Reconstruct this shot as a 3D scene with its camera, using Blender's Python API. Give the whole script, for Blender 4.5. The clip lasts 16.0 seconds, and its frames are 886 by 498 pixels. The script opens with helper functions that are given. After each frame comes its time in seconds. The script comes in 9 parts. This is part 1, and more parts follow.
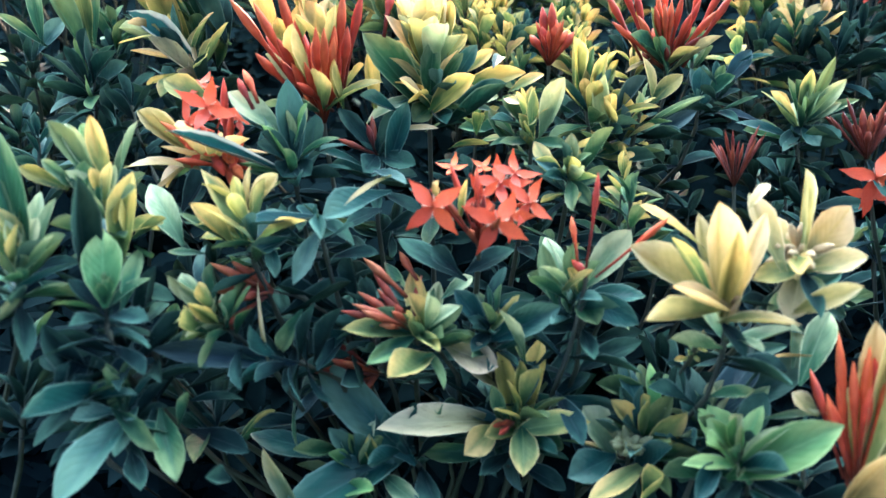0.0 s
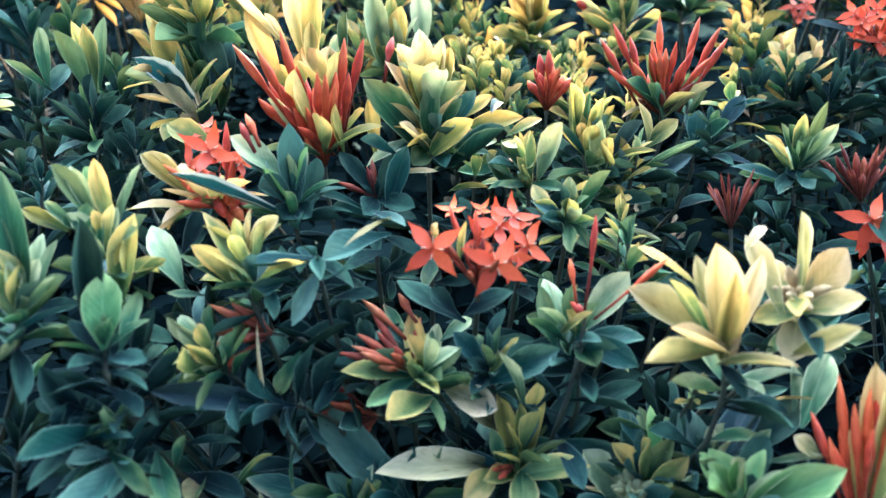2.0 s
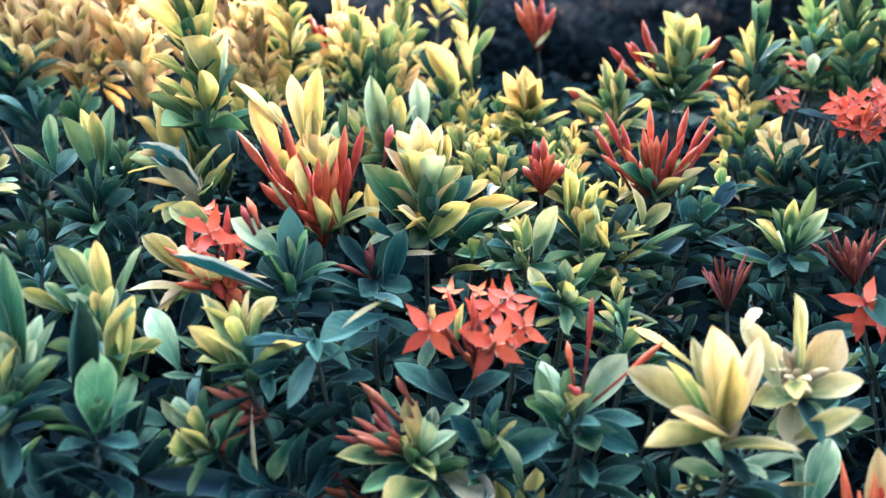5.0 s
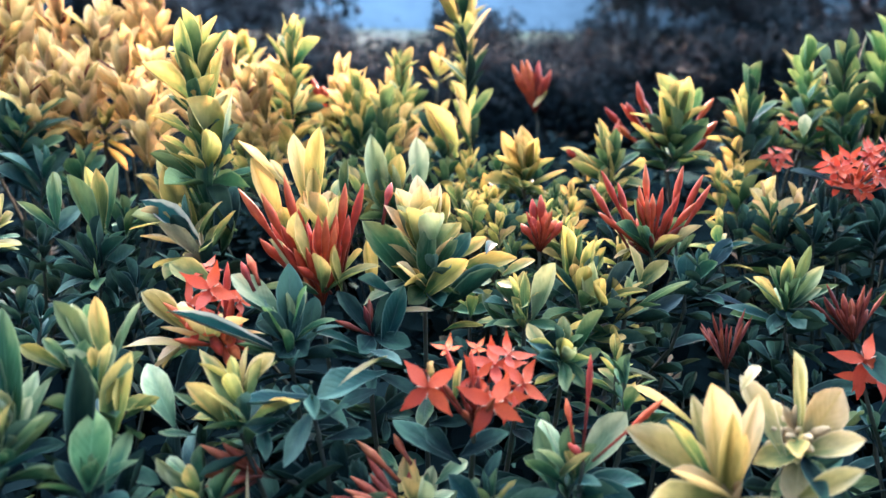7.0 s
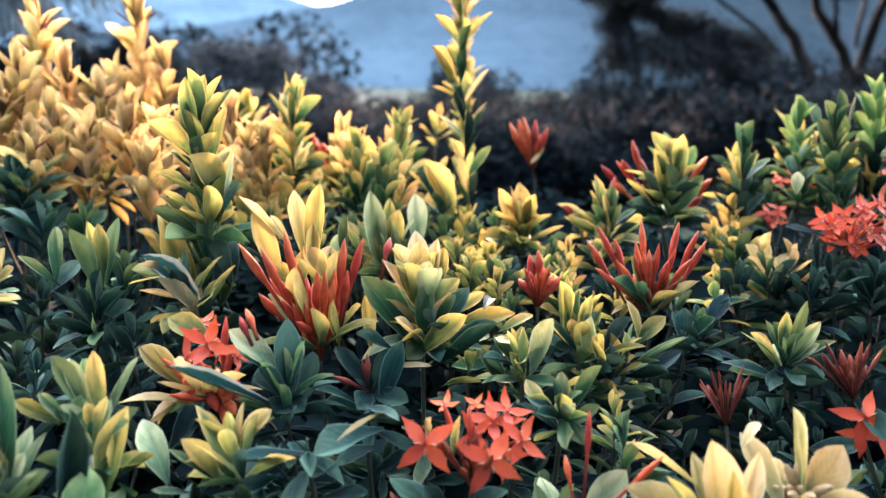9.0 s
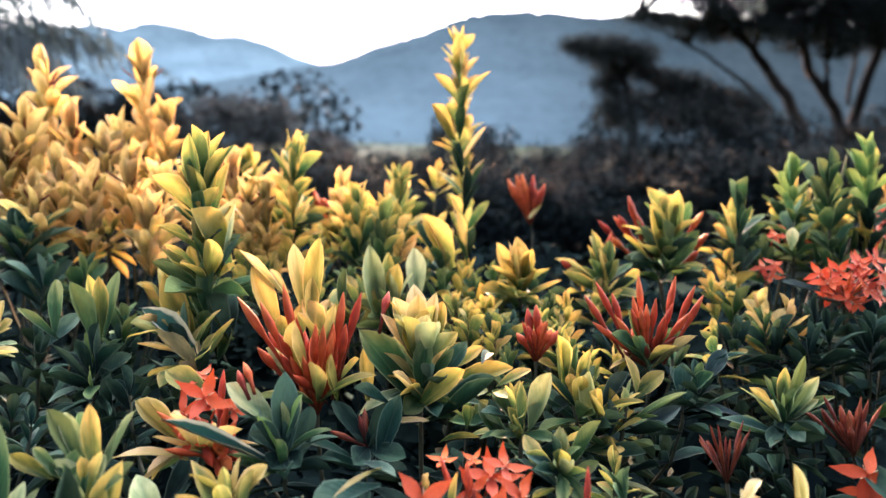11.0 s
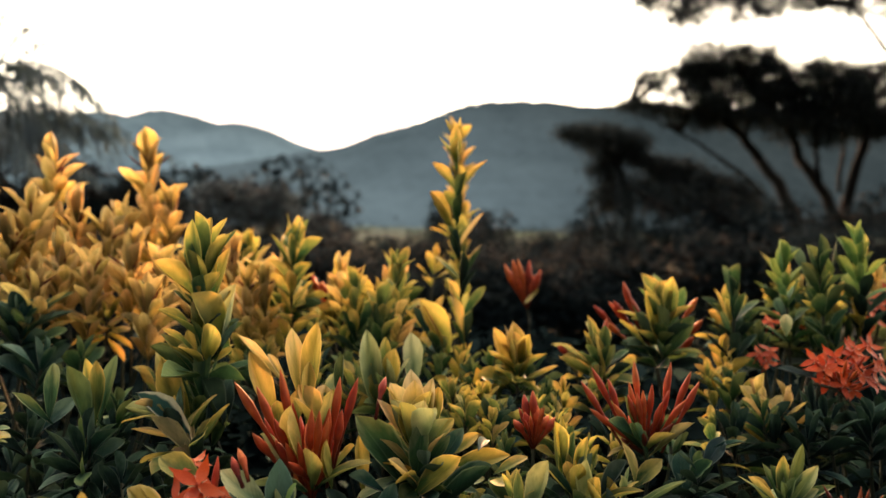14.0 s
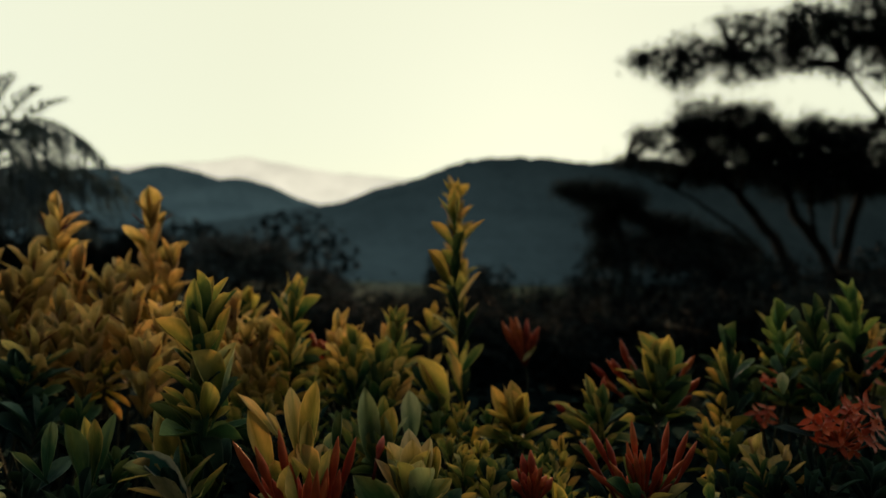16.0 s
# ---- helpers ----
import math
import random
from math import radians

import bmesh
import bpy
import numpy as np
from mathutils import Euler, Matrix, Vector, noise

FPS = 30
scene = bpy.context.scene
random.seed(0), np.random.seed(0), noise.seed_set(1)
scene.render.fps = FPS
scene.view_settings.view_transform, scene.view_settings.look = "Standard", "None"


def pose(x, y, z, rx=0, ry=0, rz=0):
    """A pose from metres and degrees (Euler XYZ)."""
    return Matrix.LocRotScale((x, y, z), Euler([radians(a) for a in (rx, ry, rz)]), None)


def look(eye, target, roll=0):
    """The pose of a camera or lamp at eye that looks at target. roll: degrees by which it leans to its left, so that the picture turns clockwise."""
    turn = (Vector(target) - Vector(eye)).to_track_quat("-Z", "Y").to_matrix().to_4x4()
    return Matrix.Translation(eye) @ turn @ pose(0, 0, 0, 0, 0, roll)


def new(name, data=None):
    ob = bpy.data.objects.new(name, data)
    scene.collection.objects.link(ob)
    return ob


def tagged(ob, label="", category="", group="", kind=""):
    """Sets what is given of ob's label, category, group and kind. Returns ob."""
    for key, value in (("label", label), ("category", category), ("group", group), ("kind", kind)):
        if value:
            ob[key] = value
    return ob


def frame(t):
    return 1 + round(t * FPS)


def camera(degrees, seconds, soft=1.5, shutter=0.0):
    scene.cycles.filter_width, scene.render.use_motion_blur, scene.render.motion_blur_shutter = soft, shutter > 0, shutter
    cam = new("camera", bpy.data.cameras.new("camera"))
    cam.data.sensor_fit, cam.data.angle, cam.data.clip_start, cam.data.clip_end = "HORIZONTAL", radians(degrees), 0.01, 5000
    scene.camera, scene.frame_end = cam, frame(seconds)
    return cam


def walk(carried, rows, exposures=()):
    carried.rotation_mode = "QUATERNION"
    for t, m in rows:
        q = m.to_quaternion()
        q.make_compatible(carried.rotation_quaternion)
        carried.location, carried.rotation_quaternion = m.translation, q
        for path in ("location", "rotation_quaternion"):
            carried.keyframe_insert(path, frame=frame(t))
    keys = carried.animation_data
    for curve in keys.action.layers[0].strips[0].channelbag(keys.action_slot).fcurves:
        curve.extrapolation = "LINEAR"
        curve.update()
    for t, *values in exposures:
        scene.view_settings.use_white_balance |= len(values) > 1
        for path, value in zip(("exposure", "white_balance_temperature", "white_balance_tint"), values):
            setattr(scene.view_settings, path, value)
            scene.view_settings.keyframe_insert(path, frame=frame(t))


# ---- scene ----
cam = camera(62.0, 16.0, soft=1.5)
cam.data.dof.use_dof, cam.data.dof.focus_distance, cam.data.dof.aperture_fstop = True, 0.54, 5.2
EYE, TILT = 1.05, -33.5
ROWS = [
    (0.0, -0.0000, 0.0000, 0.0000, -0.00, -0.00, 0.00),
    (0.5, -0.0000, -0.0004, -0.0002, -0.00, 0.73, -0.04),
    (1.0, -0.0001, -0.0010, -0.0004, -0.05, 1.29, -0.01),
    (1.5, -0.0001, -0.0015, -0.0009, -0.06, 2.30, 0.00),
    (2.0, 0.0000, -0.0020, -0.0011, -0.07, 3.39, 0.02),
    (2.5, -0.0000, -0.0029, -0.0013, -0.11, 4.52, -0.01),
    (3.0, -0.0001, -0.0031, -0.0013, -0.15, 5.58, 0.01),
    (3.5, -0.0001, -0.0035, -0.0015, -0.19, 6.69, 0.03),
    (4.0, -0.0001, -0.0041, -0.0017, -0.23, 7.73, 0.06),
    (6.5, 0.0000, -0.0071, -0.0027, -0.34, 13.14, 0.18),
    (7.0, 0.0001, -0.0078, -0.0028, -0.36, 14.24, 0.20),
    (7.5, 0.0001, -0.0084, -0.0030, -0.39, 15.27, 0.23),
    (8.0, 0.0001, -0.0092, -0.0032, -0.41, 16.39, 0.23),
    (8.5, 0.0002, -0.0101, -0.0036, -0.45, 17.43, 0.24),
    (9.0, 0.0002, -0.0108, -0.0037, -0.47, 18.53, 0.29),
    (11.5, 0.0008, -0.0160, -0.0054, -0.56, 23.80, 0.45),
    (12.0, 0.0010, -0.0175, -0.0057, -0.59, 24.90, 0.45),
    (12.5, 0.0012, -0.0189, -0.0062, -0.60, 25.94, 0.48),
    (13.0, 0.0012, -0.0204, -0.0065, -0.63, 27.05, 0.52),
    (13.5, 0.0012, -0.0217, -0.0068, -0.65, 28.10, 0.53),
    (14.0, 0.0012, -0.0232, -0.0072, -0.66, 29.19, 0.61),
    (14.5, 0.0012, -0.0252, -0.0077, -0.68, 30.31, 0.61),
    (15.0, 0.0010, -0.0273, -0.0081, -0.71, 31.36, 0.63),
    (15.5, 0.0009, -0.0301, -0.0087, -0.73, 32.44, 0.65),
    (16.0, 0.0012, -0.0333, -0.0097, -0.76, 33.49, 0.64),
]
EXPOSURES = [(0.0, 2.9, 4640, 31), (4.0, 2.95, 4580, 32), (7.0, 2.6, 4800, 39), (9.0, 2.42, 5180, 42), (11.5, 2.15, 5950, 43), (12.5, 1.8, 6600, 40), (14.0, 1.15, 7000, 38), (15.0, 0.2, 7000, 35), (15.5, -0.45, 6800, 29), (16.0, -1.2, 6400, 18)]
walk(cam, [(t, pose(0, 0, EYE, TILT) @ pose(x, y, z, 0, 0, yaw) @ pose(0, 0, 0, 90 + pitch) @ pose(0, 0, 0, 0, 0, roll)) for t, x, y, z, yaw, pitch, roll in ROWS], EXPOSURES)

# ---- light: the sun has just gone behind the ridge ahead, a pale evening sky all round ----
world = bpy.data.worlds.new("evening_sky")
scene.world = world
world.use_nodes = True
wt = world.node_tree
sky = wt.nodes.new("ShaderNodeTexSky")
sky.sky_type, sky.sun_disc = "NISHITA", False
sky.sun_elevation, sky.sun_rotation = radians(12), radians(8)
sky.air_density, sky.dust_density, sky.ozone_density = 1.0, 0.3, 2.0
# pale haze: brightest towards the sunset, fading overhead and to the east
toward = wt.nodes.new("ShaderNodeVectorMath")
toward.operation = "DOT_PRODUCT"
toward.inputs[1].default_value = (0.08, 0.97, 0.23)
wt.links.new(wt.nodes.new("ShaderNodeTexCoord").outputs["Generated"], toward.inputs[0])
fade = wt.nodes.new("ShaderNodeMapRange")
fade.interpolation_type = "SMOOTHSTEP"
for i, v in enumerate((-0.1, 0.74, 0.04, 1.0)):
    fade.inputs[1 + i].default_value = v
wt.links.new(toward.outputs["Value"], fade.inputs[0])
glow = wt.nodes.new("ShaderNodeMixRGB")
glow.blend_type = "MULTIPLY"
glow.inputs[0].default_value = 1.0
glow.inputs[1].default_value = (12.6, 13.1, 8.7, 1)
wt.links.new(fade.outputs[0], glow.inputs[2])
haze = wt.nodes.new("ShaderNodeMixRGB")
haze.blend_type = "ADD"
haze.inputs[0].default_value = 1.0
soft_sky = wt.nodes.new("ShaderNodeMixRGB")
soft_sky.blend_type = "MULTIPLY"
soft_sky.inputs[0].default_value = 1.0
soft_sky.inputs[2].default_value = (0.27, 0.30, 0.33, 1)
# the sky dims towards the east, behind the hill's brow
lift = wt.nodes.new("ShaderNodeVectorMath")
lift.operation = "DOT_PRODUCT"
lift.inputs[1].default_value = (0.05, 0.55, 0.83)
wt.links.new(toward.inputs[0].links[0].from_socket, lift.inputs[0])
dusk = wt.nodes.new("ShaderNodeMapRange")
dusk.interpolation_type = "SMOOTHSTEP"
for i, v in enumerate((-0.35, 0.95, 0.14, 2.3)):
    dusk.inputs[1 + i].default_value = v
wt.links.new(lift.outputs["Value"], dusk.inputs[0])
dimmed = wt.nodes.new("ShaderNodeMixRGB")
dimmed.blend_type = "MULTIPLY"
dimmed.inputs[0].default_value = 1.0
wt.links.new(sky.outputs[0], dimmed.inputs[1])
wt.links.new(dusk.outputs[0], dimmed.inputs[2])
# the glare round the sunset is veiled by the even haze
veil = wt.nodes.new("ShaderNodeMapRange")
for i, v in enumerate((0.5, 0.95, 1.0, 0.3)):
    veil.inputs[1 + i].default_value = v
wt.links.new(toward.outputs["Value"], veil.inputs[0])
veiled = wt.nodes.new("ShaderNodeMixRGB")
veiled.blend_type = "MULTIPLY"
veiled.inputs[0].default_value = 1.0
wt.links.new(dimmed.outputs[0], veiled.inputs[1])
wt.links.new(veil.outputs[0], veiled.inputs[2])
wt.links.new(veiled.outputs[0], soft_sky.inputs[1])
wt.links.new(soft_sky.outputs[0], haze.inputs[1])
wt.links.new(glow.outputs[0], haze.inputs[2])
wt.links.new(haze.outputs[0], wt.nodes["Background"].inputs[0])
wt.nodes["Background"].inputs[1].default_value = 0.15

sun_light = bpy.data.lights.new("sun", "SUN")
sun_light.energy, sun_light.angle, sun_light.color = 4.5, radians(15), (1.0, 0.57, 0.23)
new("sun", sun_light).matrix_world = look((2.8, 20, 4.6), (0, 0.7, 0.9))


# ---- materials ----
def material(name, roughness=0.6):
    m = bpy.data.materials.new(name)
    m.use_nodes = True
    b = m.node_tree.nodes["Principled BSDF"]
    b.inputs["Roughness"].default_value = roughness
    b.inputs["Specular IOR Level"].default_value = 0.4
    return m, m.node_tree.nodes, m.node_tree.links, b


def ramp(nodes, stops):
    r = nodes.new("ShaderNodeValToRGB")
    while len(r.color_ramp.elements) < len(stops):
        r.color_ramp.elements.new(0.5)
    for e, (p, c) in zip(r.color_ramp.elements, stops):
        e.position, e.color = p, (*c, 1)
    return r


def math_node(nodes, links, op, a, b=None, clamp=False):
    n = nodes.new("ShaderNodeMath")
    n.operation, n.use_clamp = op, clamp
    for i, v in enumerate((a, b)):
        if v is None:
            continue
        if isinstance(v, (int, float)):
            n.inputs[i].default_value = v
        else:
            links.new(v, n.inputs[i])
    return n.outputs[0]


def mix(nodes, links, kind, fac, a, b):
    n = nodes.new("ShaderNodeMixRGB")
    n.blend_type = kind
    for i, v in enumerate((fac, a, b)):
        if isinstance(v, (int, float)):
            n.inputs[i].default_value = v
        elif isinstance(v, tuple):
            n.inputs[i].default_value = (*v, 1)
        else:
            links.new(v, n.inputs[i])
    return n.outputs[0]


def noise_tex(nodes, links, scale, detail=3.0, coords=None):
    n = nodes.new("ShaderNodeTexNoise")
    n.inputs["Scale"].default_value, n.inputs["Detail"].default_value = scale, detail
    if coords is not None:
        links.new(coords, n.inputs["Vector"])
    return n.outputs["Fac"]


def leaf_material(name, base, middle, tip, rough=0.42, through_light=0.3, spots=0.25, rib=0.35, gloss=0.15, margin=0.44, rib_colour=None, relief=0.22, edge_colour=None, core=0.0):
    """A leaf blade: colour runs from stalk to tip, greener along the middle, with a pale midrib, faint side veins, blotches, a pale rim and a thin see-through blade."""
    m, n, l, b = material(name, rough)
    b.inputs["Specular IOR Level"].default_value = gloss
    uv = n.new("ShaderNodeUVMap").outputs[0]
    sep = n.new("ShaderNodeSeparateXYZ")
    l.new(uv, sep.inputs[0])
    u, v = sep.outputs[0], sep.outputs[1]
    info = n.new("ShaderNodeObjectInfo")
    rand = info.outputs["Random"]
    # each leaf takes its own stretch of the noise
    own = n.new("ShaderNodeVectorMath")
    own.operation = "ADD"
    l.new(n.new("ShaderNodeTexCoord").outputs["Object"], own.inputs[0])
    l.new(math_node(n, l, "MULTIPLY", rand, 83.0), own.inputs[1])
    co = own.outputs[0]
    wob = noise_tex(n, l, 3.2, 4.0, co)
    across = math_node(n, l, "ABSOLUTE", math_node(n, l, "SUBTRACT", u, 0.5))
    along = math_node(n, l, "ADD", v, math_node(n, l, "MULTIPLY", math_node(n, l, "SUBTRACT", wob, 0.5), 0.75))
    along = math_node(n, l, "ADD", along, math_node(n, l, "MULTIPLY", math_node(n, l, "SUBTRACT", math_node(n, l, "FRACT", math_node(n, l, "MULTIPLY", rand, 17.3)), 0.5), 0.5))
    along = math_node(n, l, "ADD", along, math_node(n, l, "MULTIPLY", across, 0.45))
    # yellowing towards the tip, with the light on tips also put into the colour
    col = ramp(n, [(0.2, base), (0.64, middle), (1.0, tip)])
    l.new(along, col.inputs[0])
    # faint side veins slant towards the tip
    slant = math_node(n, l, "SUBTRACT", math_node(n, l, "MULTIPLY", v, 9.0), math_node(n, l, "MULTIPLY", across, 6.0))
    vein = math_node(n, l, "POWER", math_node(n, l, "ABSOLUTE", math_node(n, l, "SINE", math_node(n, l, "MULTIPLY", slant, 3.14159))), 0.5)
    midrib = math_node(n, l, "SUBTRACT", 1.0, math_node(n, l, "MULTIPLY", across, 26.0), True)
    lighter = rib_colour or tuple(min(1, c * 1.5 + 0.04) for c in middle)
    c1 = col.outputs[0]
    if core:
        green = math_node(n, l, "SUBTRACT", math_node(n, l, "ADD", 1.0, math_node(n, l, "MULTIPLY", math_node(n, l, "SUBTRACT", wob, 0.5), 1.6)), math_node(n, l, "ADD", math_node(n, l, "MULTIPLY", across, 4.2), math_node(n, l, "MULTIPLY", v, 0.35)), True)
        c1 = mix(n, l, "MIX", math_node(n, l, "MULTIPLY", green, core), c1, tuple(0.5 * (p + q) for p, q in zip(base, middle)))
    c1 = mix(n, l, "MIX", math_node(n, l, "MULTIPLY", midrib, rib), c1, lighter)
    c1 = mix(n, l, "MULTIPLY", math_node(n, l, "MULTIPLY", math_node(n, l, "SUBTRACT", 1.0, vein), 0.12), c1, (0.55, 0.62, 0.45))
    # pale rim: real leaf margins, plus bright backlit edges put into the colour
    edge = math_node(n, l, "MULTIPLY", math_node(n, l, "SUBTRACT", across, margin, True), 15.0, True)
    c1 = mix(n, l, "MIX", edge, c1, edge_colour or tuple(min(1, c * 1.15 + 0.05) for c in tip))
    blot = noise_tex(n, l, 9.0, 5.0, co)
    spot = math_node(n, l, "MULTIPLY", math_node(n, l, "SUBTRACT", blot, 0.6, True), 5.0 * spots, True)
    c1 = mix(n, l, "MULTIPLY", spot, c1, (0.35, 0.27, 0.18))
    patch = ramp(n, [(0.34, (0.55, 0.62, 0.58)), (0.5, (0.97, 0.97, 0.97)), (0.66, (1.15, 1.12, 1.05))])
    l.new(noise_tex(n, l, 2.1, 5.0, co), patch.inputs[0])
    c1 = mix(n, l, "MULTIPLY", 0.75, c1, patch.outputs[0])
    hsv = n.new("ShaderNodeHueSaturation")
    l.new(math_node(n, l, "ADD", 0.482, math_node(n, l, "MULTIPLY", rand, 0.036)), hsv.inputs["Hue"])
    l.new(math_node(n, l, "ADD", 0.75, math_node(n, l, "MULTIPLY", math_node(n, l, "FRACT", math_node(n, l, "MULTIPLY", rand, 31.7)), 0.5)), hsv.inputs["Value"])
    l.new(c1, hsv.inputs["Color"])
    l.new(hsv.outputs[0], b.inputs["Base Color"])
    l.new(math_node(n, l, "ADD", rough - 0.08, math_node(n, l, "MULTIPLY", blot, 0.2)), b.inputs["Roughness"])
    bump = n.new("ShaderNodeBump")
    bump.inputs["Strength"].default_value, bump.inputs["Distance"].default_value = relief, 0.001
    l.new(math_node(n, l, "SUBTRACT", math_node(n, l, "ADD", vein, math_node(n, l, "MULTIPLY", wob, 0.8)), midrib), bump.inputs["Height"])
    l.new(bump.outputs[0], b.inputs["Normal"])
    tl = n.new("ShaderNodeBsdfTranslucent")
    l.new(mix(n, l, "MULTIPLY", 0.6, hsv.outputs[0], (1.0, 0.8, 0.27)), tl.inputs[0])
    sh = n.new("ShaderNodeMixShader")
    sh.inputs[0].default_value = through_light
    l.new(b.outputs[0], sh.inputs[1])
    l.new(tl.outputs[0], sh.inputs[2])
    l.new(sh.outputs[0], n["Material Output"].inputs[0])
    return m


# dk dark green, gr green, tl blue-green, bl blue-grey, yg green to yellow, ye yellow, cr cream, or ochre, pk flecked
LEAF = {
    # dk also serves where shade falls low and between shoots, as darker colour
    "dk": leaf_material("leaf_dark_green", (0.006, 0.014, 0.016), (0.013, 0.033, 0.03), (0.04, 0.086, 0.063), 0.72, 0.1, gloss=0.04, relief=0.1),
    "gr": leaf_material("leaf_green", (0.011, 0.042, 0.026), (0.034, 0.105, 0.05), (0.17, 0.24, 0.1), 0.4, 0.25, core=0.4),
    "tl": leaf_material("leaf_blue_green", (0.008, 0.034, 0.032), (0.019, 0.07, 0.057), (0.09, 0.165, 0.12), 0.42, 0.18, gloss=0.14, core=0.3),
    "bl": leaf_material("leaf_blue_grey", (0.012, 0.03, 0.036), (0.026, 0.06, 0.07), (0.08, 0.13, 0.125), 0.42, 0.12),
    "pg": leaf_material("leaf_pale_green", (0.03, 0.1, 0.058), (0.17, 0.26, 0.135), (0.47, 0.51, 0.28), 0.44, 0.3, core=0.5),
    "yg": leaf_material("leaf_green_yellow", (0.026, 0.1, 0.05), (0.2, 0.265, 0.09), (0.64, 0.51, 0.165), 0.44, 0.46, core=0.6),
    "ye": leaf_material("leaf_yellow", (0.045, 0.11, 0.04), (0.38, 0.34, 0.09), (0.7, 0.52, 0.175), 0.46, 0.5, rib=0.55, rib_colour=(0.3, 0.3, 0.07), core=0.55),
    "cr": leaf_material("leaf_cream", (0.17, 0.2, 0.07), (0.52, 0.43, 0.175), (0.68, 0.56, 0.31), 0.48, 0.42, 0.25, rib=0.6, rib_colour=(0.4, 0.36, 0.1), core=0.6),
    "or": leaf_material("leaf_ochre", (0.13, 0.125, 0.05), (0.5, 0.37, 0.145), (0.76, 0.58, 0.3), 0.48, 0.55, 0.7, core=0.4),
    "lg": leaf_material("leaf_light_green", (0.04, 0.13, 0.05), (0.11, 0.25, 0.085), (0.28, 0.4, 0.14), 0.44, 0.3, core=0.4),
    "we": leaf_material("leaf_white_edged", (0.015, 0.06, 0.06), (0.02, 0.10, 0.10), (0.05, 0.16, 0.15), 0.3, 0.1, margin=0.33, edge_colour=(0.72, 0.72, 0.6)),
    "pk": leaf_material("leaf_flecked", (0.14, 0.15, 0.06), (0.46, 0.41, 0.22), (0.6, 0.5, 0.3), 0.48, 0.25, 1.0),
}


def mottled(name, dark, light, rough=0.6, scale=30.0, bump_size=0.002, translucent=0.0, sheen=0.0):
    m, n, l, b = material(name, rough)
    co = n.new("ShaderNodeTexCoord").outputs["Object"]
    f1, f2 = noise_tex(n, l, scale, 5.0, co), noise_tex(n, l, scale * 0.13, 3.0, co)
    f = math_node(n, l, "ADD", math_node(n, l, "MULTIPLY", f1, 0.6), math_node(n, l, "MULTIPLY", f2, 0.5))
    geo = n.new("ShaderNodeNewGeometry")
    f = math_node(n, l, "ADD", f, math_node(n, l, "MULTIPLY", math_node(n, l, "SUBTRACT", geo.outputs["Random Per Island"], 0.5), 0.5))
    c = ramp(n, [(0.3, dark), (0.8, light)])
    l.new(f, c.inputs[0])
    l.new(c.outputs[0], b.inputs["Base Color"])
    bump = n.new("ShaderNodeBump")
    bump.inputs["Strength"].default_value, bump.inputs["Distance"].default_value = 0.5, bump_size
    l.new(f1, bump.inputs["Height"])
    l.new(bump.outputs[0], b.inputs["Normal"])
    if translucent:
        tl = n.new("ShaderNodeBsdfTranslucent")
        l.new(c.outputs[0], tl.inputs[0])
        sh = n.new("ShaderNodeMixShader")
        sh.inputs[0].default_value = translucent
        l.new(b.outputs[0], sh.inputs[1])
        l.new(tl.outputs[0], sh.inputs[2])
        l.new(sh.outputs[0], n["Material Output"].inputs[0])
    return m


STEM = mottled("green_brown_stem", (0.012, 0.022, 0.012), (0.05, 0.055, 0.03), 0.6, 120, 0.0006)
# near-black so that backlit trunks read as silhouettes; that shade is in the colour
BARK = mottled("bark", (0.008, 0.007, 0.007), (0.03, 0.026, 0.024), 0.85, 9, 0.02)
PETAL = mottled("red_petal", (0.45, 0.046, 0.011), (0.7, 0.12, 0.024), 0.45, 160, 0.0003, 0.25)
PETAL_ORANGE = mottled("orange_petal", (0.75, 0.11, 0.015), (0.85, 0.2, 0.03), 0.45, 160, 0.0003, 0.25)


def bud_material(name, tube_colour, tip_colour, end_colour):
    """A flower bud: a darker tube, a brighter swollen tip, streaks along it."""
    m, n, l, b = material(name, 0.48)
    co = n.new("ShaderNodeTexCoord").outputs["Object"]
    sep = n.new("ShaderNodeSeparateXYZ")
    l.new(co, sep.inputs[0])
    info = n.new("ShaderNodeObjectInfo")
    blot = noise_tex(n, l, 7.0, 5.0, co)
    f = math_node(n, l, "ADD", sep.outputs[1], math_node(n, l, "MULTIPLY", math_node(n, l, "SUBTRACT", blot, 0.5), 0.6))
    f = math_node(n, l, "ADD", f, math_node(n, l, "MULTIPLY", math_node(n, l, "SUBTRACT", info.outputs["Random"], 0.5), 0.4))
    c = ramp(n, [(0.1, tube_colour), (0.72, tip_colour), (1.0, end_colour)])
    l.new(f, c.inputs[0])
    hsv = n.new("ShaderNodeHueSaturation")
    l.new(math_node(n, l, "ADD", 0.49, math_node(n, l, "MULTIPLY", info.outputs["Random"], 0.014)), hsv.inputs["Hue"])
    l.new(math_node(n, l, "ADD", 0.45, math_node(n, l, "MULTIPLY", math_node(n, l, "ADD", blot, math_node(n, l, "MULTIPLY", info.outputs["Random"], 0.35)), 0.75)), hsv.inputs["Value"])
    l.new(c.outputs[0], hsv.inputs["Color"])
    l.new(hsv.outputs[0], b.inputs["Base Color"])
    b.inputs["Specular IOR Level"].default_value = 0.25
    bump = n.new("ShaderNodeBump")
    bump.inputs["Strength"].default_value, bump.inputs["Distance"].default_value = 0.5, 0.0006
    l.new(blot, bump.inputs["Height"])
    l.new(bump.outputs[0], b.inputs["Normal"])
    return m


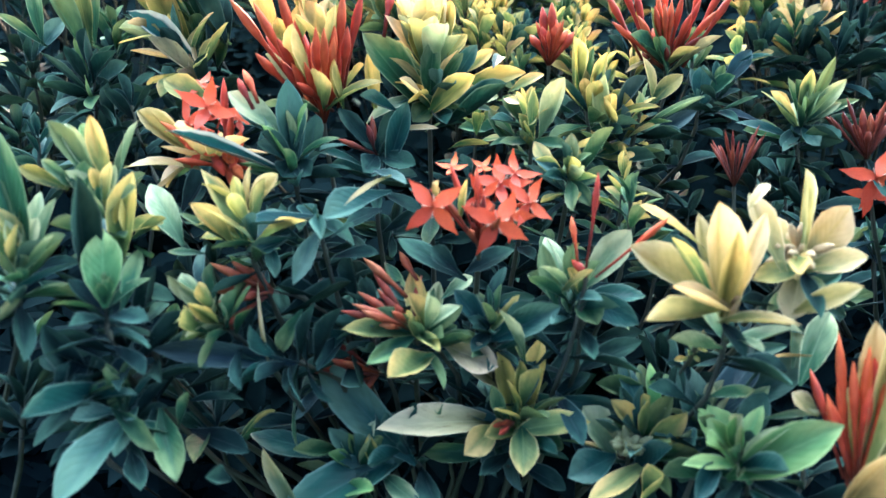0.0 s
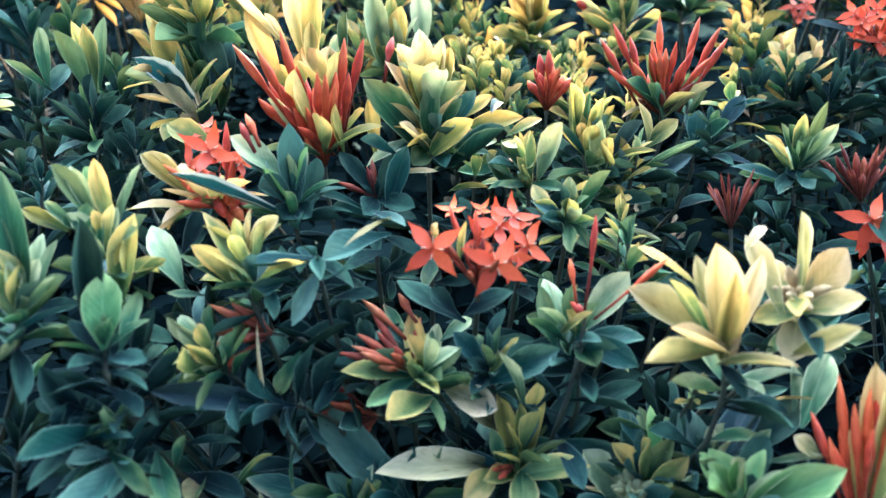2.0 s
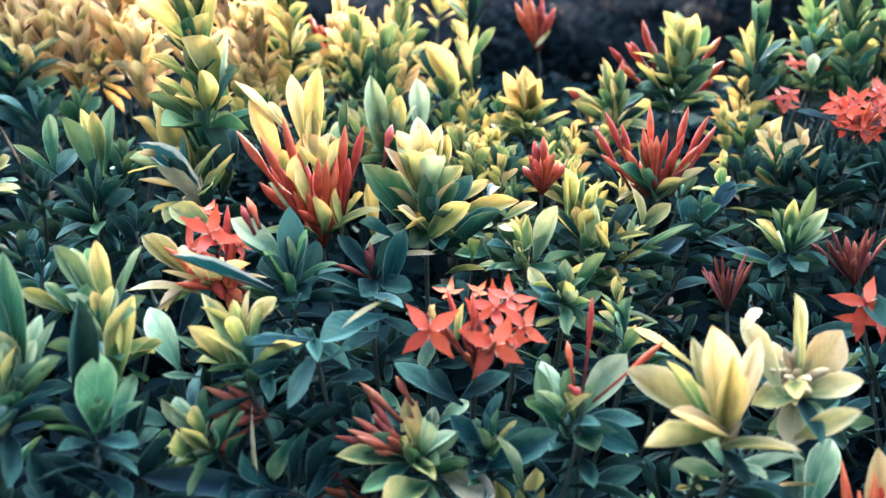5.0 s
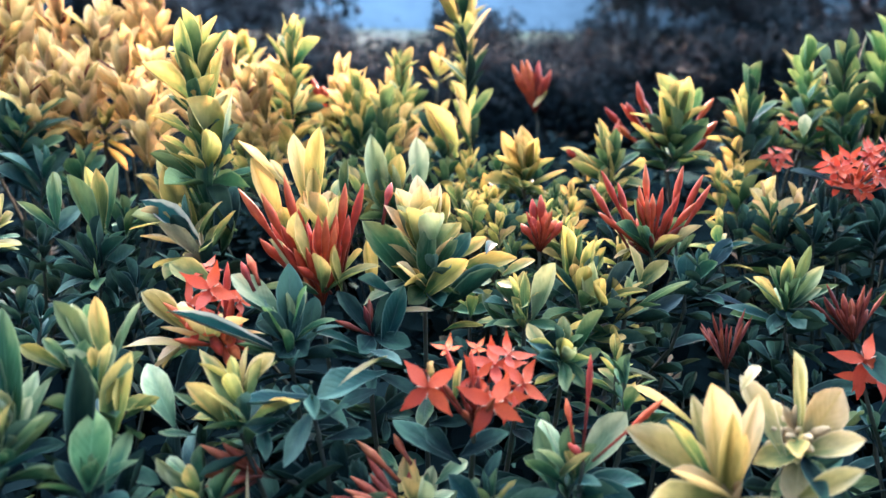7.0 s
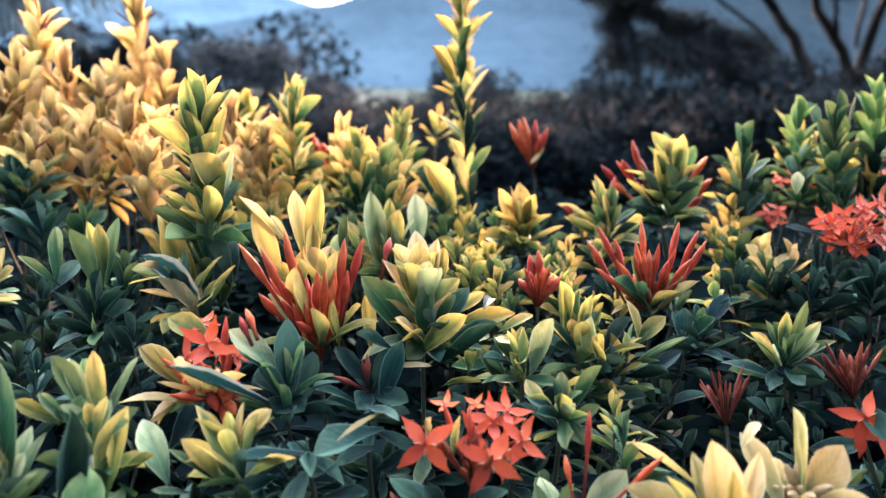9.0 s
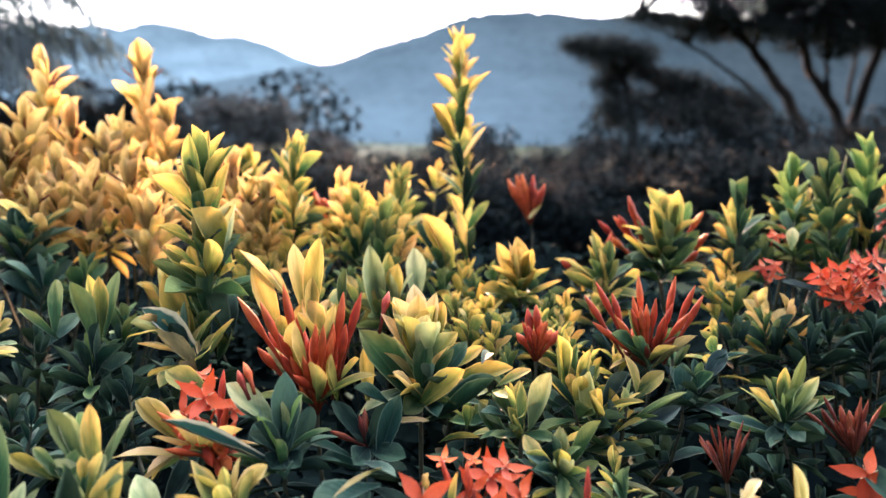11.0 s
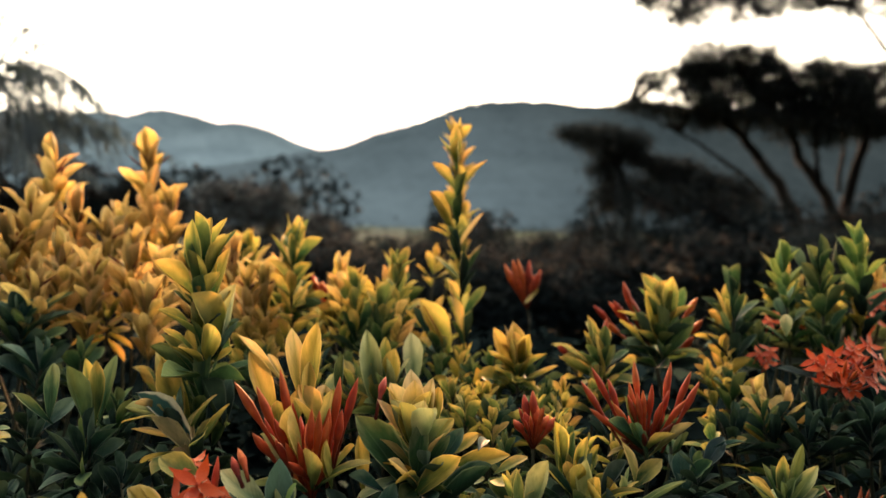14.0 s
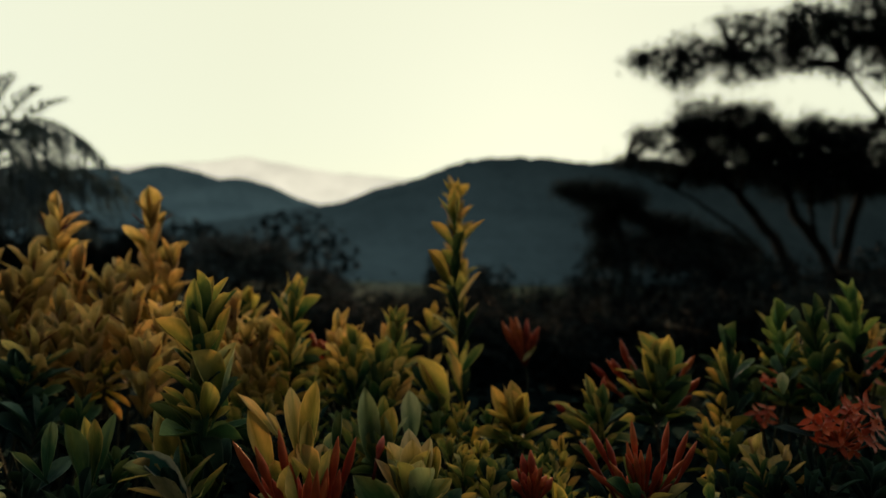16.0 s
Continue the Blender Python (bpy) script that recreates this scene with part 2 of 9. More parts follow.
BUD = bud_material("red_bud", (0.11, 0.02, 0.008), (0.45, 0.068, 0.016), (0.56, 0.125, 0.032))
# dark red, deepened further to put the shade on low heads into colour
BUD_DARK = bud_material("dark_red_bud", (0.035, 0.011, 0.007), (0.15, 0.027, 0.011), (0.23, 0.05, 0.018))
BUD_DUSTY = bud_material("dusty_red_bud", (0.08, 0.024, 0.011), (0.29, 0.066, 0.023), (0.36, 0.115, 0.042))
BUD_GREEN = mottled("young_green_bud", (0.10, 0.13, 0.05), (0.35, 0.33, 0.16), 0.5, 140, 0.0003, 0.1)
BUD_CREAM = mottled("young_cream_bud", (0.38, 0.27, 0.12), (0.72, 0.56, 0.3), 0.5, 140, 0.0003, 0.1)
TWIG = mottled("dry_straw", (0.35, 0.3, 0.2), (0.6, 0.55, 0.42), 0.6, 90, 0.0004)
SOIL = mottled("soil", (0.02, 0.017, 0.012), (0.06, 0.05, 0.035), 0.95, 14, 0.02)
# near-black: the shade inside the hedge is put into this leaf colour
INNER = mottled("foliage_darkened_for_shade", (0.004, 0.008, 0.009), (0.010, 0.02, 0.021), 0.9, 40, 0.001, 0.0)
HEDGE_LEAF = mottled("hedge_leaf", (0.012, 0.04, 0.024), (0.2, 0.22, 0.07), 0.5, 30, 0.001, 0.25)
# the dark tone of crowns against the light is put into the colour
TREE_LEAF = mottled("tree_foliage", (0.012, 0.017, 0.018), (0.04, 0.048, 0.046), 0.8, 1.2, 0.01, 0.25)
# near-black: the ridge's shadow on thickets and woods is put into the colour
DARK_LEAF = mottled("thicket_foliage_shade_dark", (0.004, 0.009, 0.011), (0.014, 0.026, 0.03), 0.8, 1.2, 0.01, 0.0)
BUSH_LEAF = mottled("grey_green_bush", (0.017, 0.03, 0.034), (0.05, 0.075, 0.08), 0.8, 1.2, 0.01, 0.05)
# light and bluish: the haze over the fronds is put into the colour
PALM_LEAF = mottled("palm_frond", (0.045, 0.075, 0.08), (0.13, 0.18, 0.18), 0.5, 2.0, 0.004, 0.15)
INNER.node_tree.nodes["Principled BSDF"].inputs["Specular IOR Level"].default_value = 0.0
for plain in (TREE_LEAF, DARK_LEAF, BARK, SOIL):
    plain.node_tree.nodes["Principled BSDF"].inputs["Specular IOR Level"].default_value = 0.05


# ---- the land: hilltop, valley and ridges ----
def mesh_of(bm, name, mat, smooth=True):
    me = bpy.data.meshes.new(name)
    bm.to_mesh(me)
    bm.free()
    me.materials.append(mat)
    if smooth:
        me.shade_smooth()
    return me


def part(name, bm, mat, parent, label="", at=None, smooth=True):
    ob = new(name, mesh_of(bm, name, mat, smooth))
    if at is not None:
        ob.matrix_basis = at
    ob.parent = parent
    return tagged(ob, label)


def fbm(x, y, s, seed=0.0):
    return noise.fractal((x / s + seed, y / s - seed, seed * 1.7), 1.0, 2.0, 4)


def land(x, y):
    """Height of the ground: a level hilltop that falls into a valley."""
    r = math.hypot(x * 0.7, max(y, 0.0))
    z = -0.045 * min(60.0, max(0.0, r - 3.0))
    z -= 46.0 * (1 - math.exp(-max(0.0, r - 25) / 220.0))
    return z + (fbm(x, y, 40, 3.1) * min(1.0, r / 60.0) * 3.0) + 0.03 * fbm(x, y, 0.5, 1.0)


def ground_material():
    m, n, l, b = material("grass_and_soil", 0.95)
    co = n.new("ShaderNodeTexCoord").outputs["Object"]
    big, small = noise_tex(n, l, 0.012, 6.0, co), noise_tex(n, l, 1.5, 6.0, co)
    c = ramp(n, [(0.35, (0.012, 0.022, 0.012)), (0.55, (0.025, 0.045, 0.018)), (0.68, (0.05, 0.09, 0.035))])
    l.new(math_node(n, l, "ADD", math_node(n, l, "MULTIPLY", big, 0.85), math_node(n, l, "MULTIPLY", small, 0.15)), c.inputs[0])
    l.new(c.outputs[0], b.inputs["Base Color"])
    return m


bm = bmesh.new()
RINGS, SPOKES = 80, 96
radii = [0.25 * 1.135 ** i for i in range(RINGS)]
rows_v = []
centre_v = bm.verts.new((0, 0, land(0, 0)))
for r in radii:
    rows_v.append([bm.verts.new((r * math.sin(a), r * math.cos(a), land(r * math.sin(a), r * math.cos(a)))) for a in (2 * math.pi * k / SPOKES for k in range(SPOKES))])
for k in range(SPOKES):
    bm.faces.new((centre_v, rows_v[0][(k + 1) % SPOKES], rows_v[0][k]))
    for i in range(RINGS - 1):
        bm.faces.new((rows_v[i][k], rows_v[i][(k + 1) % SPOKES], rows_v[i + 1][(k + 1) % SPOKES], rows_v[i + 1][k]))
bmesh.ops.recalc_face_normals(bm, faces=bm.faces)
ground = tagged(new("ground", mesh_of(bm, "ground", ground_material())), "dark grassy hilltop falling away into a valley", "ground", "", "structure")


def ridge_material(name, dark, light, glow_colour, strength, crest_z, dim_span=None):
    """Far wooded slopes; a glow put on them imitates lit evening haze."""
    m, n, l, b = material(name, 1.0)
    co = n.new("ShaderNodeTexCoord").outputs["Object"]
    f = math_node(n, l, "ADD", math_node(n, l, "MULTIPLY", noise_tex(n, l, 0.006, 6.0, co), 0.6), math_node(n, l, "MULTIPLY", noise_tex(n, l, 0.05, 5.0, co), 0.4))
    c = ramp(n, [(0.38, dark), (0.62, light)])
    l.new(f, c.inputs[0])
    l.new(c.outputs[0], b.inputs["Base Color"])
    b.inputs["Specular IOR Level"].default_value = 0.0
    b.inputs["Emission Color"].default_value = (*glow_colour, 1)
    # the glow that stands for haze is stronger low down than at the crest
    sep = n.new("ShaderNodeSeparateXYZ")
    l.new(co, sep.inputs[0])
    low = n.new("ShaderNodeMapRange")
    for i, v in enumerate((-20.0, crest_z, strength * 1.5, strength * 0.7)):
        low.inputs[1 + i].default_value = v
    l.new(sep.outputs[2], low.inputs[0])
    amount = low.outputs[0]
    if dim_span is not None:
        # the same glow is cut towards the right, to darken that end of the slope
        dim_right = n.new("ShaderNodeMapRange")
        for i, v in enumerate((*dim_span, 1.0, 0.25)):
            dim_right.inputs[1 + i].default_value = v
        l.new(sep.outputs[0], dim_right.inputs[0])
        amount = math_node(n, l, "MULTIPLY", amount, dim_right.outputs[0])
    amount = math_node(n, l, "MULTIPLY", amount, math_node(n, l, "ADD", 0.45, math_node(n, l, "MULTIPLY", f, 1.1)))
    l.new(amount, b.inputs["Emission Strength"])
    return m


def ridge(name, label, mat, far, deep, crest, foot, seed, rough):
    """A mountain range whose crest stands at distance far; crest: (bearing as a share of far, height as a share of far)."""
    bm = bmesh.new()
    bx, bz = [c[0] for c in crest], [c[1] for c in crest]
    nx, ny = 420, 26
    grid = []
    for j in range(ny):
        s = j / (ny - 1) * 2 - 1
        row = []
        for i in range(nx):
            u = bx[0] + (bx[-1] - bx[0]) * i / (nx - 1)
            h = sum(np.interp(u + d, bx, bz) for d in (-0.008, -0.004, 0, 0.004, 0.008)) / 5
            x, y = u * far, far + s * deep
            fall = max(0.0, 1 - abs(s) ** 1.25)
            z = foot + (h * far + EYE - foot) * fall + rough * fbm(x, y, far * 0.08, seed) * (0.25 + abs(s)) + 0.3 * rough * fbm(x, y, far * 0.012, seed)
            row.append(bm.verts.new((x, y, z)))
        grid.append(row)
    for j in range(ny - 1):
        for i in range(nx - 1):
            bm.faces.new((grid[j][i], grid[j][i + 1], grid[j + 1][i + 1], grid[j + 1][i]))
    return tagged(new(name, mesh_of(bm, name, mat)), label, "mountain", "", "structure")


HAZE_GLOW = (0.235, 0.42, 0.44)
ridge("backdrop_far_range", "very pale far mountain range with a glow put on for haze", ridge_material("far_range", (0.05, 0.08, 0.07), (0.08, 0.11, 0.08), (1.0, 0.97, 0.72), 1.5, 900), 4000, 900,
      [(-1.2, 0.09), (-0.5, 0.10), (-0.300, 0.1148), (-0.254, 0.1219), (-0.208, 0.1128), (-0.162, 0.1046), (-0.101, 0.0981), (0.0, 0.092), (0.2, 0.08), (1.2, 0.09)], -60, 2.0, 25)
ridge("backdrop_left_ridge", "blue wooded ridge across the valley, haze put on as glow", ridge_material("left_ridge", (0.012, 0.02, 0.022), (0.035, 0.05, 0.052), HAZE_GLOW, 0.225, 280), 2400, 900,
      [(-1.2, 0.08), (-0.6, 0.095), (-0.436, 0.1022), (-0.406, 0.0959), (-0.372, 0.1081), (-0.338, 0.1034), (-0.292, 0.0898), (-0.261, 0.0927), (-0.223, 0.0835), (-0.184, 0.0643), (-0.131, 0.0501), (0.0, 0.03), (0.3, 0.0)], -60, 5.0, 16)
ridge("backdrop_right_ridge", "dark mountain with a long wooded crest, haze put on as glow", ridge_material("right_ridge", (0.01, 0.017, 0.02), (0.022, 0.032, 0.036), HAZE_GLOW, 0.12, 220, (50.0, 520.0)), 1700, 700,
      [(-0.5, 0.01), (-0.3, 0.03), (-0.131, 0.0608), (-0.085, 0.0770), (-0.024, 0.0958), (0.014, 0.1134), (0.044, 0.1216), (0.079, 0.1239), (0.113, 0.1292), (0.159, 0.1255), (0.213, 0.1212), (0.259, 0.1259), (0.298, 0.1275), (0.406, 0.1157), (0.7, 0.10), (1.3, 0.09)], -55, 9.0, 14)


# ---- trees ----
def tube(bm, pts, radii_, sides=7):
    """A tapered limb along points."""
    rings = []
    for i, p in enumerate(pts):
        d = (pts[min(i + 1, len(pts) - 1)] - pts[max(i - 1, 0)]).normalized()
        a = d.orthogonal().normalized()
        b = d.cross(a)
        rings.append([bm.verts.new(p + radii_[i] * (a * math.cos(2 * math.pi * k / sides) + b * math.sin(2 * math.pi * k / sides))) for k in range(sides)])
    for i in range(len(rings) - 1):
        # keep the rings from twisting against each other
        off = min(range(sides), key=lambda o: (rings[i][0].co - rings[i + 1][o].co).length)
        for k in range(sides):
            bm.faces.new((rings[i][k], rings[i][(k + 1) % sides], rings[i + 1][(k + 1 + off) % sides], rings[i + 1][(k + off) % sides]))
    bm.faces.new(rings[-1])


def limb(bm, a, b, r0, r1, sag=0.1, rng=random, n=6):
    a, b = Vector(a), Vector(b)
    L = (b - a).length
    side = Vector((rng.uniform(-1, 1), rng.uniform(-1, 1), rng.uniform(-0.3, 1))) * sag * L
    pts = [a.lerp(b, i / n) + side * math.sin(math.pi * i / n) * 0.6 + Vector((rng.gauss(0, 1), rng.gauss(0, 1), rng.gauss(0, 1))) * 0.012 * L * (0 < i < n) for i in range(n + 1)]
    tube(bm, pts, [r0 + (r1 - r0) * i / n for i in range(n + 1)])
    return pts


def leaf_card(verts, faces, p, size, rng, flat=0.4):
    """One small folded leaf or leaflet clump: two triangles bent along the middle."""
    d = Vector((rng.gauss(0, 1), rng.gauss(0, 1), rng.gauss(0, 1) * flat)).normalized()
    e = d.cross(Vector((rng.gauss(0, 0.5), rng.gauss(0, 0.5), 1))).normalized()
    up = d.cross(e) * 0.25 * size
    k = len(verts)
    w = size * rng.uniform(0.22, 0.4)
    verts += [p - d * size * 0.5, p + e * w + up, p + d * size * 0.5, p - e * w + up]
    faces += [(k, k + 1, k + 2), (k, k + 2, k + 3)]


def cards_mesh(name, verts, faces, mat):
    me = bpy.data.meshes.new(name)
    me.from_pydata([tuple(v) for v in verts], [], faces)
    me.materials.append(mat)
    return me


def crown_cards(pads, count, size, rng, gap=0.35, bunch=9):
    """Leaves gathered in clumps over flattened pads: (centre, radii)."""
    verts, faces = [], []
    total = sum(r[0] * r[1] + r[0] * r[2] for _, r in pads)
    for c, r in pads:
        n_here = int(count * (r[0] * r[1] + r[0] * r[2]) / total)
        n_clump = max(4, n_here // bunch)
        for _ in range(n_clump):
            q = Vector((rng.gauss(0, 1), rng.gauss(0, 1), rng.gauss(0, 1))).normalized() * rng.uniform(0.25, 1.0) ** 0.6
            cc = Vector(c) + Vector((q.x * r[0], q.y * r[1], q.z * r[2]))
            s = (rng.uniform(0.07, 0.16) if rng.random() < 0.7 else rng.uniform(0.2, 0.36)) * max(r[2], r[0] * 0.45)
            s = max(s, 1.6 * size)
            for _ in range(max(2, int(bunch * (1 - gap * rng.random())))):
                p = cc + Vector((rng.gauss(0, s), rng.gauss(0, s), rng.gauss(0, s * 0.6)))
                leaf_card(verts, faces, p, size * rng.uniform(0.6, 1.3), rng)
    return verts, faces


def sprays(rng, n, xs, ys, zs, wide):
    """Small flat leaf sprays scattered through a stretch of a crown."""
    out = []
    for _ in range(n):
        r = rng.uniform(*wide)
        out.append(((rng.uniform(*xs), rng.uniform(*ys), rng.uniform(*zs)), (r, r, r * rng.uniform(0.25, 0.6))))
    return out


def tree(name, label, base, limbs, pads, count, size, seed, mat, trunk_r=0.16, category="tree", bunch=9):
    rng = random.Random(seed)
    root = new(name)
    root.location = base
    tagged(root, label, category)
    bm = bmesh.new()
    base = Vector(base)
    for a, b, r0, r1 in limbs:
        pts = limb(bm, Vector(a) - base, Vector(b) - base, r0, r1, 0.08, rng)
    # thin branches spread from each limb's end into the nearest pads
    ends = [Vector(b) for _, b, _, _ in limbs]
    for c, r in pads:
        near = min(ends, key=lambda e: (e - Vector(c)).length)
        for _ in range(5):
            goal = Vector(c) + Vector((rng.uniform(-0.8, 0.8) * r[0], rng.uniform(-0.8, 0.8) * r[1], rng.uniform(-0.3, 0.6) * r[2]))
            limb(bm, near - base, goal - base, 0.05 * trunk_r / 0.16, 0.012, 0.12, rng, 4)
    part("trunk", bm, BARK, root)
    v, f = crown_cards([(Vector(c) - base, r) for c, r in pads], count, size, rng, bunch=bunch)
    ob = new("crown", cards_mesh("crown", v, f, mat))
    ob.parent = root
    return root


def on_ground(x, y):
    return Vector((x, y, land(x, y) - 0.05))


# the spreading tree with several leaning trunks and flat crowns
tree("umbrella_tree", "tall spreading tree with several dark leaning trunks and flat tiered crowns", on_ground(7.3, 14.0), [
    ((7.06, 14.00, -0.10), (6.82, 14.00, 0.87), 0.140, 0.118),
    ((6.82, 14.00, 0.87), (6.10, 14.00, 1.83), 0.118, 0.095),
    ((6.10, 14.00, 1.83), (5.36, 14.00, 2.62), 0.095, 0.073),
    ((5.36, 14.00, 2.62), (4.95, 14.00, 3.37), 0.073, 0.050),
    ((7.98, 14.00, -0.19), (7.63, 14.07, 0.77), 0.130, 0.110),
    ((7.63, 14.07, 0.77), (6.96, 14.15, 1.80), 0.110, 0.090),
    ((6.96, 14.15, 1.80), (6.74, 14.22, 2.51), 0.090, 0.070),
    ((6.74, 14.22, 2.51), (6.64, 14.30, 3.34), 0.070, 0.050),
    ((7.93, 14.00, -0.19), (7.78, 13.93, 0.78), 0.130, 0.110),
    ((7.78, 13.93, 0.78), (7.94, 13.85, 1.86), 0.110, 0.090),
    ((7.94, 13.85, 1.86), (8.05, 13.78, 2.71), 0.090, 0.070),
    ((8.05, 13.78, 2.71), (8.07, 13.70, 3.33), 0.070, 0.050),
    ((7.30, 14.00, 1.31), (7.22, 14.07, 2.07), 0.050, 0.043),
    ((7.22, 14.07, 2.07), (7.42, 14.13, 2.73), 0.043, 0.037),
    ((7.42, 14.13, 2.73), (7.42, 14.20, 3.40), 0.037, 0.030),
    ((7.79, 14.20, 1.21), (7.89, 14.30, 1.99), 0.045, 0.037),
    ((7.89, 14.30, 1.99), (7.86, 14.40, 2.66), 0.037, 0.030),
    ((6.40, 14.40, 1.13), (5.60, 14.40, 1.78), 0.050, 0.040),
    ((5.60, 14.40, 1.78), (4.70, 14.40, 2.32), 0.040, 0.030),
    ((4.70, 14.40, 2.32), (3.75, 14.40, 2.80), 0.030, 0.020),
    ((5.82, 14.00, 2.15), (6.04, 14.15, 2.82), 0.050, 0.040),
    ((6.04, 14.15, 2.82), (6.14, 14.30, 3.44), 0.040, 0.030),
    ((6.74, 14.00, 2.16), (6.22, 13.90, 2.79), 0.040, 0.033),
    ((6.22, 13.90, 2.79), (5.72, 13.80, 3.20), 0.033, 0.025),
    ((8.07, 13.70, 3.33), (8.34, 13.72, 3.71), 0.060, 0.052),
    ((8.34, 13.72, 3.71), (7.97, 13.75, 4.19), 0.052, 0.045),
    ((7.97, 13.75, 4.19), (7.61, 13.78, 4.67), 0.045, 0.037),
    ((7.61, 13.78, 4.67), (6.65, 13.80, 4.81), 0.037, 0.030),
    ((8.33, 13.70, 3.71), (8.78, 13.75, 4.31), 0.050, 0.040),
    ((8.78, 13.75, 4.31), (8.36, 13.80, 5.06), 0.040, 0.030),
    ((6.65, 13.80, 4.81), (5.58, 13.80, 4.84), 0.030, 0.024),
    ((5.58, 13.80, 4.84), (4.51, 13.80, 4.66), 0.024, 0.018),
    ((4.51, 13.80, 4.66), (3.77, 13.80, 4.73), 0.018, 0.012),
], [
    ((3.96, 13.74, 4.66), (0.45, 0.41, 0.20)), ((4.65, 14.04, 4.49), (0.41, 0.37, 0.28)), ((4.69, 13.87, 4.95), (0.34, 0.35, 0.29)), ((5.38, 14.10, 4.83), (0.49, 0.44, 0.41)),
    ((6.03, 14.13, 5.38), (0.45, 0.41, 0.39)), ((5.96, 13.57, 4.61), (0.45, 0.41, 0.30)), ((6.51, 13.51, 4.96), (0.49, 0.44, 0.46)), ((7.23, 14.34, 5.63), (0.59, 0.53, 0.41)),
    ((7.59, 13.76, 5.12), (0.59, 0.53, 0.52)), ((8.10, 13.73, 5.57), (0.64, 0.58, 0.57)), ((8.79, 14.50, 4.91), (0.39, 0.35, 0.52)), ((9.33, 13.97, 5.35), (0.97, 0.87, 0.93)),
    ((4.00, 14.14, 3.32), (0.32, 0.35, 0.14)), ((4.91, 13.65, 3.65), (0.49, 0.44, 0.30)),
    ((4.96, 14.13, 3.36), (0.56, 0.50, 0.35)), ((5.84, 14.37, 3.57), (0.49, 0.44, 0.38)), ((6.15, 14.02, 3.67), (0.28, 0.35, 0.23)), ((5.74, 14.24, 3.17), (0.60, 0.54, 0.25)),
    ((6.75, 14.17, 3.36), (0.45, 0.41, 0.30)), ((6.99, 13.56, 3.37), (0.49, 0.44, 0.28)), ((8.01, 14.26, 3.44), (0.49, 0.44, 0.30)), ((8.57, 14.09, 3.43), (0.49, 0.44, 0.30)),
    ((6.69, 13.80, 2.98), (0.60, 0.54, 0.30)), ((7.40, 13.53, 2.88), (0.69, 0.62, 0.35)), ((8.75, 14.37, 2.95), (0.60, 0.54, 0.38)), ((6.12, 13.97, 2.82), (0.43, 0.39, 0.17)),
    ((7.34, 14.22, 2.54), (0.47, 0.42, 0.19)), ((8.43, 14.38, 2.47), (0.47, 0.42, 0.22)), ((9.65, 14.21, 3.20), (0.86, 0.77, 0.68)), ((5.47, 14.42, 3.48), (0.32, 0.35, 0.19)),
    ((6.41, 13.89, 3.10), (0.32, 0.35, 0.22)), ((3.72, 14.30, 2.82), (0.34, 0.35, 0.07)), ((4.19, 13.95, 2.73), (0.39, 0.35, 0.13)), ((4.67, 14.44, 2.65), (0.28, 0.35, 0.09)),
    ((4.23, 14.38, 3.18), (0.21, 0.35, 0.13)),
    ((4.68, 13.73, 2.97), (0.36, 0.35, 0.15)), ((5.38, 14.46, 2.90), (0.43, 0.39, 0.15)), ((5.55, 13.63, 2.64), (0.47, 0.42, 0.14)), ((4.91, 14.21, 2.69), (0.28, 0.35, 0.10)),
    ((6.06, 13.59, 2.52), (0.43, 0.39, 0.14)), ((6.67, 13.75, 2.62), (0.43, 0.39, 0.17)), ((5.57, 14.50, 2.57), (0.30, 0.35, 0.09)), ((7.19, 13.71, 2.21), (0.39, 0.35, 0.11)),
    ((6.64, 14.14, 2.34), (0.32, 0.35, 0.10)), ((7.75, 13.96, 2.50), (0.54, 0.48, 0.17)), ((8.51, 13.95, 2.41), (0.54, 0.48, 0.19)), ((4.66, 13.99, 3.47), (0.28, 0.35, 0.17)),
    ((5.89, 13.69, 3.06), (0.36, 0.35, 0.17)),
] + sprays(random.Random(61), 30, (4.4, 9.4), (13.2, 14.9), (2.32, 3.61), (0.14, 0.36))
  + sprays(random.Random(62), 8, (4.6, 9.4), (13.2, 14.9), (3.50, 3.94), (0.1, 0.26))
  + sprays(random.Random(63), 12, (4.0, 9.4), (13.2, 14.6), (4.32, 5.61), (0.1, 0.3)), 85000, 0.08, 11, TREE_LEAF)

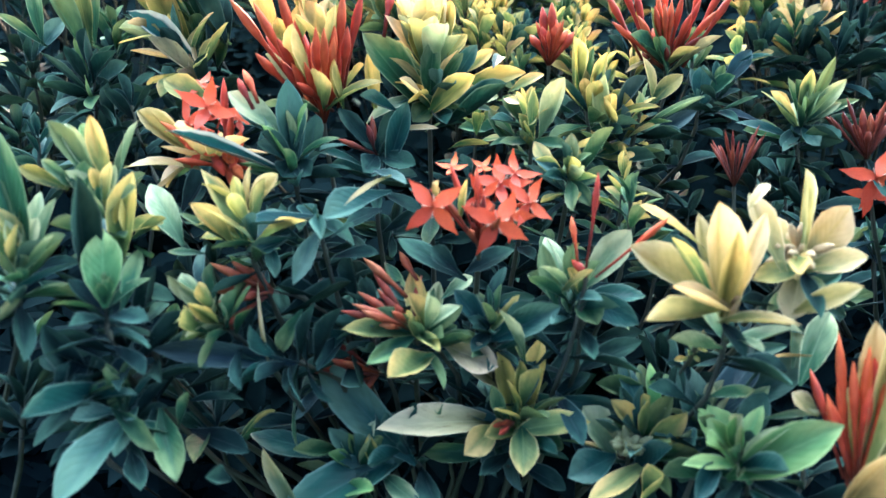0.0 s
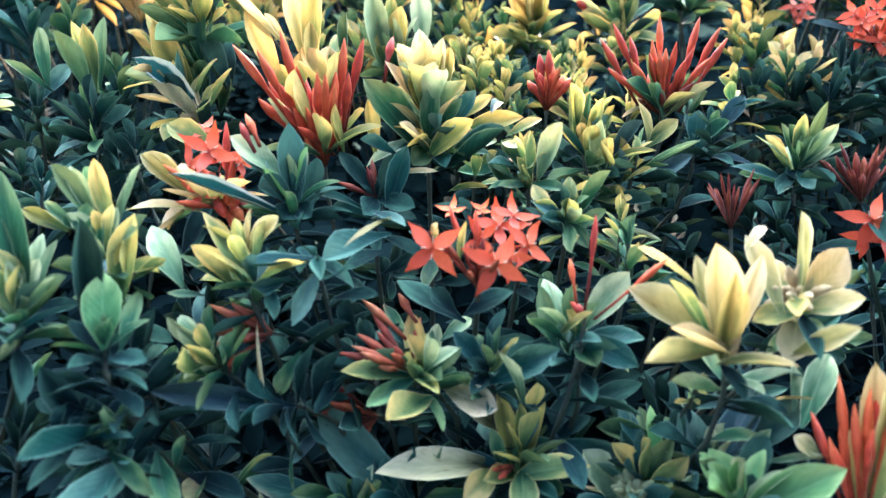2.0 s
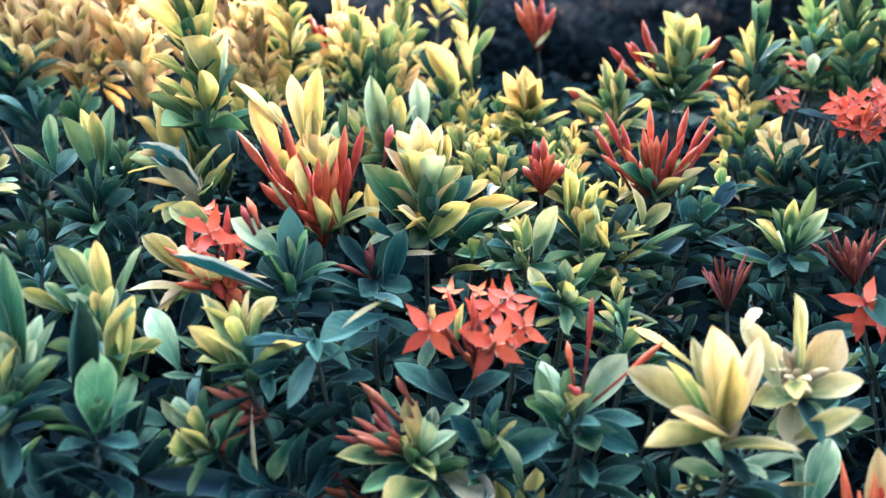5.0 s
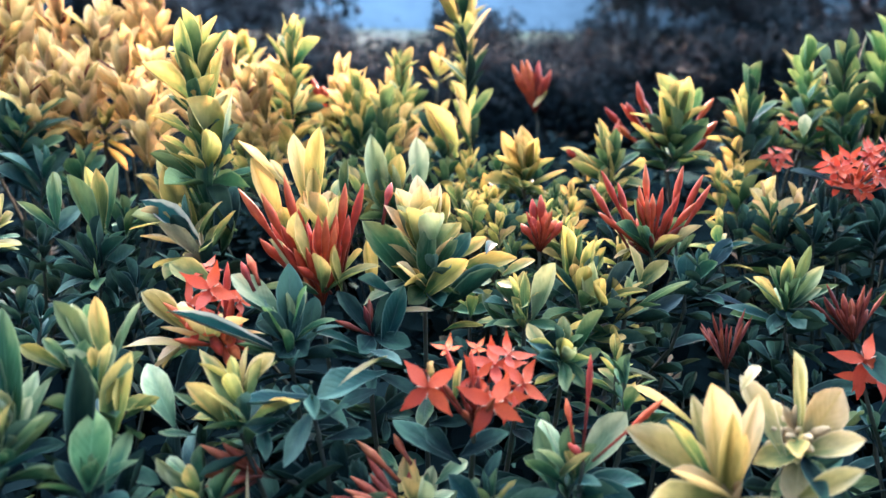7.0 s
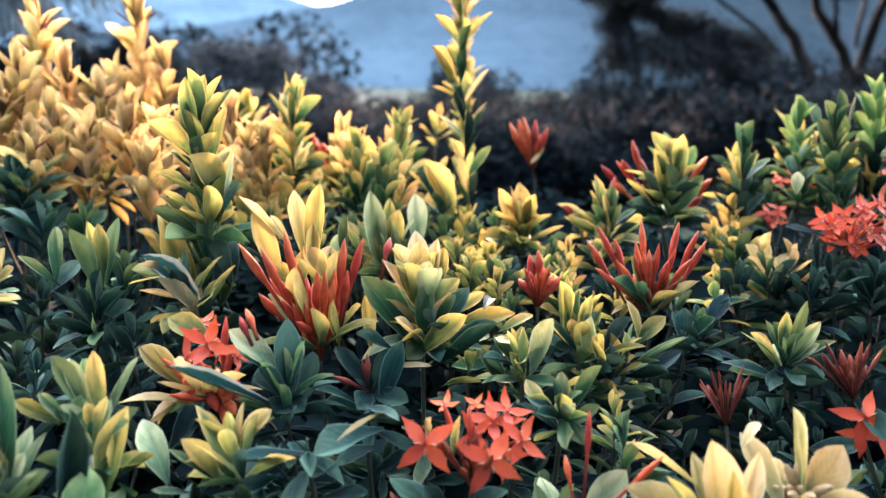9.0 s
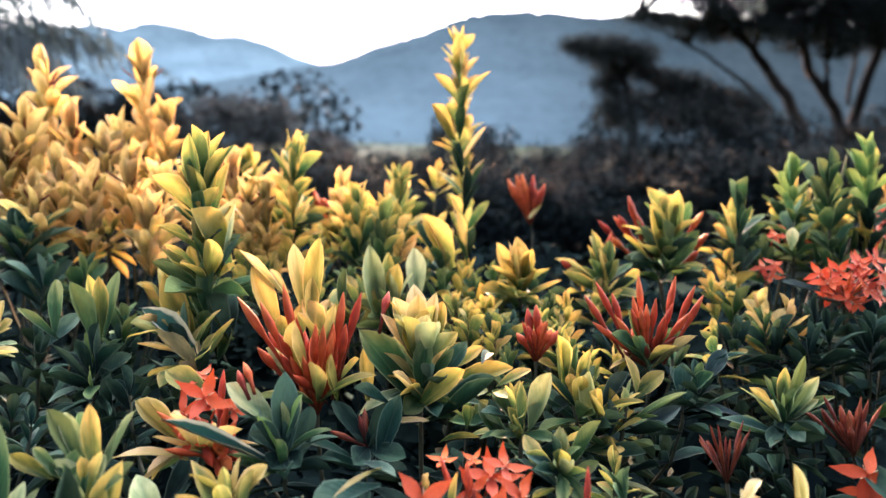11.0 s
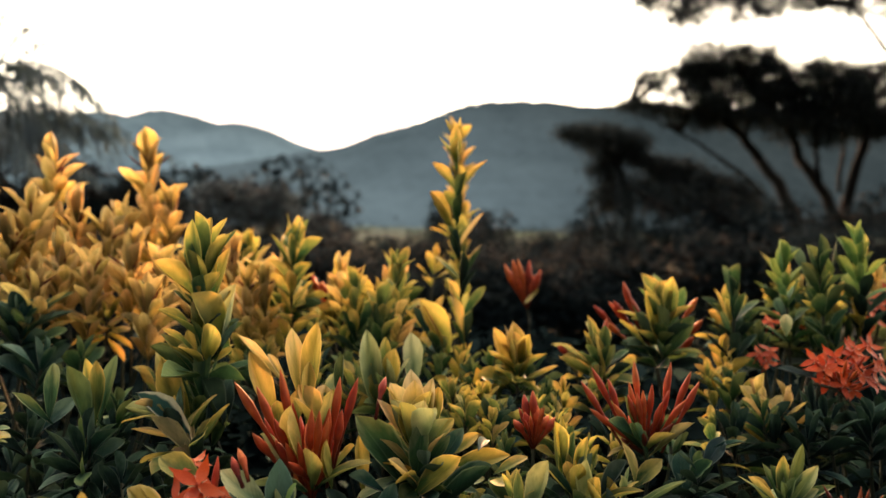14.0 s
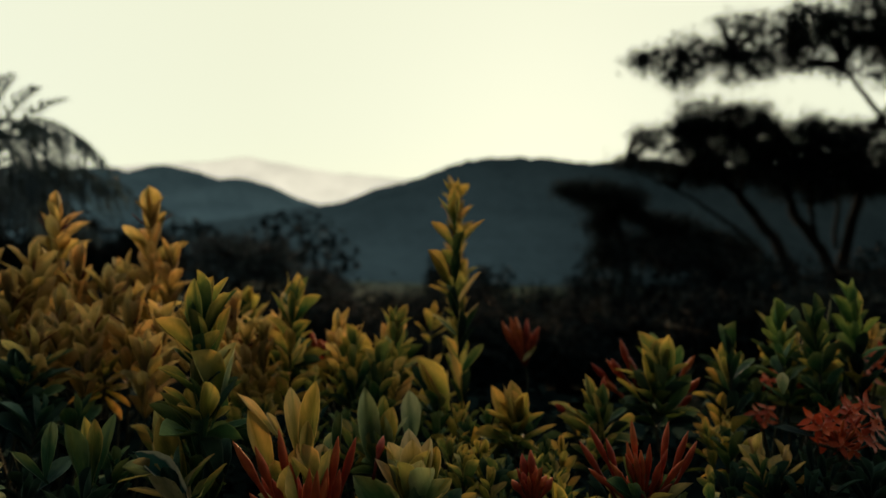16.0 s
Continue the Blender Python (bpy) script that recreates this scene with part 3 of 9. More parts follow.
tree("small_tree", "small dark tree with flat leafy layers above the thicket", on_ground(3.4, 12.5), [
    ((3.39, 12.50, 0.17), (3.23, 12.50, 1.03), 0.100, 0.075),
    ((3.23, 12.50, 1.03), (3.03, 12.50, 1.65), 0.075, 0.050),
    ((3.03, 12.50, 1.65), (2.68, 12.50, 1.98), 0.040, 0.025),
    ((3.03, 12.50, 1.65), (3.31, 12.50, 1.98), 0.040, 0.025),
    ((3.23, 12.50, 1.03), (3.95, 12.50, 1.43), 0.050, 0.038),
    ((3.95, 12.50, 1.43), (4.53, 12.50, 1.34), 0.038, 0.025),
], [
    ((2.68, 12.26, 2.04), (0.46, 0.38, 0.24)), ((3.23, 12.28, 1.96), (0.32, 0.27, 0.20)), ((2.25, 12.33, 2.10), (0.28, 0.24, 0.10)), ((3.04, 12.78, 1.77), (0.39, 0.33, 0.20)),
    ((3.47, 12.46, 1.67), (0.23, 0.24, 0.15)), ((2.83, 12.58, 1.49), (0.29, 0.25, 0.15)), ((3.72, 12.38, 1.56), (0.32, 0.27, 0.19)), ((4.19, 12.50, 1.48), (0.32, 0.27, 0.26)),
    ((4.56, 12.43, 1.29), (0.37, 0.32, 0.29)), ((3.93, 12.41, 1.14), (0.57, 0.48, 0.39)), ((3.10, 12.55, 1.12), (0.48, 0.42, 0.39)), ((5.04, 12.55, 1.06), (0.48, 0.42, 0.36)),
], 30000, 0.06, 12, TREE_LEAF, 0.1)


def thicket(label, centre, radii_, count, size, seed, mat=DARK_LEAF):
    """A wild bush: several stems from the ground and uneven leafy masses."""
    rng = random.Random(seed)
    c = Vector(centre)
    foot = on_ground(c.x, c.y)
    pads = []
    for _ in range(26):
        q = Vector((rng.gauss(0, 1), rng.gauss(0, 1), rng.gauss(0.2, 0.8))).normalized() * rng.uniform(0.45, 0.85)
        q = Vector((q.x * radii_[0], q.y * radii_[1], q.z * radii_[2]))
        s = rng.uniform(0.2, 0.38)
        pads.append((c + q, (radii_[0] * s, radii_[1] * s, radii_[2] * s)))
    low = (foot.z + c.z) / 2
    pads.append((Vector((c.x, c.y, low)), (radii_[0] * 0.7, radii_[1] * 0.6, max(0.25, 0.7 * (c.z - low)))))
    limbs = [(foot, p[0], 0.03, 0.012) for p in pads[:6]]
    return tree("wild_bush", label, foot, limbs, pads, count, size, seed, mat, 0.05, "bush", 3)


thicket("leafy bush behind the hedge, colour darkened for shade", (3.589, 10.50, 0.471), (1.5, 0.9, 0.75), 15000, 0.055, 21)
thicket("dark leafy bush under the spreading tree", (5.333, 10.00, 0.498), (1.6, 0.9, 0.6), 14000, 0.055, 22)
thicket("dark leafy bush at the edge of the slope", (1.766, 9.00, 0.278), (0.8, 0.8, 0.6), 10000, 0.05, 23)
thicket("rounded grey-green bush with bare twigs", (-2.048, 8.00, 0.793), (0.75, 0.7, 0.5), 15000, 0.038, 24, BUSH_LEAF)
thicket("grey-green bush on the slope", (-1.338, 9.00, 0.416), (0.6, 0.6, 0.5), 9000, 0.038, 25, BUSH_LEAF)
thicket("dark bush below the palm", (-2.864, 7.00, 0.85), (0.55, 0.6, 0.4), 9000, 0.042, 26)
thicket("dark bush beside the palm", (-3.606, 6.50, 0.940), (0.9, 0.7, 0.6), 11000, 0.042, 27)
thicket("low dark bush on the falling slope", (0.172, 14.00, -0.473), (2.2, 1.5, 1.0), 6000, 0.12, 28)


def frond(bm, a, top, tip, leaflets, rng, droop, size=0.5):
    """An arching palm leaf: a midrib with two rows of narrow hanging leaflets."""
    a, top, tip = Vector(a), Vector(top), Vector(tip)
    ctrl = top * 2 - (a + tip) / 2
    pts = [a * (1 - s) ** 2 + ctrl * 2 * s * (1 - s) + tip * s * s for s in (i / 14 for i in range(15))]
    tube(bm, pts, [0.014 * (1 - 0.8 * i / 14) for i in range(15)], 5)
    for i in range(leaflets):
        s = 0.22 + 0.78 * i / leaflets
        k = min(13, int(s * 14))
        p = pts[k].lerp(pts[k + 1], s * 14 - k)
        d = (pts[k + 1] - pts[k]).normalized()
        side = d.cross(Vector((0, 0, 1))).normalized()
        for sg in (-1, 1):
            L = size * math.sin(math.pi * (0.15 + 0.8 * s)) * rng.uniform(0.8, 1.1)
            q = (side * sg * rng.uniform(0.3, 0.8) + d * 0.7 + Vector((0, 0, -droop * rng.uniform(0.5, 1.2)))).normalized()
            w = d.cross(q).normalized().cross(q) * 0.013 + Vector((rng.gauss(0, 0.004), 0, 0))
            m1 = p + q * L * 0.5 + Vector((0, 0, 0.05 * L))
            end = p + q * L + Vector((0, 0, -0.3 * L * droop))
            v = [bm.verts.new(t) for t in (p - w * 0.4, p + w * 0.4, m1 + w, end, m1 - w)]
            bm.faces.new((v[0], v[1], v[2], v[4]))
            bm.faces.new((v[4], v[2], v[3]))


palm_base = on_ground(-3.4, 5.2)
palm = new("palm")
palm.location = palm_base
tagged(palm, "feathery palm with arching drooping fronds", "palm")
rng_p = random.Random(5)
bm = bmesh.new()
heart = Vector((-3.35, 5.20, 1.40)) - palm_base
for i in range(4):
    o = Vector((rng_p.uniform(-0.2, 0.2), rng_p.uniform(-0.2, 0.2), 0))
    limb(bm, o, heart + o * 0.6, 0.04, 0.028, 0.04, rng_p)
part("trunk", bm, BARK, palm)
for top, tip in (((-2.86, 5.20, 1.92), (-2.28, 5.10, 1.57)),
                 ((-3.14, 5.40, 1.94), (-2.61, 5.30, 1.69)),
                 ((-2.66, 5.00, 1.84), (-2.09, 4.90, 1.44)),
                 ((-3.20, 5.30, 1.98), (-3.01, 5.20, 2.25)),
                 ((-3.02, 5.20, 1.96), (-2.76, 5.10, 2.13)),
                 ((-2.85, 5.10, 1.90), (-2.50, 5.00, 2.03)),
                 ((-3.20, 5.20, 2.00), (-3.07, 5.10, 2.18)),
                 ((-2.69, 5.00, 1.67), (-2.13, 4.90, 1.36)),
                 ((-2.67, 5.10, 1.56), (-2.04, 5.00, 1.41)),
                 ((-2.75, 4.90, 1.54), (-2.28, 4.80, 1.15)),
                 ((-2.54, 5.00, 1.48), (-1.71, 4.90, 1.25)),
                 ((-2.67, 4.90, 1.41), (-2.17, 4.80, 1.06)),
                 ((-2.80, 4.80, 1.42), (-2.45, 4.70, 1.05)),
                 ((-2.89, 5.30, 1.64), (-2.48, 5.20, 1.46))):
    bm = bmesh.new()
    young = tip[2] > top[2] + 0.1
    frond(bm, heart, Vector(top) - palm_base, Vector(tip) - palm_base, 9 if young else 17, rng_p, 0.05 if young else 0.9, 0.16 if young else 0.3)
    part("frond", bm, PALM_LEAF, palm)

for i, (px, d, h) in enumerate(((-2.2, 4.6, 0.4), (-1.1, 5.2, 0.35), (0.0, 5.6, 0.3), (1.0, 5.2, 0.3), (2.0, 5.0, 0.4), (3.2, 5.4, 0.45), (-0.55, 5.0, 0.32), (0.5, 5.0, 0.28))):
    thicket("low bush just behind the hedge, colour darkened for shade", (px, d, h), (0.95, 0.6, 0.5), 15000, 0.045, 50 + i)

# woods on the falling slopes, too far to tell apart
rng_w = random.Random(40)
verts, faces = [], []
for _ in range(420):
    y = rng_w.uniform(18, 160) ** 1.0
    x = rng_w.uniform(-0.75, 0.75) * y
    if abs(x) < 0.1 * y and y < 22:
        continue
    g = land(x, y)
    h = rng_w.uniform(1.5, 4.5) * (0.6 + y / 120) * (0.85 if y < 60 else 1.0)
    r = h * rng_w.uniform(0.35, 0.6)
    near = y < 70
    for _ in range(420 if near else 90):
        q = Vector((rng_w.gauss(0, 1), rng_w.gauss(0, 1), rng_w.gauss(0, 1))).normalized() * (rng_w.random() ** 0.4 if near else 1.0)
        leaf_card(verts, faces, Vector((x + q.x * r, y + q.y * r, g + h * 0.55 + q.z * h * 0.5)), h * (rng_w.uniform(0.07, 0.13) if near else rng_w.uniform(0.14, 0.26)), rng_w, 0.8)
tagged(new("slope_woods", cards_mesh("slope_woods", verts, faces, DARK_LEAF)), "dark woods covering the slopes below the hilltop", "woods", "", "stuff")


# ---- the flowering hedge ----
CAMERA_SIDE = Vector((0, -0.62, 0.78))     # towards the camera; leaf blades are turned to it to show their faces
NAMES_SHRUB = {}


def leaf_shape(curl, fold, twist, wide):
    """Grid of a leaf blade of length 1 along y, half width 0.5, upper side +z."""
    ss = (0.0, 0.07, 0.2, 0.36, 0.54, 0.7, 0.84, 0.94, 1.0)
    us = (-1, -0.5, 0, 0.5, 1)
    verts, uvs = [], []
    for s in ss:
        w = 0.5 * float(np.interp(s * wide if s < 0.7 else s, (0, 0.07, 0.2, 0.36, 0.54, 0.7, 0.84, 0.94, 1.0), (0.12, 0.2, 0.42, 0.72, 0.93, 0.95, 0.68, 0.31, 0.0)))
        for u in us:
            x = u * w
            z = fold * abs(u) * w + curl * s * s - 0.05 * math.sin(3.1 * s) * u * u * w + 0.012 * math.sin(9 * s + 2 * u) * abs(u)
            x, z = x * math.cos(twist * s) - z * 0.3 * math.sin(twist * s), z + x * math.sin(twist * s)
            verts.append((x, s * (1 - 0.12 * abs(curl)), z))
            uvs.append((0.5 + 0.5 * u, s))
    faces = [(i * 5 + k, i * 5 + k + 1, i * 5 + k + 6, i * 5 + k + 5) for i in range(len(ss) - 1) for k in range(4)]
    return verts, faces, uvs


SHAPES = [leaf_shape(*a) for a in ((0.10, 0.25, 0.0, 1.1), (-0.12, 0.3, 0.15, 1.15), (0.22, 0.4, -0.2, 1.05), (-0.26, 0.2, -0.1, 1.2), (0.02, 0.35, 0.3, 1.1), (-0.05, 0.15, -0.3, 1.0), (0.3, 0.55, 0.1, 1.15))]
MESHES = {}


def leaf_mesh(pal, k):
    if (pal, k) not in MESHES:
        verts, faces, uvs = SHAPES[k]
        me = bpy.data.meshes.new("leaf")
        me.from_pydata(verts, [], faces)
        layer = me.uv_layers.new(name="UVMap")
        for lp in me.loops:
            layer.data[lp.index].uv = uvs[lp.vertex_index]
        me.materials.append(LEAF[pal])
        me.shade_smooth()
        MESHES[pal, k] = me
    return MESHES[pal, k]


def spun(profile, sides=7, bend=0.0):
    """A body turned about y: profile of (y, radius)."""
    bm = bmesh.new()
    rings = []
    for y, r in profile:
        rings.append([bm.verts.new((r * math.cos(2 * math.pi * k / sides) + bend * y * y, y, r * math.sin(2 * math.pi * k / sides))) for k in range(sides)])
    for a, b in zip(rings, rings[1:]):
        for k in range(sides):
            bm.faces.new((a[k], b[k], b[(k + 1) % sides], a[(k + 1) % sides]))
    bm.faces.new(rings[0])
    bm.faces.new(rings[-1][::-1])
    bmesh.ops.recalc_face_normals(bm, faces=bm.faces)
    return bm


LONG_BUD = [(0, 0.029), (0.4, 0.032), (0.55, 0.038), (0.66, 0.064), (0.76, 0.074), (0.87, 0.053), (0.95, 0.026), (1.0, 0.004)]
SHORT_BUD = [(0, 0.07), (0.3, 0.09), (0.55, 0.15), (0.8, 0.13), (0.95, 0.06), (1.0, 0.01)]
FAT_BUD = [(0, 0.045), (0.35, 0.05), (0.5, 0.075), (0.66, 0.10), (0.82, 0.072), (0.94, 0.03), (1.0, 0.004)]
BUD_MESH = {}
for kind_name, prof, mats in (("long", LONG_BUD, (BUD, BUD_DARK)), ("fat", FAT_BUD, (BUD, BUD_DARK, BUD_DUSTY)), ("short", SHORT_BUD, (BUD_GREEN, BUD_CREAM, BUD_DARK, BUD))):
    for mat in mats:
        for q, bend in enumerate((-0.07, 0.06)):
            BUD_MESH[kind_name, mat.name, q] = mesh_of(spun(prof, 7, bend), "bud", mat)


def flower_mesh(petals, mat, cup, seed):
    """A star of pointed petals on a thin tube, opening along +y."""
    rng = random.Random(seed)
    bm = spun([(-1.3, 0.05), (-0.2, 0.06), (0.0, 0.11)], 6)
    for k in range(petals):
        a = 2 * math.pi * (k + rng.uniform(-0.08, 0.08)) / petals
        out, side = Vector((math.cos(a), 0, math.sin(a))), Vector((-math.sin(a), 0, math.cos(a)))
        L = rng.uniform(0.9, 1.08)
        prev = None
        for s, w in ((0.06, 0.08), (0.22, 0.17), (0.45, 0.225), (0.7, 0.17), (0.9, 0.07), (1.1, 0.004)):
            c = out * s * L + Vector((0, cup * s * s + 0.05 * math.sin(6 * s + k), 0))
            ring = [bm.verts.new(c + side * w * u + Vector((0, 0.08 * abs(u) * (1 - s), 0))) for u in (-1, 0, 1)]
            if prev:
                for i in (0, 1):
                    bm.faces.new((prev[i], ring[i], ring[i + 1], prev[i + 1]))
            prev = ring
    # four short stamens
    for k in range(4):
        a = 2 * math.pi * (k + 0.5) / 4
        p = Vector((0.1 * math.cos(a), 0.02, 0.1 * math.sin(a)))
        first_face = len(bm.faces)
        tube(bm, [p, p * 3.4 + Vector((0, 0.08, 0))], [0.024, 0.018], 4)
        bm.faces.ensure_lookup_table()
        for f in bm.faces[first_face:]:
            f.material_index = 1
    me = mesh_of(bm, "flower", mat)
    me.materials.append(ANTHER)
    return me


ANTHER = mottled("pale_anther", (0.5, 0.25, 0.15), (0.75, 0.5, 0.3), 0.5, 200, 0.0002)
FLOWERS = {("red", k): flower_mesh(4, PETAL, (0.1, -0.15, 0.28)[k], k) for k in range(3)}
FLOWERS.update({("orange", k): flower_mesh(4, PETAL_ORANGE, 0.3, 7 + k) for k in range(3)})


def shrub_at(x, y):
    """The shrub of the hedge to which a place belongs; they stand in rows."""
    key = (math.floor((x + 0.22) / 0.44), 0 if y < 0.5 else 1 if y < 0.8 else 2 if y < 1.15 else 3)
    if key not in NAMES_SHRUB:
        root = new("ixora_shrub")
        cx, cy = key[0] * 0.44, (0.36, 0.66, 0.98, 1.35)[key[1]]
        root.location = (cx, cy, land(cx, cy) - 0.01)
        side = "green and yellow" if key[1] == 0 else "ochre and yellow-green" if key[0] < 0 else "yellow-green"
        tagged(root, "ixora shrub with " + side + " leaf shoots in the hedge", "shrub", "ixora hedge")
        NAMES_SHRUB[key] = root
    return NAMES_SHRUB[key]


COUNT = [0]


class Shoot:
    pass


SHOOTS = []


def shoot(x, y, z, ax=0.0, ay=-0.25, az=1.0, thick=0.0022, kind_name="shoot", low=0.16):
    """A leafy twig whose crown is at (x, y, z): its stem runs down into the shrub."""
    s = Shoot()
    COUNT[0] += 1
    s.rng = random.Random(1000 + COUNT[0])
    s.at, s.axis = Vector((x, y, z)), Vector((ax, ay, az)).normalized()
    root = shrub_at(x, y)
    heart = Vector((root.location.x * 0.6 + x * 0.4, root.location.y * 0.6 + y * 0.4, z - low - 0.08))
    bm = bmesh.new()
    down = heart - s.at
    back = s.axis * low * 0.22 if low < 0.2 else s.axis * low * 0.5
    pts = [Vector((0, 0, 0)), -back * 0.5, -back + down * 0.06, -back * 1.1 + down * 0.4, down]
    tube(bm, pts, [thick * k for k in (0.7, 0.8, 0.8, 0.9, 1.1)], 5)
    s.ob = part(kind_name, bm, STEM, root, "", Matrix.Translation(s.at - root.location))
    s.back, s.down, s.low, s.kind, s.own = back, down, low, kind_name, []
    SHOOTS.append(s)
    return s


def child(s, name, mesh, m):
    ob = new(name, mesh)
    ob.parent = s.ob
    ob.matrix_basis = m
    return ob


def leaf(s, dx, dy, dz, w, pal, drop=0.0, face=0.75, k=None, bx=0.0, by=0.0, bz=0.0):
    """A leaf from the crown (or drop centimetres below it, or off by bx, by, bz) to the point dx, dy, dz away, w wide; all in centimetres."""
    base = Vector((bx, by, bz)) * 0.01 - s.axis * drop * 0.01
    d = Vector((dx, dy, dz)) * 0.01 - base
    L = d.length
    if not drop and face == 0.75:
        s.own.append((Vector((bx, by, bz)), L * 100, w, pal))
    d.normalize()
    up = s.axis - d * s.axis.dot(d)
    if up.length > 0.05:
        up.normalize()
    op = CAMERA_SIDE - d * CAMERA_SIDE.dot(d)
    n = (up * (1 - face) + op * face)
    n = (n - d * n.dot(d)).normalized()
    sx = d.cross(n)
    a = s.rng.uniform(-0.3, 0.3)
    sx, n = sx * math.cos(a) + n * math.sin(a), n * math.cos(a) - sx * math.sin(a)
    m = Matrix((sx, d, n)).transposed().to_4x4()
    m = Matrix.Translation(base) @ m @ Matrix.Diagonal((w * (0.0081 if pal in ("dk", "tl", "gr", "bl") else 0.009), L, L, 1))
    return child(s, "leaf", leaf_mesh(pal, s.rng.randrange(len(SHAPES)) if k is None else k), m)


def around(s, n, L, pal, low_open=85, top_open=15, slim=0.36, step=0.55, first=0.0, low_pal=None):
    """n leaves in crossed pairs, the top ones small and upright, the lower ones longer and spread; L in centimetres."""
    a0 = s.rng.uniform(0, 6.28)
    e1 = s.axis.orthogonal().normalized()
    e2 = s.axis.cross(e1)
    for i in range(n):
        f = i / max(1, n - 1)
        az = a0 + (i % 2) * math.pi + (i // 2) * math.pi / 2 + s.rng.uniform(-0.25, 0.25)
        op = radians(top_open + (low_open - top_open) * f ** 0.8 + s.rng.uniform(-9, 9))
        d = s.axis * math.cos(op) + (e1 * math.cos(az) + e2 * math.sin(az)) * math.sin(op)
        ln = L * (0.62 + 0.38 * min(1, f * 1.8)) * s.rng.uniform(0.85, 1.1)
        drop = first + step * (i // 2)
        tip = d * ln - s.axis * drop
        p = low_pal if low_pal and f > 0.6 else pal
        leaf(s, tip.x, tip.y, tip.z, ln * slim * s.rng.uniform(0.85, 1.15), p, drop, 0.12)


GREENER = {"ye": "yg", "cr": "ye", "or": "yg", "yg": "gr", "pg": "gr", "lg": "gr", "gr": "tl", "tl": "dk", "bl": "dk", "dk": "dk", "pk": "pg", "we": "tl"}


def ring(s, centre, n, L, opening, pals, slim=0.37, spread=10):
    """n leaves round one joint of the shoot; centre, L in centimetres, opening from the axis in degrees."""
    e1 = s.axis.orthogonal().normalized()
    e2 = s.axis.cross(e1)
    a0 = s.rng.uniform(0, 6.28)
    for i in range(n):
        az = a0 + 2 * math.pi * (i + s.rng.uniform(-0.22, 0.22)) / n
        op = radians(opening + s.rng.uniform(-spread, spread))
        d = s.axis * math.cos(op) + (e1 * math.cos(az) + e2 * math.sin(az)) * math.sin(op)
        ln = L * s.rng.uniform(0.82, 1.12)
        tip = centre + d * ln
        leaf(s, tip.x, tip.y, tip.z, ln * slim * s.rng.uniform(0.88, 1.12), s.rng.choice(pals), face=0.14, bx=centre.x, by=centre.y, bz=centre.z)


def column(s, height, whorls, L, pal, low_pal, slim=0.32, low_open=45):
    """Leaf whorls all the way down an upright shoot; height and L in centimetres."""
    e1 = s.axis.orthogonal().normalized()
    e2 = s.axis.cross(e1)
    for w in range(whorls):
        f = w / max(1, whorls - 1)
        for i in range(4):
            az = w * 0.8 + i * 1.571 + s.rng.uniform(-0.3, 0.3)
            op = radians(21 + (low_open - 21) * f ** 0.7 + s.rng.uniform(-12, 16))
            d = s.axis * math.cos(op) + (e1 * math.cos(az) + e2 * math.sin(az)) * math.sin(op)
            ln = L * s.rng.uniform(0.75, 1.1)
            drop = height * f
            tip = d * ln - s.axis * drop
            leaf(s, tip.x, tip.y, tip.z, ln * slim * s.rng.uniform(0.85, 1.15), low_pal if f > s.rng.uniform(0.35, 0.75) else pal, drop, 0.1)


def bud(s, dx, dy, dz, w, shape="long", mat=BUD, bx=0.0, by=0.0, bz=0.0):
    """A flower bud on its long tube, from the crown to the point dx, dy, dz away, in centimetres; w scales its girth."""
    base = Vector((bx, by, bz)) * 0.01
    d = Vector((dx, dy, dz)) * 0.01 - base
    L = d.length
    d.normalize()
    sx = d.orthogonal().normalized()
    a = s.rng.uniform(0, 6.28)
    sx, n = sx * math.cos(a) + d.cross(sx) * math.sin(a), d.cross(sx) * math.cos(a) - sx * math.sin(a)
    m = Matrix.Translation(base) @ Matrix((sx, d, n)).transposed().to_4x4() @ Matrix.Diagonal((w * 0.01, L, w * 0.01, 1))
    return child(s, "bud", BUD_MESH[shape, mat.name, s.rng.randrange(2)], m)


def buds(s, n, L, spread=35, shape="long", mat=BUD, girth=None):
    """A loose head of n buds about the shoot's axis."""
    e1 = s.axis.orthogonal().normalized()
    e2 = s.axis.cross(e1)
    for i in range(n):
        az, op = 2.4 * i + s.rng.uniform(-0.8, 0.8), radians(spread) * math.sqrt((i + 0.5) / n) * s.rng.uniform(0.6, 1.25)
        ln = L * s.rng.uniform(0.55, 1.15)
        d = (s.axis * math.cos(op) + (e1 * math.cos(az) + e2 * math.sin(az)) * math.sin(op)) * ln
        bud(s, d.x, d.y, d.z, girth or L, shape, mat)


def flower(s, dx, dy, dz, r, nx=0.0, ny=-0.7, nz=0.6, colour="red", spin=0.0):
    """An open flower r centimetres in radius at dx, dy, dz from the crown, facing n."""
    d = Vector((nx, ny, nz)).normalized()
    sx = d.cross(Vector((0, 0, 1))).normalized()
    n = sx.cross(d)
    sx, n = sx * math.cos(spin) + n * math.sin(spin), n * math.cos(spin) - sx * math.sin(spin)
    m = Matrix.Translation(Vector((dx, dy, dz)) * 0.01) @ Matrix((sx, d, n)).transposed().to_4x4() @ Matrix.Diagonal((r * 0.01,) * 3 + (1,))
    return child(s, "flower", FLOWERS[colour, s.rng.randrange(3)], m)


# front of the hedge, low down
s = shoot(0.042, 0.306, 0.725, 0.05, 0.24, 0.97)
leaf(s, -0.9, 3.1, 3.1, 1.4, "ye", bx=0.3, by=-0.5, bz=-0.5)
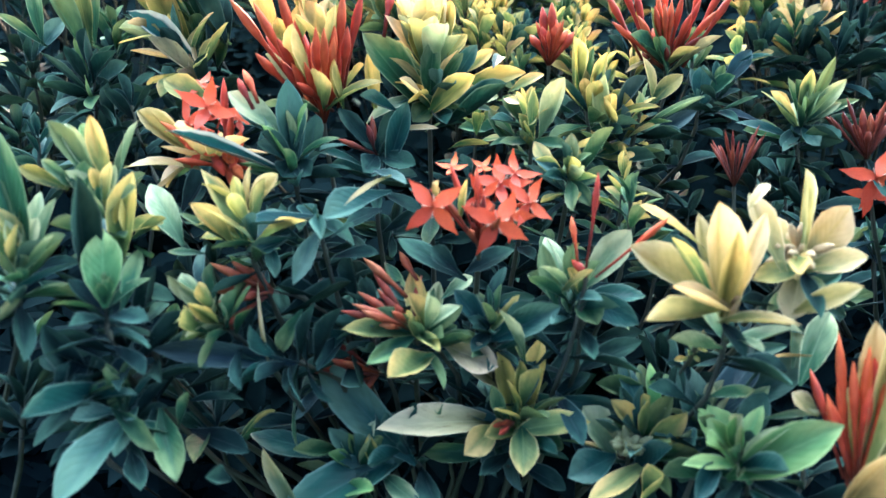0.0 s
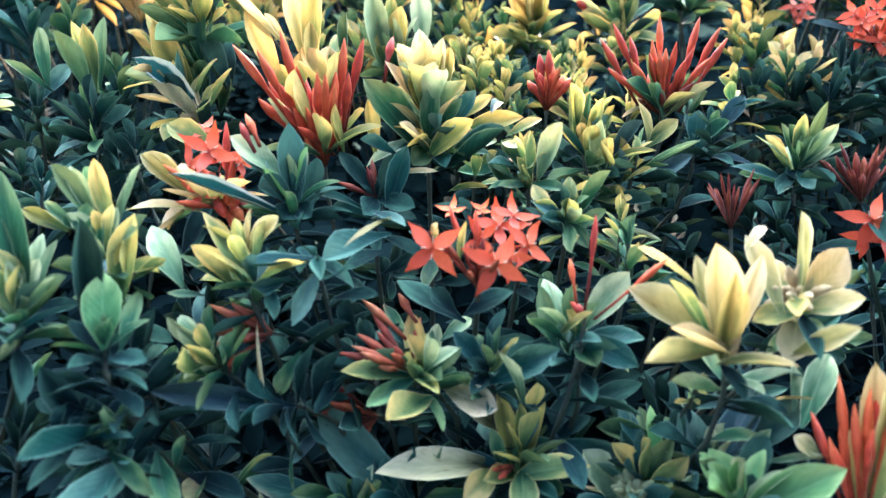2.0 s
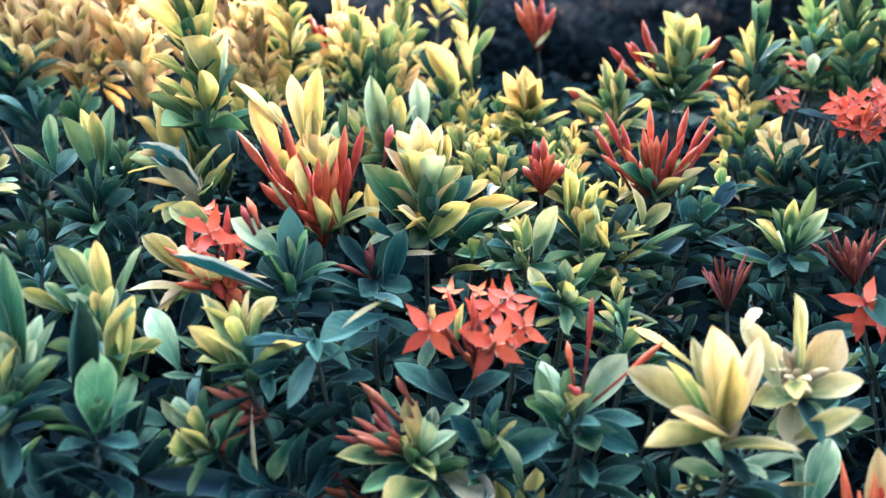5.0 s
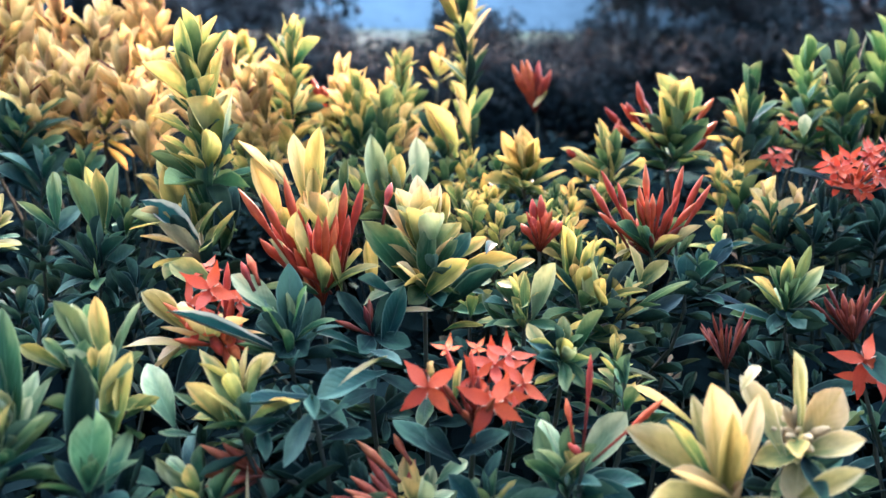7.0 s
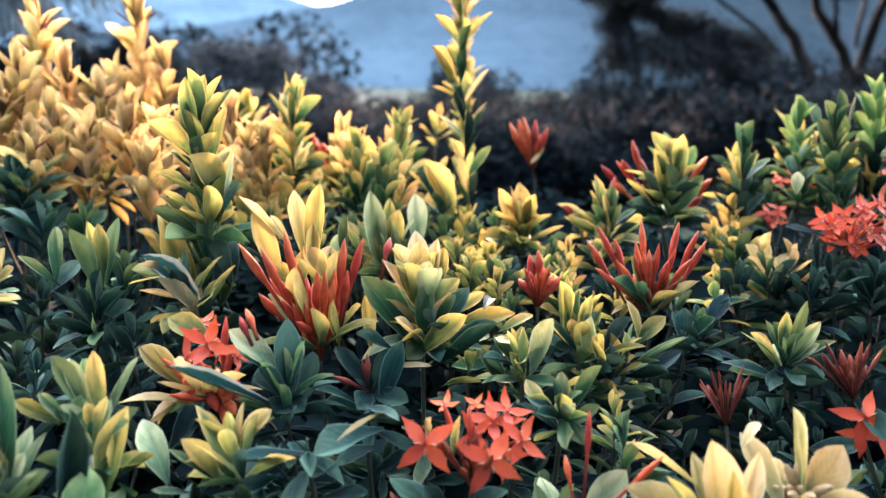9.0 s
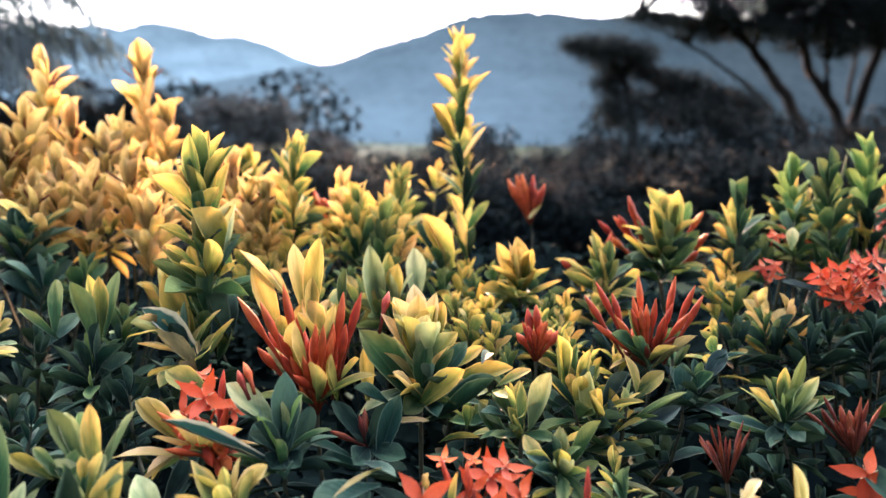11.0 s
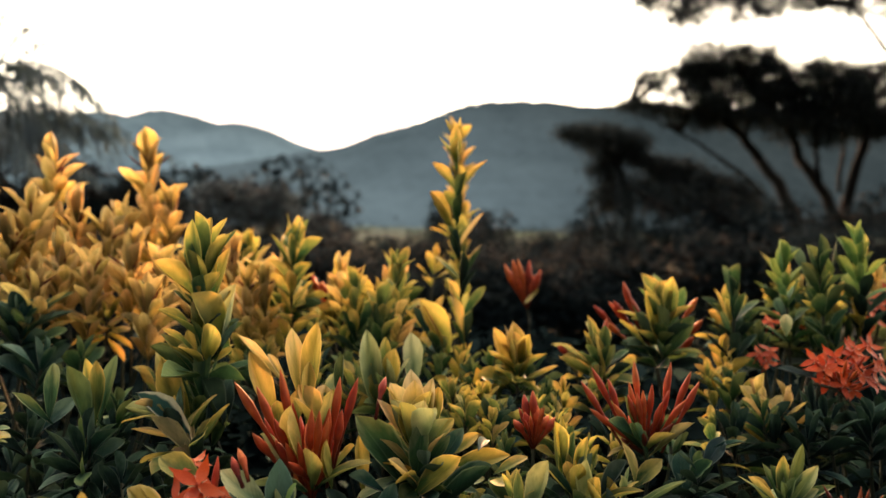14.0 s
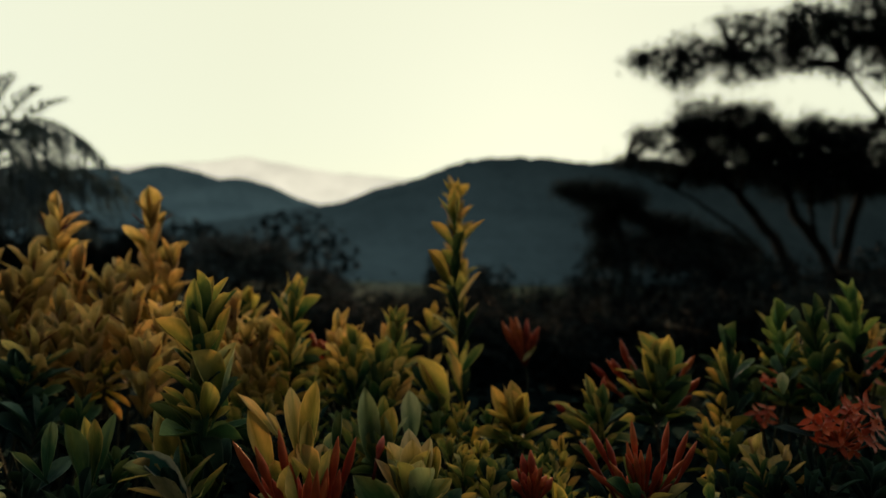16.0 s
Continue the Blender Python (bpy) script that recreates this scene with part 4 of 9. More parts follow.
leaf(s, 1.8, 4.2, 3.3, 1.8, "ye", bx=0.3, by=-0.4, bz=-0.7)
leaf(s, -1.4, 1, 2.2, 1.1, "gr", bx=-0.5, by=-0.4, bz=-0.3)
leaf(s, -0.2, 6.1, 3.6, 0.6, "yg", bx=0.7, by=2.4, bz=2.1)
leaf(s, 3.6, -1.4, 2.2, 1.7, "yg", bx=-0.1, by=-0.6, bz=-0.2)
leaf(s, 3.5, 0.9, 0.1, 1.2, "gr", bx=0.4, by=1.2, bz=1)
leaf(s, 0.3, -3.8, 0.7, 1.9, "yg", bx=0.4, by=-0.5, bz=0.2)
leaf(s, -2.9, -2.5, 0.2, 1.9, "yg", bx=-1.1, by=-0.3, bz=0)
leaf(s, 5.6, 5.7, 1.4, 1.9, "dk", bx=0.8, by=1.1, bz=0.3)
leaf(s, 6.5, 0.4, 0.5, 1.4, "tl", bx=2.3, by=1, bz=1.1)
leaf(s, 3.3, -0.6, -1.3, 1.5, "gr", bx=0.9, by=-0.4, bz=-0.4)
bud(s, -1.4, -1.4, 1.3, 1.3, "short", BUD_DARK)
bud(s, -1.2, -2.5, 1.7, 1.3, "short", BUD_DARK)
bud(s, -0.8, -1.3, 1.4, 1.3, "short", BUD_DARK)
around(s, 4, 2.4, "gr", 34, 8, 0.3)
around(s, 7, 3.9, "dk", 110, 65, 0.36, 0.45, 1.2, "dk")
s = shoot(0.023, 0.321, 0.707, -0.85, -0.26, 0.45)
leaf(s, -5.3, -3, 4.1, 2.6, "pk", bx=1.2, by=-0.4, bz=0.6)
leaf(s, -4, -0.5, -1.9, 1.7, "gr", bx=1.1, by=-1.1, bz=-1.2)
leaf(s, -4.6, 0.9, -1.9, 1.5, "dk")
leaf(s, -1.5, -0.6, 0.2, 1.6, "dk")
around(s, 4, 2.7, "dk", 34, 8, 0.3)
around(s, 6, 3.8, "dk", 75, 30, 0.36, 0.3, 0.4, "dk")
around(s, 7, 4.4, "tl", 110, 65, 0.36, 0.45, 1.2, "dk")
s = shoot(0.033, 0.331, 0.734, -0.79, 0.44, 0.43)
leaf(s, -2.7, 0.8, 2.2, 1.9, "pk", bx=0.6, by=-0.5, bz=-0.3)
s = shoot(0.113, 0.294, 0.714, -0.16, 0.07, 0.98)
leaf(s, 2.2, -0.3, 3.4, 1.5, "yg", bx=0.1, by=-0.5, bz=-0.1)
leaf(s, -0.5, 4.8, 3.1, 1.6, "tl", bx=0.7, by=1, bz=0.9)
leaf(s, 1.3, 4.2, 3.2, 1.1, "lg", bx=1.3, by=0.6, bz=0.8)
leaf(s, -0.9, 5.9, 1.2, 1.3, "tl", bx=0.1, by=1.8, bz=1)
leaf(s, 2.1, -1.8, 2, 2.1, "tl", bx=-0.5, by=-1.1, bz=-0.8)
leaf(s, -3.4, -3.6, 0.1, 1.7, "yg", bx=0.6, by=-0.8, bz=0.1)
leaf(s, -3.4, 2.2, 1, 2.2, "pg", bx=-1.2, by=-0.2, bz=-0.6)
leaf(s, 1.4, -4.1, 2.5, 2, "yg", bx=0, by=-2.4, bz=-1.2)
leaf(s, -4.3, -1.9, -0.1, 2.4, "tl", bx=-1.2, by=-0.2, bz=-0.2)
leaf(s, 2.7, 6.9, 2, 1.5, "dk", bx=2.6, by=3.1, bz=3.1)
around(s, 4, 2.4, "tl", 34, 8, 0.3)
around(s, 7, 3.9, "dk", 110, 65, 0.36, 0.45, 1.2, "dk")
s = shoot(0.148, 0.298, 0.734, 0.15, 0.85, 0.51)
leaf(s, -0.2, 2.6, 2.6, 2.9, "tl", bx=-0.3, by=-0.9, bz=-1)
leaf(s, 3.9, 3.2, 2.3, 2.7, "bl", bx=0, by=-0.4, bz=-0.9)
leaf(s, 6.1, 1.8, 2.3, 2.4, "tl", bx=1.4, by=0.1, bz=0.3)
leaf(s, 3.1, -0.2, 3, 0.8, "pg", bx=1.7, by=-0.3, bz=0.8)
leaf(s, -1.2, 3.6, 0.1, 1.4, "gr", bx=-1, by=1.3, bz=0.4)
leaf(s, -2.1, -1.8, 0.3, 0.7, "pg", bx=0.7, by=-0.9, bz=-0.1)
leaf(s, 0.2, -0.6, -0.5, 2.1, "dk")
around(s, 4, 1.7, "tl", 34, 8, 0.3)
around(s, 6, 2.4, "tl", 75, 30, 0.36, 0.3, 0.4, "dk")
around(s, 7, 2.8, "dk", 110, 65, 0.36, 0.45, 1.2, "dk")
s = shoot(0.158, 0.259, 0.74, -0.33, 0.03, 0.94)
leaf(s, -1.3, 2.9, 2, 1.9, "lg", bx=0.2, by=-0.6, bz=-0.5)
leaf(s, 3.5, -0.9, 4.3, 2.6, "lg", bx=-0.9, by=-0.3, bz=-0.4)
leaf(s, 2.1, 3.6, 1.5, 2, "dk", bx=-0.5, by=0.6, bz=-0.2)
leaf(s, 1.2, -3.2, 2.3, 1.9, "tl", bx=-0.5, by=-0.1, bz=0.2)
leaf(s, -3.1, -1.9, -0.2, 1.4, "tl", bx=-1.1, by=0.5, bz=0.3)
leaf(s, 0.5, 1.4, 1.5, 1.3, "dk", bx=0, by=0.3, bz=0.2)
leaf(s, 4.9, 2.1, 1.9, 0.7, "pg", bx=1.1, by=1.8, bz=1.8)
leaf(s, -1.7, -2.6, 1.2, 0.5, "pg", bx=-0.3, by=-0.2, bz=0.3)
around(s, 4, 2.3, "dk", 34, 8, 0.3)
around(s, 7, 3.7, "tl", 110, 65, 0.36, 0.45, 1.2, "dk")
s = shoot(0.211, 0.246, 0.739, 0.11, 0.70, 0.71, kind_name="flower_head")
bud(s, 0.2, 5.7, 5.7, 3.5, "long", BUD, bx=-0.3, by=0.3, bz=0)
bud(s, -1.2, 5, 3.8, 3.5, "long", BUD, bx=-0.4, by=0.6, bz=0.2)
bud(s, 0.6, 4.3, 6.1, 3.5, "long", BUD)
bud(s, -0.3, 4.4, 3.8, 3.5, "long", BUD)
bud(s, 2.3, 5.7, 5.7, 3.5, "long", BUD)
bud(s, 0.9, 3.6, 5.6, 3.5, "long", BUD)
bud(s, -0.4, 3.3, 5.9, 3.5, "long", BUD)
bud(s, -1.3, 3.3, 3.5, 3.5, "long", BUD)
bud(s, 2.1, 3.9, 5.3, 3.5, "long", BUD)
bud(s, -1, 2.8, 3.2, 3.5, "long", BUD)
bud(s, 0, 2.3, 5.2, 3.5, "long", BUD)
leaf(s, 2.1, 7, 5.2, 2.5, "or", bx=0.6, by=0.5, bz=0.1)
leaf(s, 1, 8.6, 4.6, 1.9, "pg", bx=-1.6, by=4.9, bz=2.6)
leaf(s, -2.3, 4.4, 2.5, 1.6, "cr", bx=-1.1, by=3.2, bz=2)
leaf(s, 1, 0.4, 4.1, 2.4, "or", bx=-1.1, by=-0.9, bz=-1)
leaf(s, 2.8, 4.5, 4.8, 2.1, "cr", bx=1.1, by=0.5, bz=0.9)
leaf(s, 3.1, 6.8, 6, 1.8, "cr")
leaf(s, 0.4, 5.1, 1.8, 1.4, "cr", bx=0.1, by=1.2, bz=0.6)
leaf(s, -1.1, 9.1, 3.5, 1.1, "pg", bx=-1.9, by=5.6, bz=3.2)
leaf(s, -2.9, 7.7, 2.4, 0.4, "or", bx=-1, by=5.6, bz=4.1)
s = shoot(-0.028, 0.304, 0.709, -0.71, 0.31, 0.63)
leaf(s, -4.9, 2.2, 4.5, 3.2, "tl", bx=1.2, by=-0.9, bz=-0.8)
leaf(s, -6.6, 1.8, 0.1, 1.8, "bl", bx=-4.1, by=2.5, bz=2.6)
leaf(s, -3.5, 2, 1, 1.4, "dk", bx=0.4, by=-0.7, bz=-0.9)
around(s, 4, 2.7, "tl", 34, 8, 0.3)
around(s, 6, 3.8, "tl", 75, 30, 0.36, 0.3, 0.4, "dk")
around(s, 7, 4.4, "dk", 110, 65, 0.36, 0.45, 1.2, "dk")
s = shoot(-0.042, 0.298, 0.691, -0.03, 0.07, 1.00)
leaf(s, -5.5, -4.1, 1.7, 3.8, "tl", bx=2.5, by=0.9, bz=0.9)
leaf(s, -7.4, 0.8, 2.4, 1.8, "tl", bx=-1.7, by=0.6, bz=0.7)
leaf(s, -5, -0.4, 2, 1.2, "gr", bx=-1.8, by=0.7, bz=1)
leaf(s, -6.1, -0.9, 3.2, 1.4, "pg", bx=-4.1, by=-2.6, bz=-1)
leaf(s, -1.7, 0.5, 3.4, 0.9, "lg", bx=-1, by=0.5, bz=1)
leaf(s, 0, -0.6, 3.5, 1, "yg", bx=0.1, by=0.1, bz=0.7)
leaf(s, 1.4, 0, 1.2, 1.6, "tl", bx=-0.7, by=-0.7, bz=-0.3)
leaf(s, 0.5, -3.3, 2.4, 1.4, "lg", bx=-1.6, by=-1.2, bz=0)
leaf(s, 2.6, -3.7, 1.9, 1.4, "pg", bx=0.6, by=-0.5, bz=0.3)
leaf(s, 2.8, -1.5, -1.4, 1.8, "dk")
around(s, 4, 2.1, "tl", 34, 8, 0.3)
around(s, 7, 3.5, "dk", 110, 65, 0.36, 0.45, 1.2, "dk")
s = shoot(-0.176, 0.284, 0.76, 0.01, 0.02, 1.00)
leaf(s, -3.5, -2.9, 1.2, 1.7, "tl", bx=0.1, by=0.8, bz=0.9)
leaf(s, 1.3, -0.2, 2, 1.1, "gr", bx=-1.7, by=-0.5, bz=1.1)
leaf(s, -1.3, -3.8, 0.3, 1.1, "gr", bx=0, by=-0.2, bz=0.2)
leaf(s, -1, -5.9, -0.1, 2.2, "tl", bx=1.1, by=-0.2, bz=-0.2)
leaf(s, 3.5, -3.5, 0.7, 1.4, "gr", bx=0.1, by=-0.5, bz=0.4)
leaf(s, 4.3, -4.1, -1.5, 1.9, "gr", bx=2.2, by=0.3, bz=-0.4)
leaf(s, 2.3, -4, -1.9, 1.4, "dk", bx=1, by=-1.6, bz=-1.6)
leaf(s, 4, 1, 0.3, 0.7, "gr", bx=3.1, by=-0.1, bz=-1.5)
leaf(s, -2.5, -0.2, 1.5, 1.8, "dk", bx=-1.3, by=1.4, bz=2.4)
leaf(s, -4.2, 1.2, 2.6, 1, "dk", bx=-2, by=0.7, bz=1.8)
leaf(s, -1.3, 0.4, 2.9, 1.3, "dk", bx=-2.5, by=-0.5, bz=1.3)
leaf(s, 5.4, -3.5, -1.5, 1, "dk", bx=6, by=-1.8, bz=-3.8)
around(s, 4, 1.8, "gr", 34, 8, 0.3)
around(s, 7, 2.9, "dk", 110, 65, 0.36, 0.45, 1.2, "dk")
s = shoot(0.106, 0.289, 0.721, -0.14, -0.03, 0.99, kind_name="flower_head")
buds(s, 30, 1.6, 75, "short", BUD_GREEN, 1.5)
# the cream-leaved shoots
s = shoot(0.195, 0.334, 0.825, -0.41, -0.61, 0.68, kind_name="flower_head")
buds(s, 28, 2, 88, "short", BUD_CREAM, 1.7)
s = shoot(0.142, 0.314, 0.78)
leaf(s, -0.9, -0.5, 0.6, 0.8, "ye")
leaf(s, 0.2, -0.8, 0.9, 0.8, "ye")
leaf(s, -0.3, -0.4, 1, 0.8, "yg")
around(s, 4, 0.7, "ye", 34, 8, 0.3)
around(s, 6, 1, "ye", 75, 30, 0.36, 0.3, 0.4, "yg")
around(s, 7, 1.1, "yg", 110, 65, 0.36, 0.45, 1.2, "dk")
s = shoot(-0.225, 0.319, 0.826, 0.10, 0.30, 0.95)
leaf(s, -0.8, 3.3, 6.8, 2.5, "gr", bx=0.4, by=0.2, bz=-0.4)
leaf(s, -0.2, 0.7, 3.5, 1.1, "yg", bx=0.7, by=0.6, bz=0.4)
leaf(s, 0.2, 2.1, 3, 1, "gr")
leaf(s, 0.1, 3.4, 3.2, 1.1, "pg", bx=0.7, by=0.5, bz=-0.4)
leaf(s, 1, 2.6, 3.1, 0.8, "pg", bx=0.8, by=0.3, bz=-0.4)
leaf(s, 2.2, 1.2, 1.6, 0.4, "pg", bx=-0.4, by=-0.8, bz=-0.6)
leaf(s, 2.8, -0.3, 1, 0.4, "tl", bx=-0.3, by=-1.4, bz=-1)
leaf(s, 1.8, -2, -0.5, 0.5, "pg", bx=-0.7, by=-2.4, bz=-1.9)
leaf(s, -2.4, 3.6, 4.2, 2.1, "gr")
leaf(s, 0.7, -0.3, 3, 0.9, "yg")
around(s, 4, 2.3, "pg", 34, 8, 0.3)
around(s, 7, 3.7, "gr", 110, 65, 0.36, 0.45, 1.2, "dk")
s = shoot(-0.186, 0.339, 0.826, 0.05, 0.30, 0.95)
leaf(s, -0.7, 0, 5, 2.2, "dk", bx=-0.5, by=-1.9, bz=-1.9)
leaf(s, 1.3, 0.6, 4.2, 2.1, "yg", bx=1, by=-0.2, bz=-0.6)
leaf(s, 1.9, 1.3, 2.6, 1, "yg", bx=1.1, by=0.3, bz=-0.3)
leaf(s, 1.6, 3.5, 2.5, 1.8, "pg", bx=3.7, by=1.5, bz=-0.8)
leaf(s, -2.8, 3.1, 6.2, 1.2, "gr", bx=-0.3, by=1.7, bz=2.7)
leaf(s, -2.2, 4.2, 5.3, 1.1, "pg", bx=-0.5, by=2, bz=3.1)
leaf(s, -0.9, 4.1, 6.1, 1.3, "yg", bx=0.2, by=1.9, bz=2.6)
leaf(s, 1.4, 4.8, 5.4, 1, "pg", bx=0.4, by=2, bz=2.6)
leaf(s, -4.5, 2.2, 3.8, 1, "ye", bx=-1.7, by=1.2, bz=3)
leaf(s, -3, 2, 4.3, 0.7, "pg", bx=-1.3, by=1.3, bz=3.1)
leaf(s, -1.8, 1.4, 4.1, 1.2, "gr", bx=-1.2, by=1.2, bz=3.1)
leaf(s, -0.8, 2.1, 4.4, 1, "lg", bx=-1, by=1.1, bz=2.7)
leaf(s, 0.2, 1.3, 4.2, 0.8, "gr", bx=0, by=0.7, bz=1.4)
leaf(s, 3.1, 1.8, 0.5, 0.7, "yg", bx=1.1, by=0.6, bz=0.1)
leaf(s, -2.2, 5.3, 5, 0.9, "lg", bx=-0.5, by=1.9, bz=2.7)
around(s, 4, 2.1, "yg", 34, 8, 0.3)
around(s, 7, 3.4, "gr", 110, 65, 0.36, 0.45, 1.2, "dk")
s = shoot(-0.174, 0.303, 0.819, 0.07, 0.29, 0.95)
leaf(s, -0.3, 1.9, 3.1, 2.3, "lg", bx=0, by=-0.3, bz=-0.4)
leaf(s, -0.1, 2.7, 0, 1.7, "dk", bx=0.3, by=-0.2, bz=-1)
leaf(s, 1.1, 2.8, 1.3, 0.9, "gr", bx=0.6, by=-0.2, bz=-1)
leaf(s, 1.2, 3.3, 0, 1, "gr", bx=1.1, by=2.2, bz=1.8)
around(s, 4, 2, "gr", 34, 8, 0.3)
around(s, 6, 2.8, "gr", 75, 30, 0.36, 0.3, 0.4, "dk")
around(s, 7, 3.2, "dk", 110, 65, 0.36, 0.45, 1.2, "dk")
# dark leaves chosen here to put the shade low on the front into colour
s = shoot(-0.17, 0.323, 0.783, -0.39, 0.42, 0.82)
leaf(s, -1.8, -2, 2.3, 1.4, "dk", bx=0.8, by=-0.1, bz=-0.1)
leaf(s, 1.4, 2.4, 2.3, 1.5, "dk", bx=-0.3, by=-0.6, bz=-0.6)
leaf(s, -4.4, 0, 3.3, 0.6, "dk", bx=-1.1, by=0.1, bz=0.8)
leaf(s, -3.3, -3.4, 1.7, 0.5, "dk", bx=-1.1, by=-1.5, bz=-0.6)
leaf(s, -4.5, -1.4, 1.6, 1.9, "dk", bx=-2, by=-3.1, bz=-2.3)
leaf(s, -5.8, 0.8, 1.9, 2.1, "dk", bx=-1.5, by=-0.4, bz=0)
leaf(s, -1, -1.8, 0.2, 1.4, "dk")
leaf(s, 1, -3.2, 0.6, 1, "dk", bx=-1.6, by=-2.7, bz=-1.3)
leaf(s, 0.4, 3.1, 0.2, 1.4, "dk")
around(s, 4, 2.3, "dk", 34, 8, 0.3)
around(s, 7, 3.8, "tl", 110, 65, 0.36, 0.45, 1.2, "dk")
s = shoot(-0.129, 0.322, 0.79, -0.77, 0.15, 0.62)
leaf(s, -2.1, 1.1, 2.6, 1, "pg", bx=0.1, by=0.3, bz=0.2)
leaf(s, -1.5, 0, 2.5, 1, "pg", bx=0.4, by=0, bz=0)
leaf(s, -1.1, -1.2, 2.5, 0.9, "yg", bx=0.4, by=-0.3, bz=-0.1)
leaf(s, -0.8, -2.3, 2.6, 1.2, "yg", bx=0, by=-0.8, bz=-0.3)
leaf(s, -1.2, 4, 2.6, 1.4, "tl", bx=-0.6, by=1, bz=1)
leaf(s, -2.7, 2.4, 3, 0.7, "gr", bx=-0.4, by=2.2, bz=2.9)
leaf(s, -0.9, -0.1, 2, 0.9, "pg", bx=0.4, by=-0.2, bz=-0.2)
around(s, 4, 1.9, "pg", 34, 8, 0.3)
around(s, 6, 2.7, "pg", 75, 30, 0.36, 0.3, 0.4, "gr")
around(s, 7, 3.1, "gr", 110, 65, 0.36, 0.45, 1.2, "dk")
s = shoot(-0.099, 0.317, 0.763, -0.96, -0.18, 0.22)
leaf(s, -6.3, -1, 1.9, 1.8, "bl", bx=1.6, by=0.2, bz=-0.4)
leaf(s, -0.7, 1.9, 4.3, 0.3, "pk", bx=0.1, by=-0.5, bz=-0.5)
leaf(s, 0.4, 1.1, -0.4, 1.1, "gr", bx=1.7, by=2.3, bz=2)
leaf(s, 1.8, 3.2, -1.6, 1.8, "tl", bx=4.4, by=2, bz=0.5)
around(s, 4, 2.6, "tl", 34, 8, 0.3)
around(s, 6, 3.7, "tl", 75, 30, 0.36, 0.3, 0.4, "dk")
around(s, 7, 4.2, "dk", 110, 65, 0.36, 0.45, 1.2, "dk")
s = shoot(-0.186, 0.28, 0.77, 0.21, 0.12, 0.97)
leaf(s, -1.9, -2.8, 0.2, 1.5, "dk")
leaf(s, 2.9, -0.5, 0.8, 1.2, "tl")
leaf(s, -0.8, 0.6, 1.2, 1.3, "dk")
leaf(s, 0.1, 2.9, -0.2, 1.4, "dk")
around(s, 4, 1.7, "dk", 34, 8, 0.3)
around(s, 6, 2.4, "dk", 75, 30, 0.36, 0.3, 0.4, "dk")
around(s, 7, 2.8, "tl", 110, 65, 0.36, 0.45, 1.2, "dk")
s = shoot(-0.04, 0.34, 0.732, -0.98, 0.03, 0.22, kind_name="flower_head")
bud(s, -5.5, 0, 1.2, 2.5, "fat", BUD_DUSTY)
bud(s, -4.9, -0.4, 0.6, 2.5, "fat", BUD_DUSTY)
bud(s, -2.4, -0.9, -0.6, 2.5, "fat", BUD_DUSTY)
bud(s, -2.8, 0.5, 1, 2.5, "fat", BUD_DUSTY)
bud(s, -1, -1, -0.9, 2.5, "fat", BUD_DUSTY)
bud(s, -2.4, -0.1, 0.3, 2.5, "fat", BUD_DUSTY)
buds(s, 7, 3.6, 45, "fat", BUD_DUSTY, 2.6)
s = shoot(-0.238, 0.304, 0.753, -0.07, 0.64, 0.76)
around(s, 12, 3.7, "dk")
s = shoot(0.212, 0.296, 0.711, 0.09, 0.70, 0.71)
around(s, 12, 3.8, "dk")
s = shoot(0.138, 0.347, 0.731, 0.03, 0.64, 0.76)
around(s, 12, 3.8, "dk")
s = shoot(-0.144, 0.337, 0.716, -0.05, 0.67, 0.74)
around(s, 12, 3.8, "dk")
# shoots of the middle front
s = shoot(-0.113, 0.353, 0.824, -0.34, 0.39, 0.86)
leaf(s, -1.5, 0.7, 4.2, 1.3, "yg", bx=0.2, by=-0.3, bz=-0.4)
leaf(s, -1.4, -1.2, 2.8, 1.3, "yg", bx=0.9, by=-0.2, bz=-0.3)
leaf(s, -2.5, -0.6, 2.6, 1, "yg", bx=-0.4, by=-0.5, bz=-0.4)
leaf(s, -3.4, 0, 2, 0.7, "gr", bx=-0.7, by=-0.3, bz=-0.2)
leaf(s, -1.7, 2.2, 2.7, 0.8, "ye", bx=-0.3, by=0.6, bz=0.8)
leaf(s, 1.3, 3.1, 2.6, 0.9, "or", bx=0.1, by=1.1, bz=1.4)
leaf(s, 0.7, 1.4, 2, 0.7, "ye", bx=2, by=2.1, bz=2.5)
leaf(s, 2.1, 2.2, 2.7, 1.1, "or", bx=0.4, by=1, bz=1.5)
around(s, 4, 1.8, "yg", 34, 8, 0.3)
around(s, 7, 3, "gr", 110, 65, 0.36, 0.45, 1.2, "dk")
s = shoot(-0.073, 0.368, 0.824, -0.22, 0.45, 0.87)
leaf(s, -3.9, -2.8, 1.1, 1.3, "tl", bx=0.8, by=0.1, bz=0.4)
leaf(s, 0.9, -3.4, 0.1, 1.1, "tl", bx=0, by=-0.1, bz=0.7)
leaf(s, -0.8, -4.4, -0.9, 1.4, "tl", bx=0.1, by=-0.6, bz=-0.1)
leaf(s, 0.4, -0.7, 0.7, 2.1, "tl", bx=4.3, by=1.3, bz=1.4)
leaf(s, 2.1, -1.5, 2.9, 0.5, "cr", bx=4.4, by=1.5, bz=2.4)
leaf(s, 5.2, 0.7, 2.2, 1.6, "tl", bx=3.2, by=1.8, bz=2.6)
leaf(s, -2, -3.7, -1.3, 1.1, "tl", bx=-2.6, by=-1.3, bz=-0.6)
leaf(s, -3.4, -2.6, -0.7, 1.1, "tl", bx=-1.5, by=-0.7, bz=-0.3)
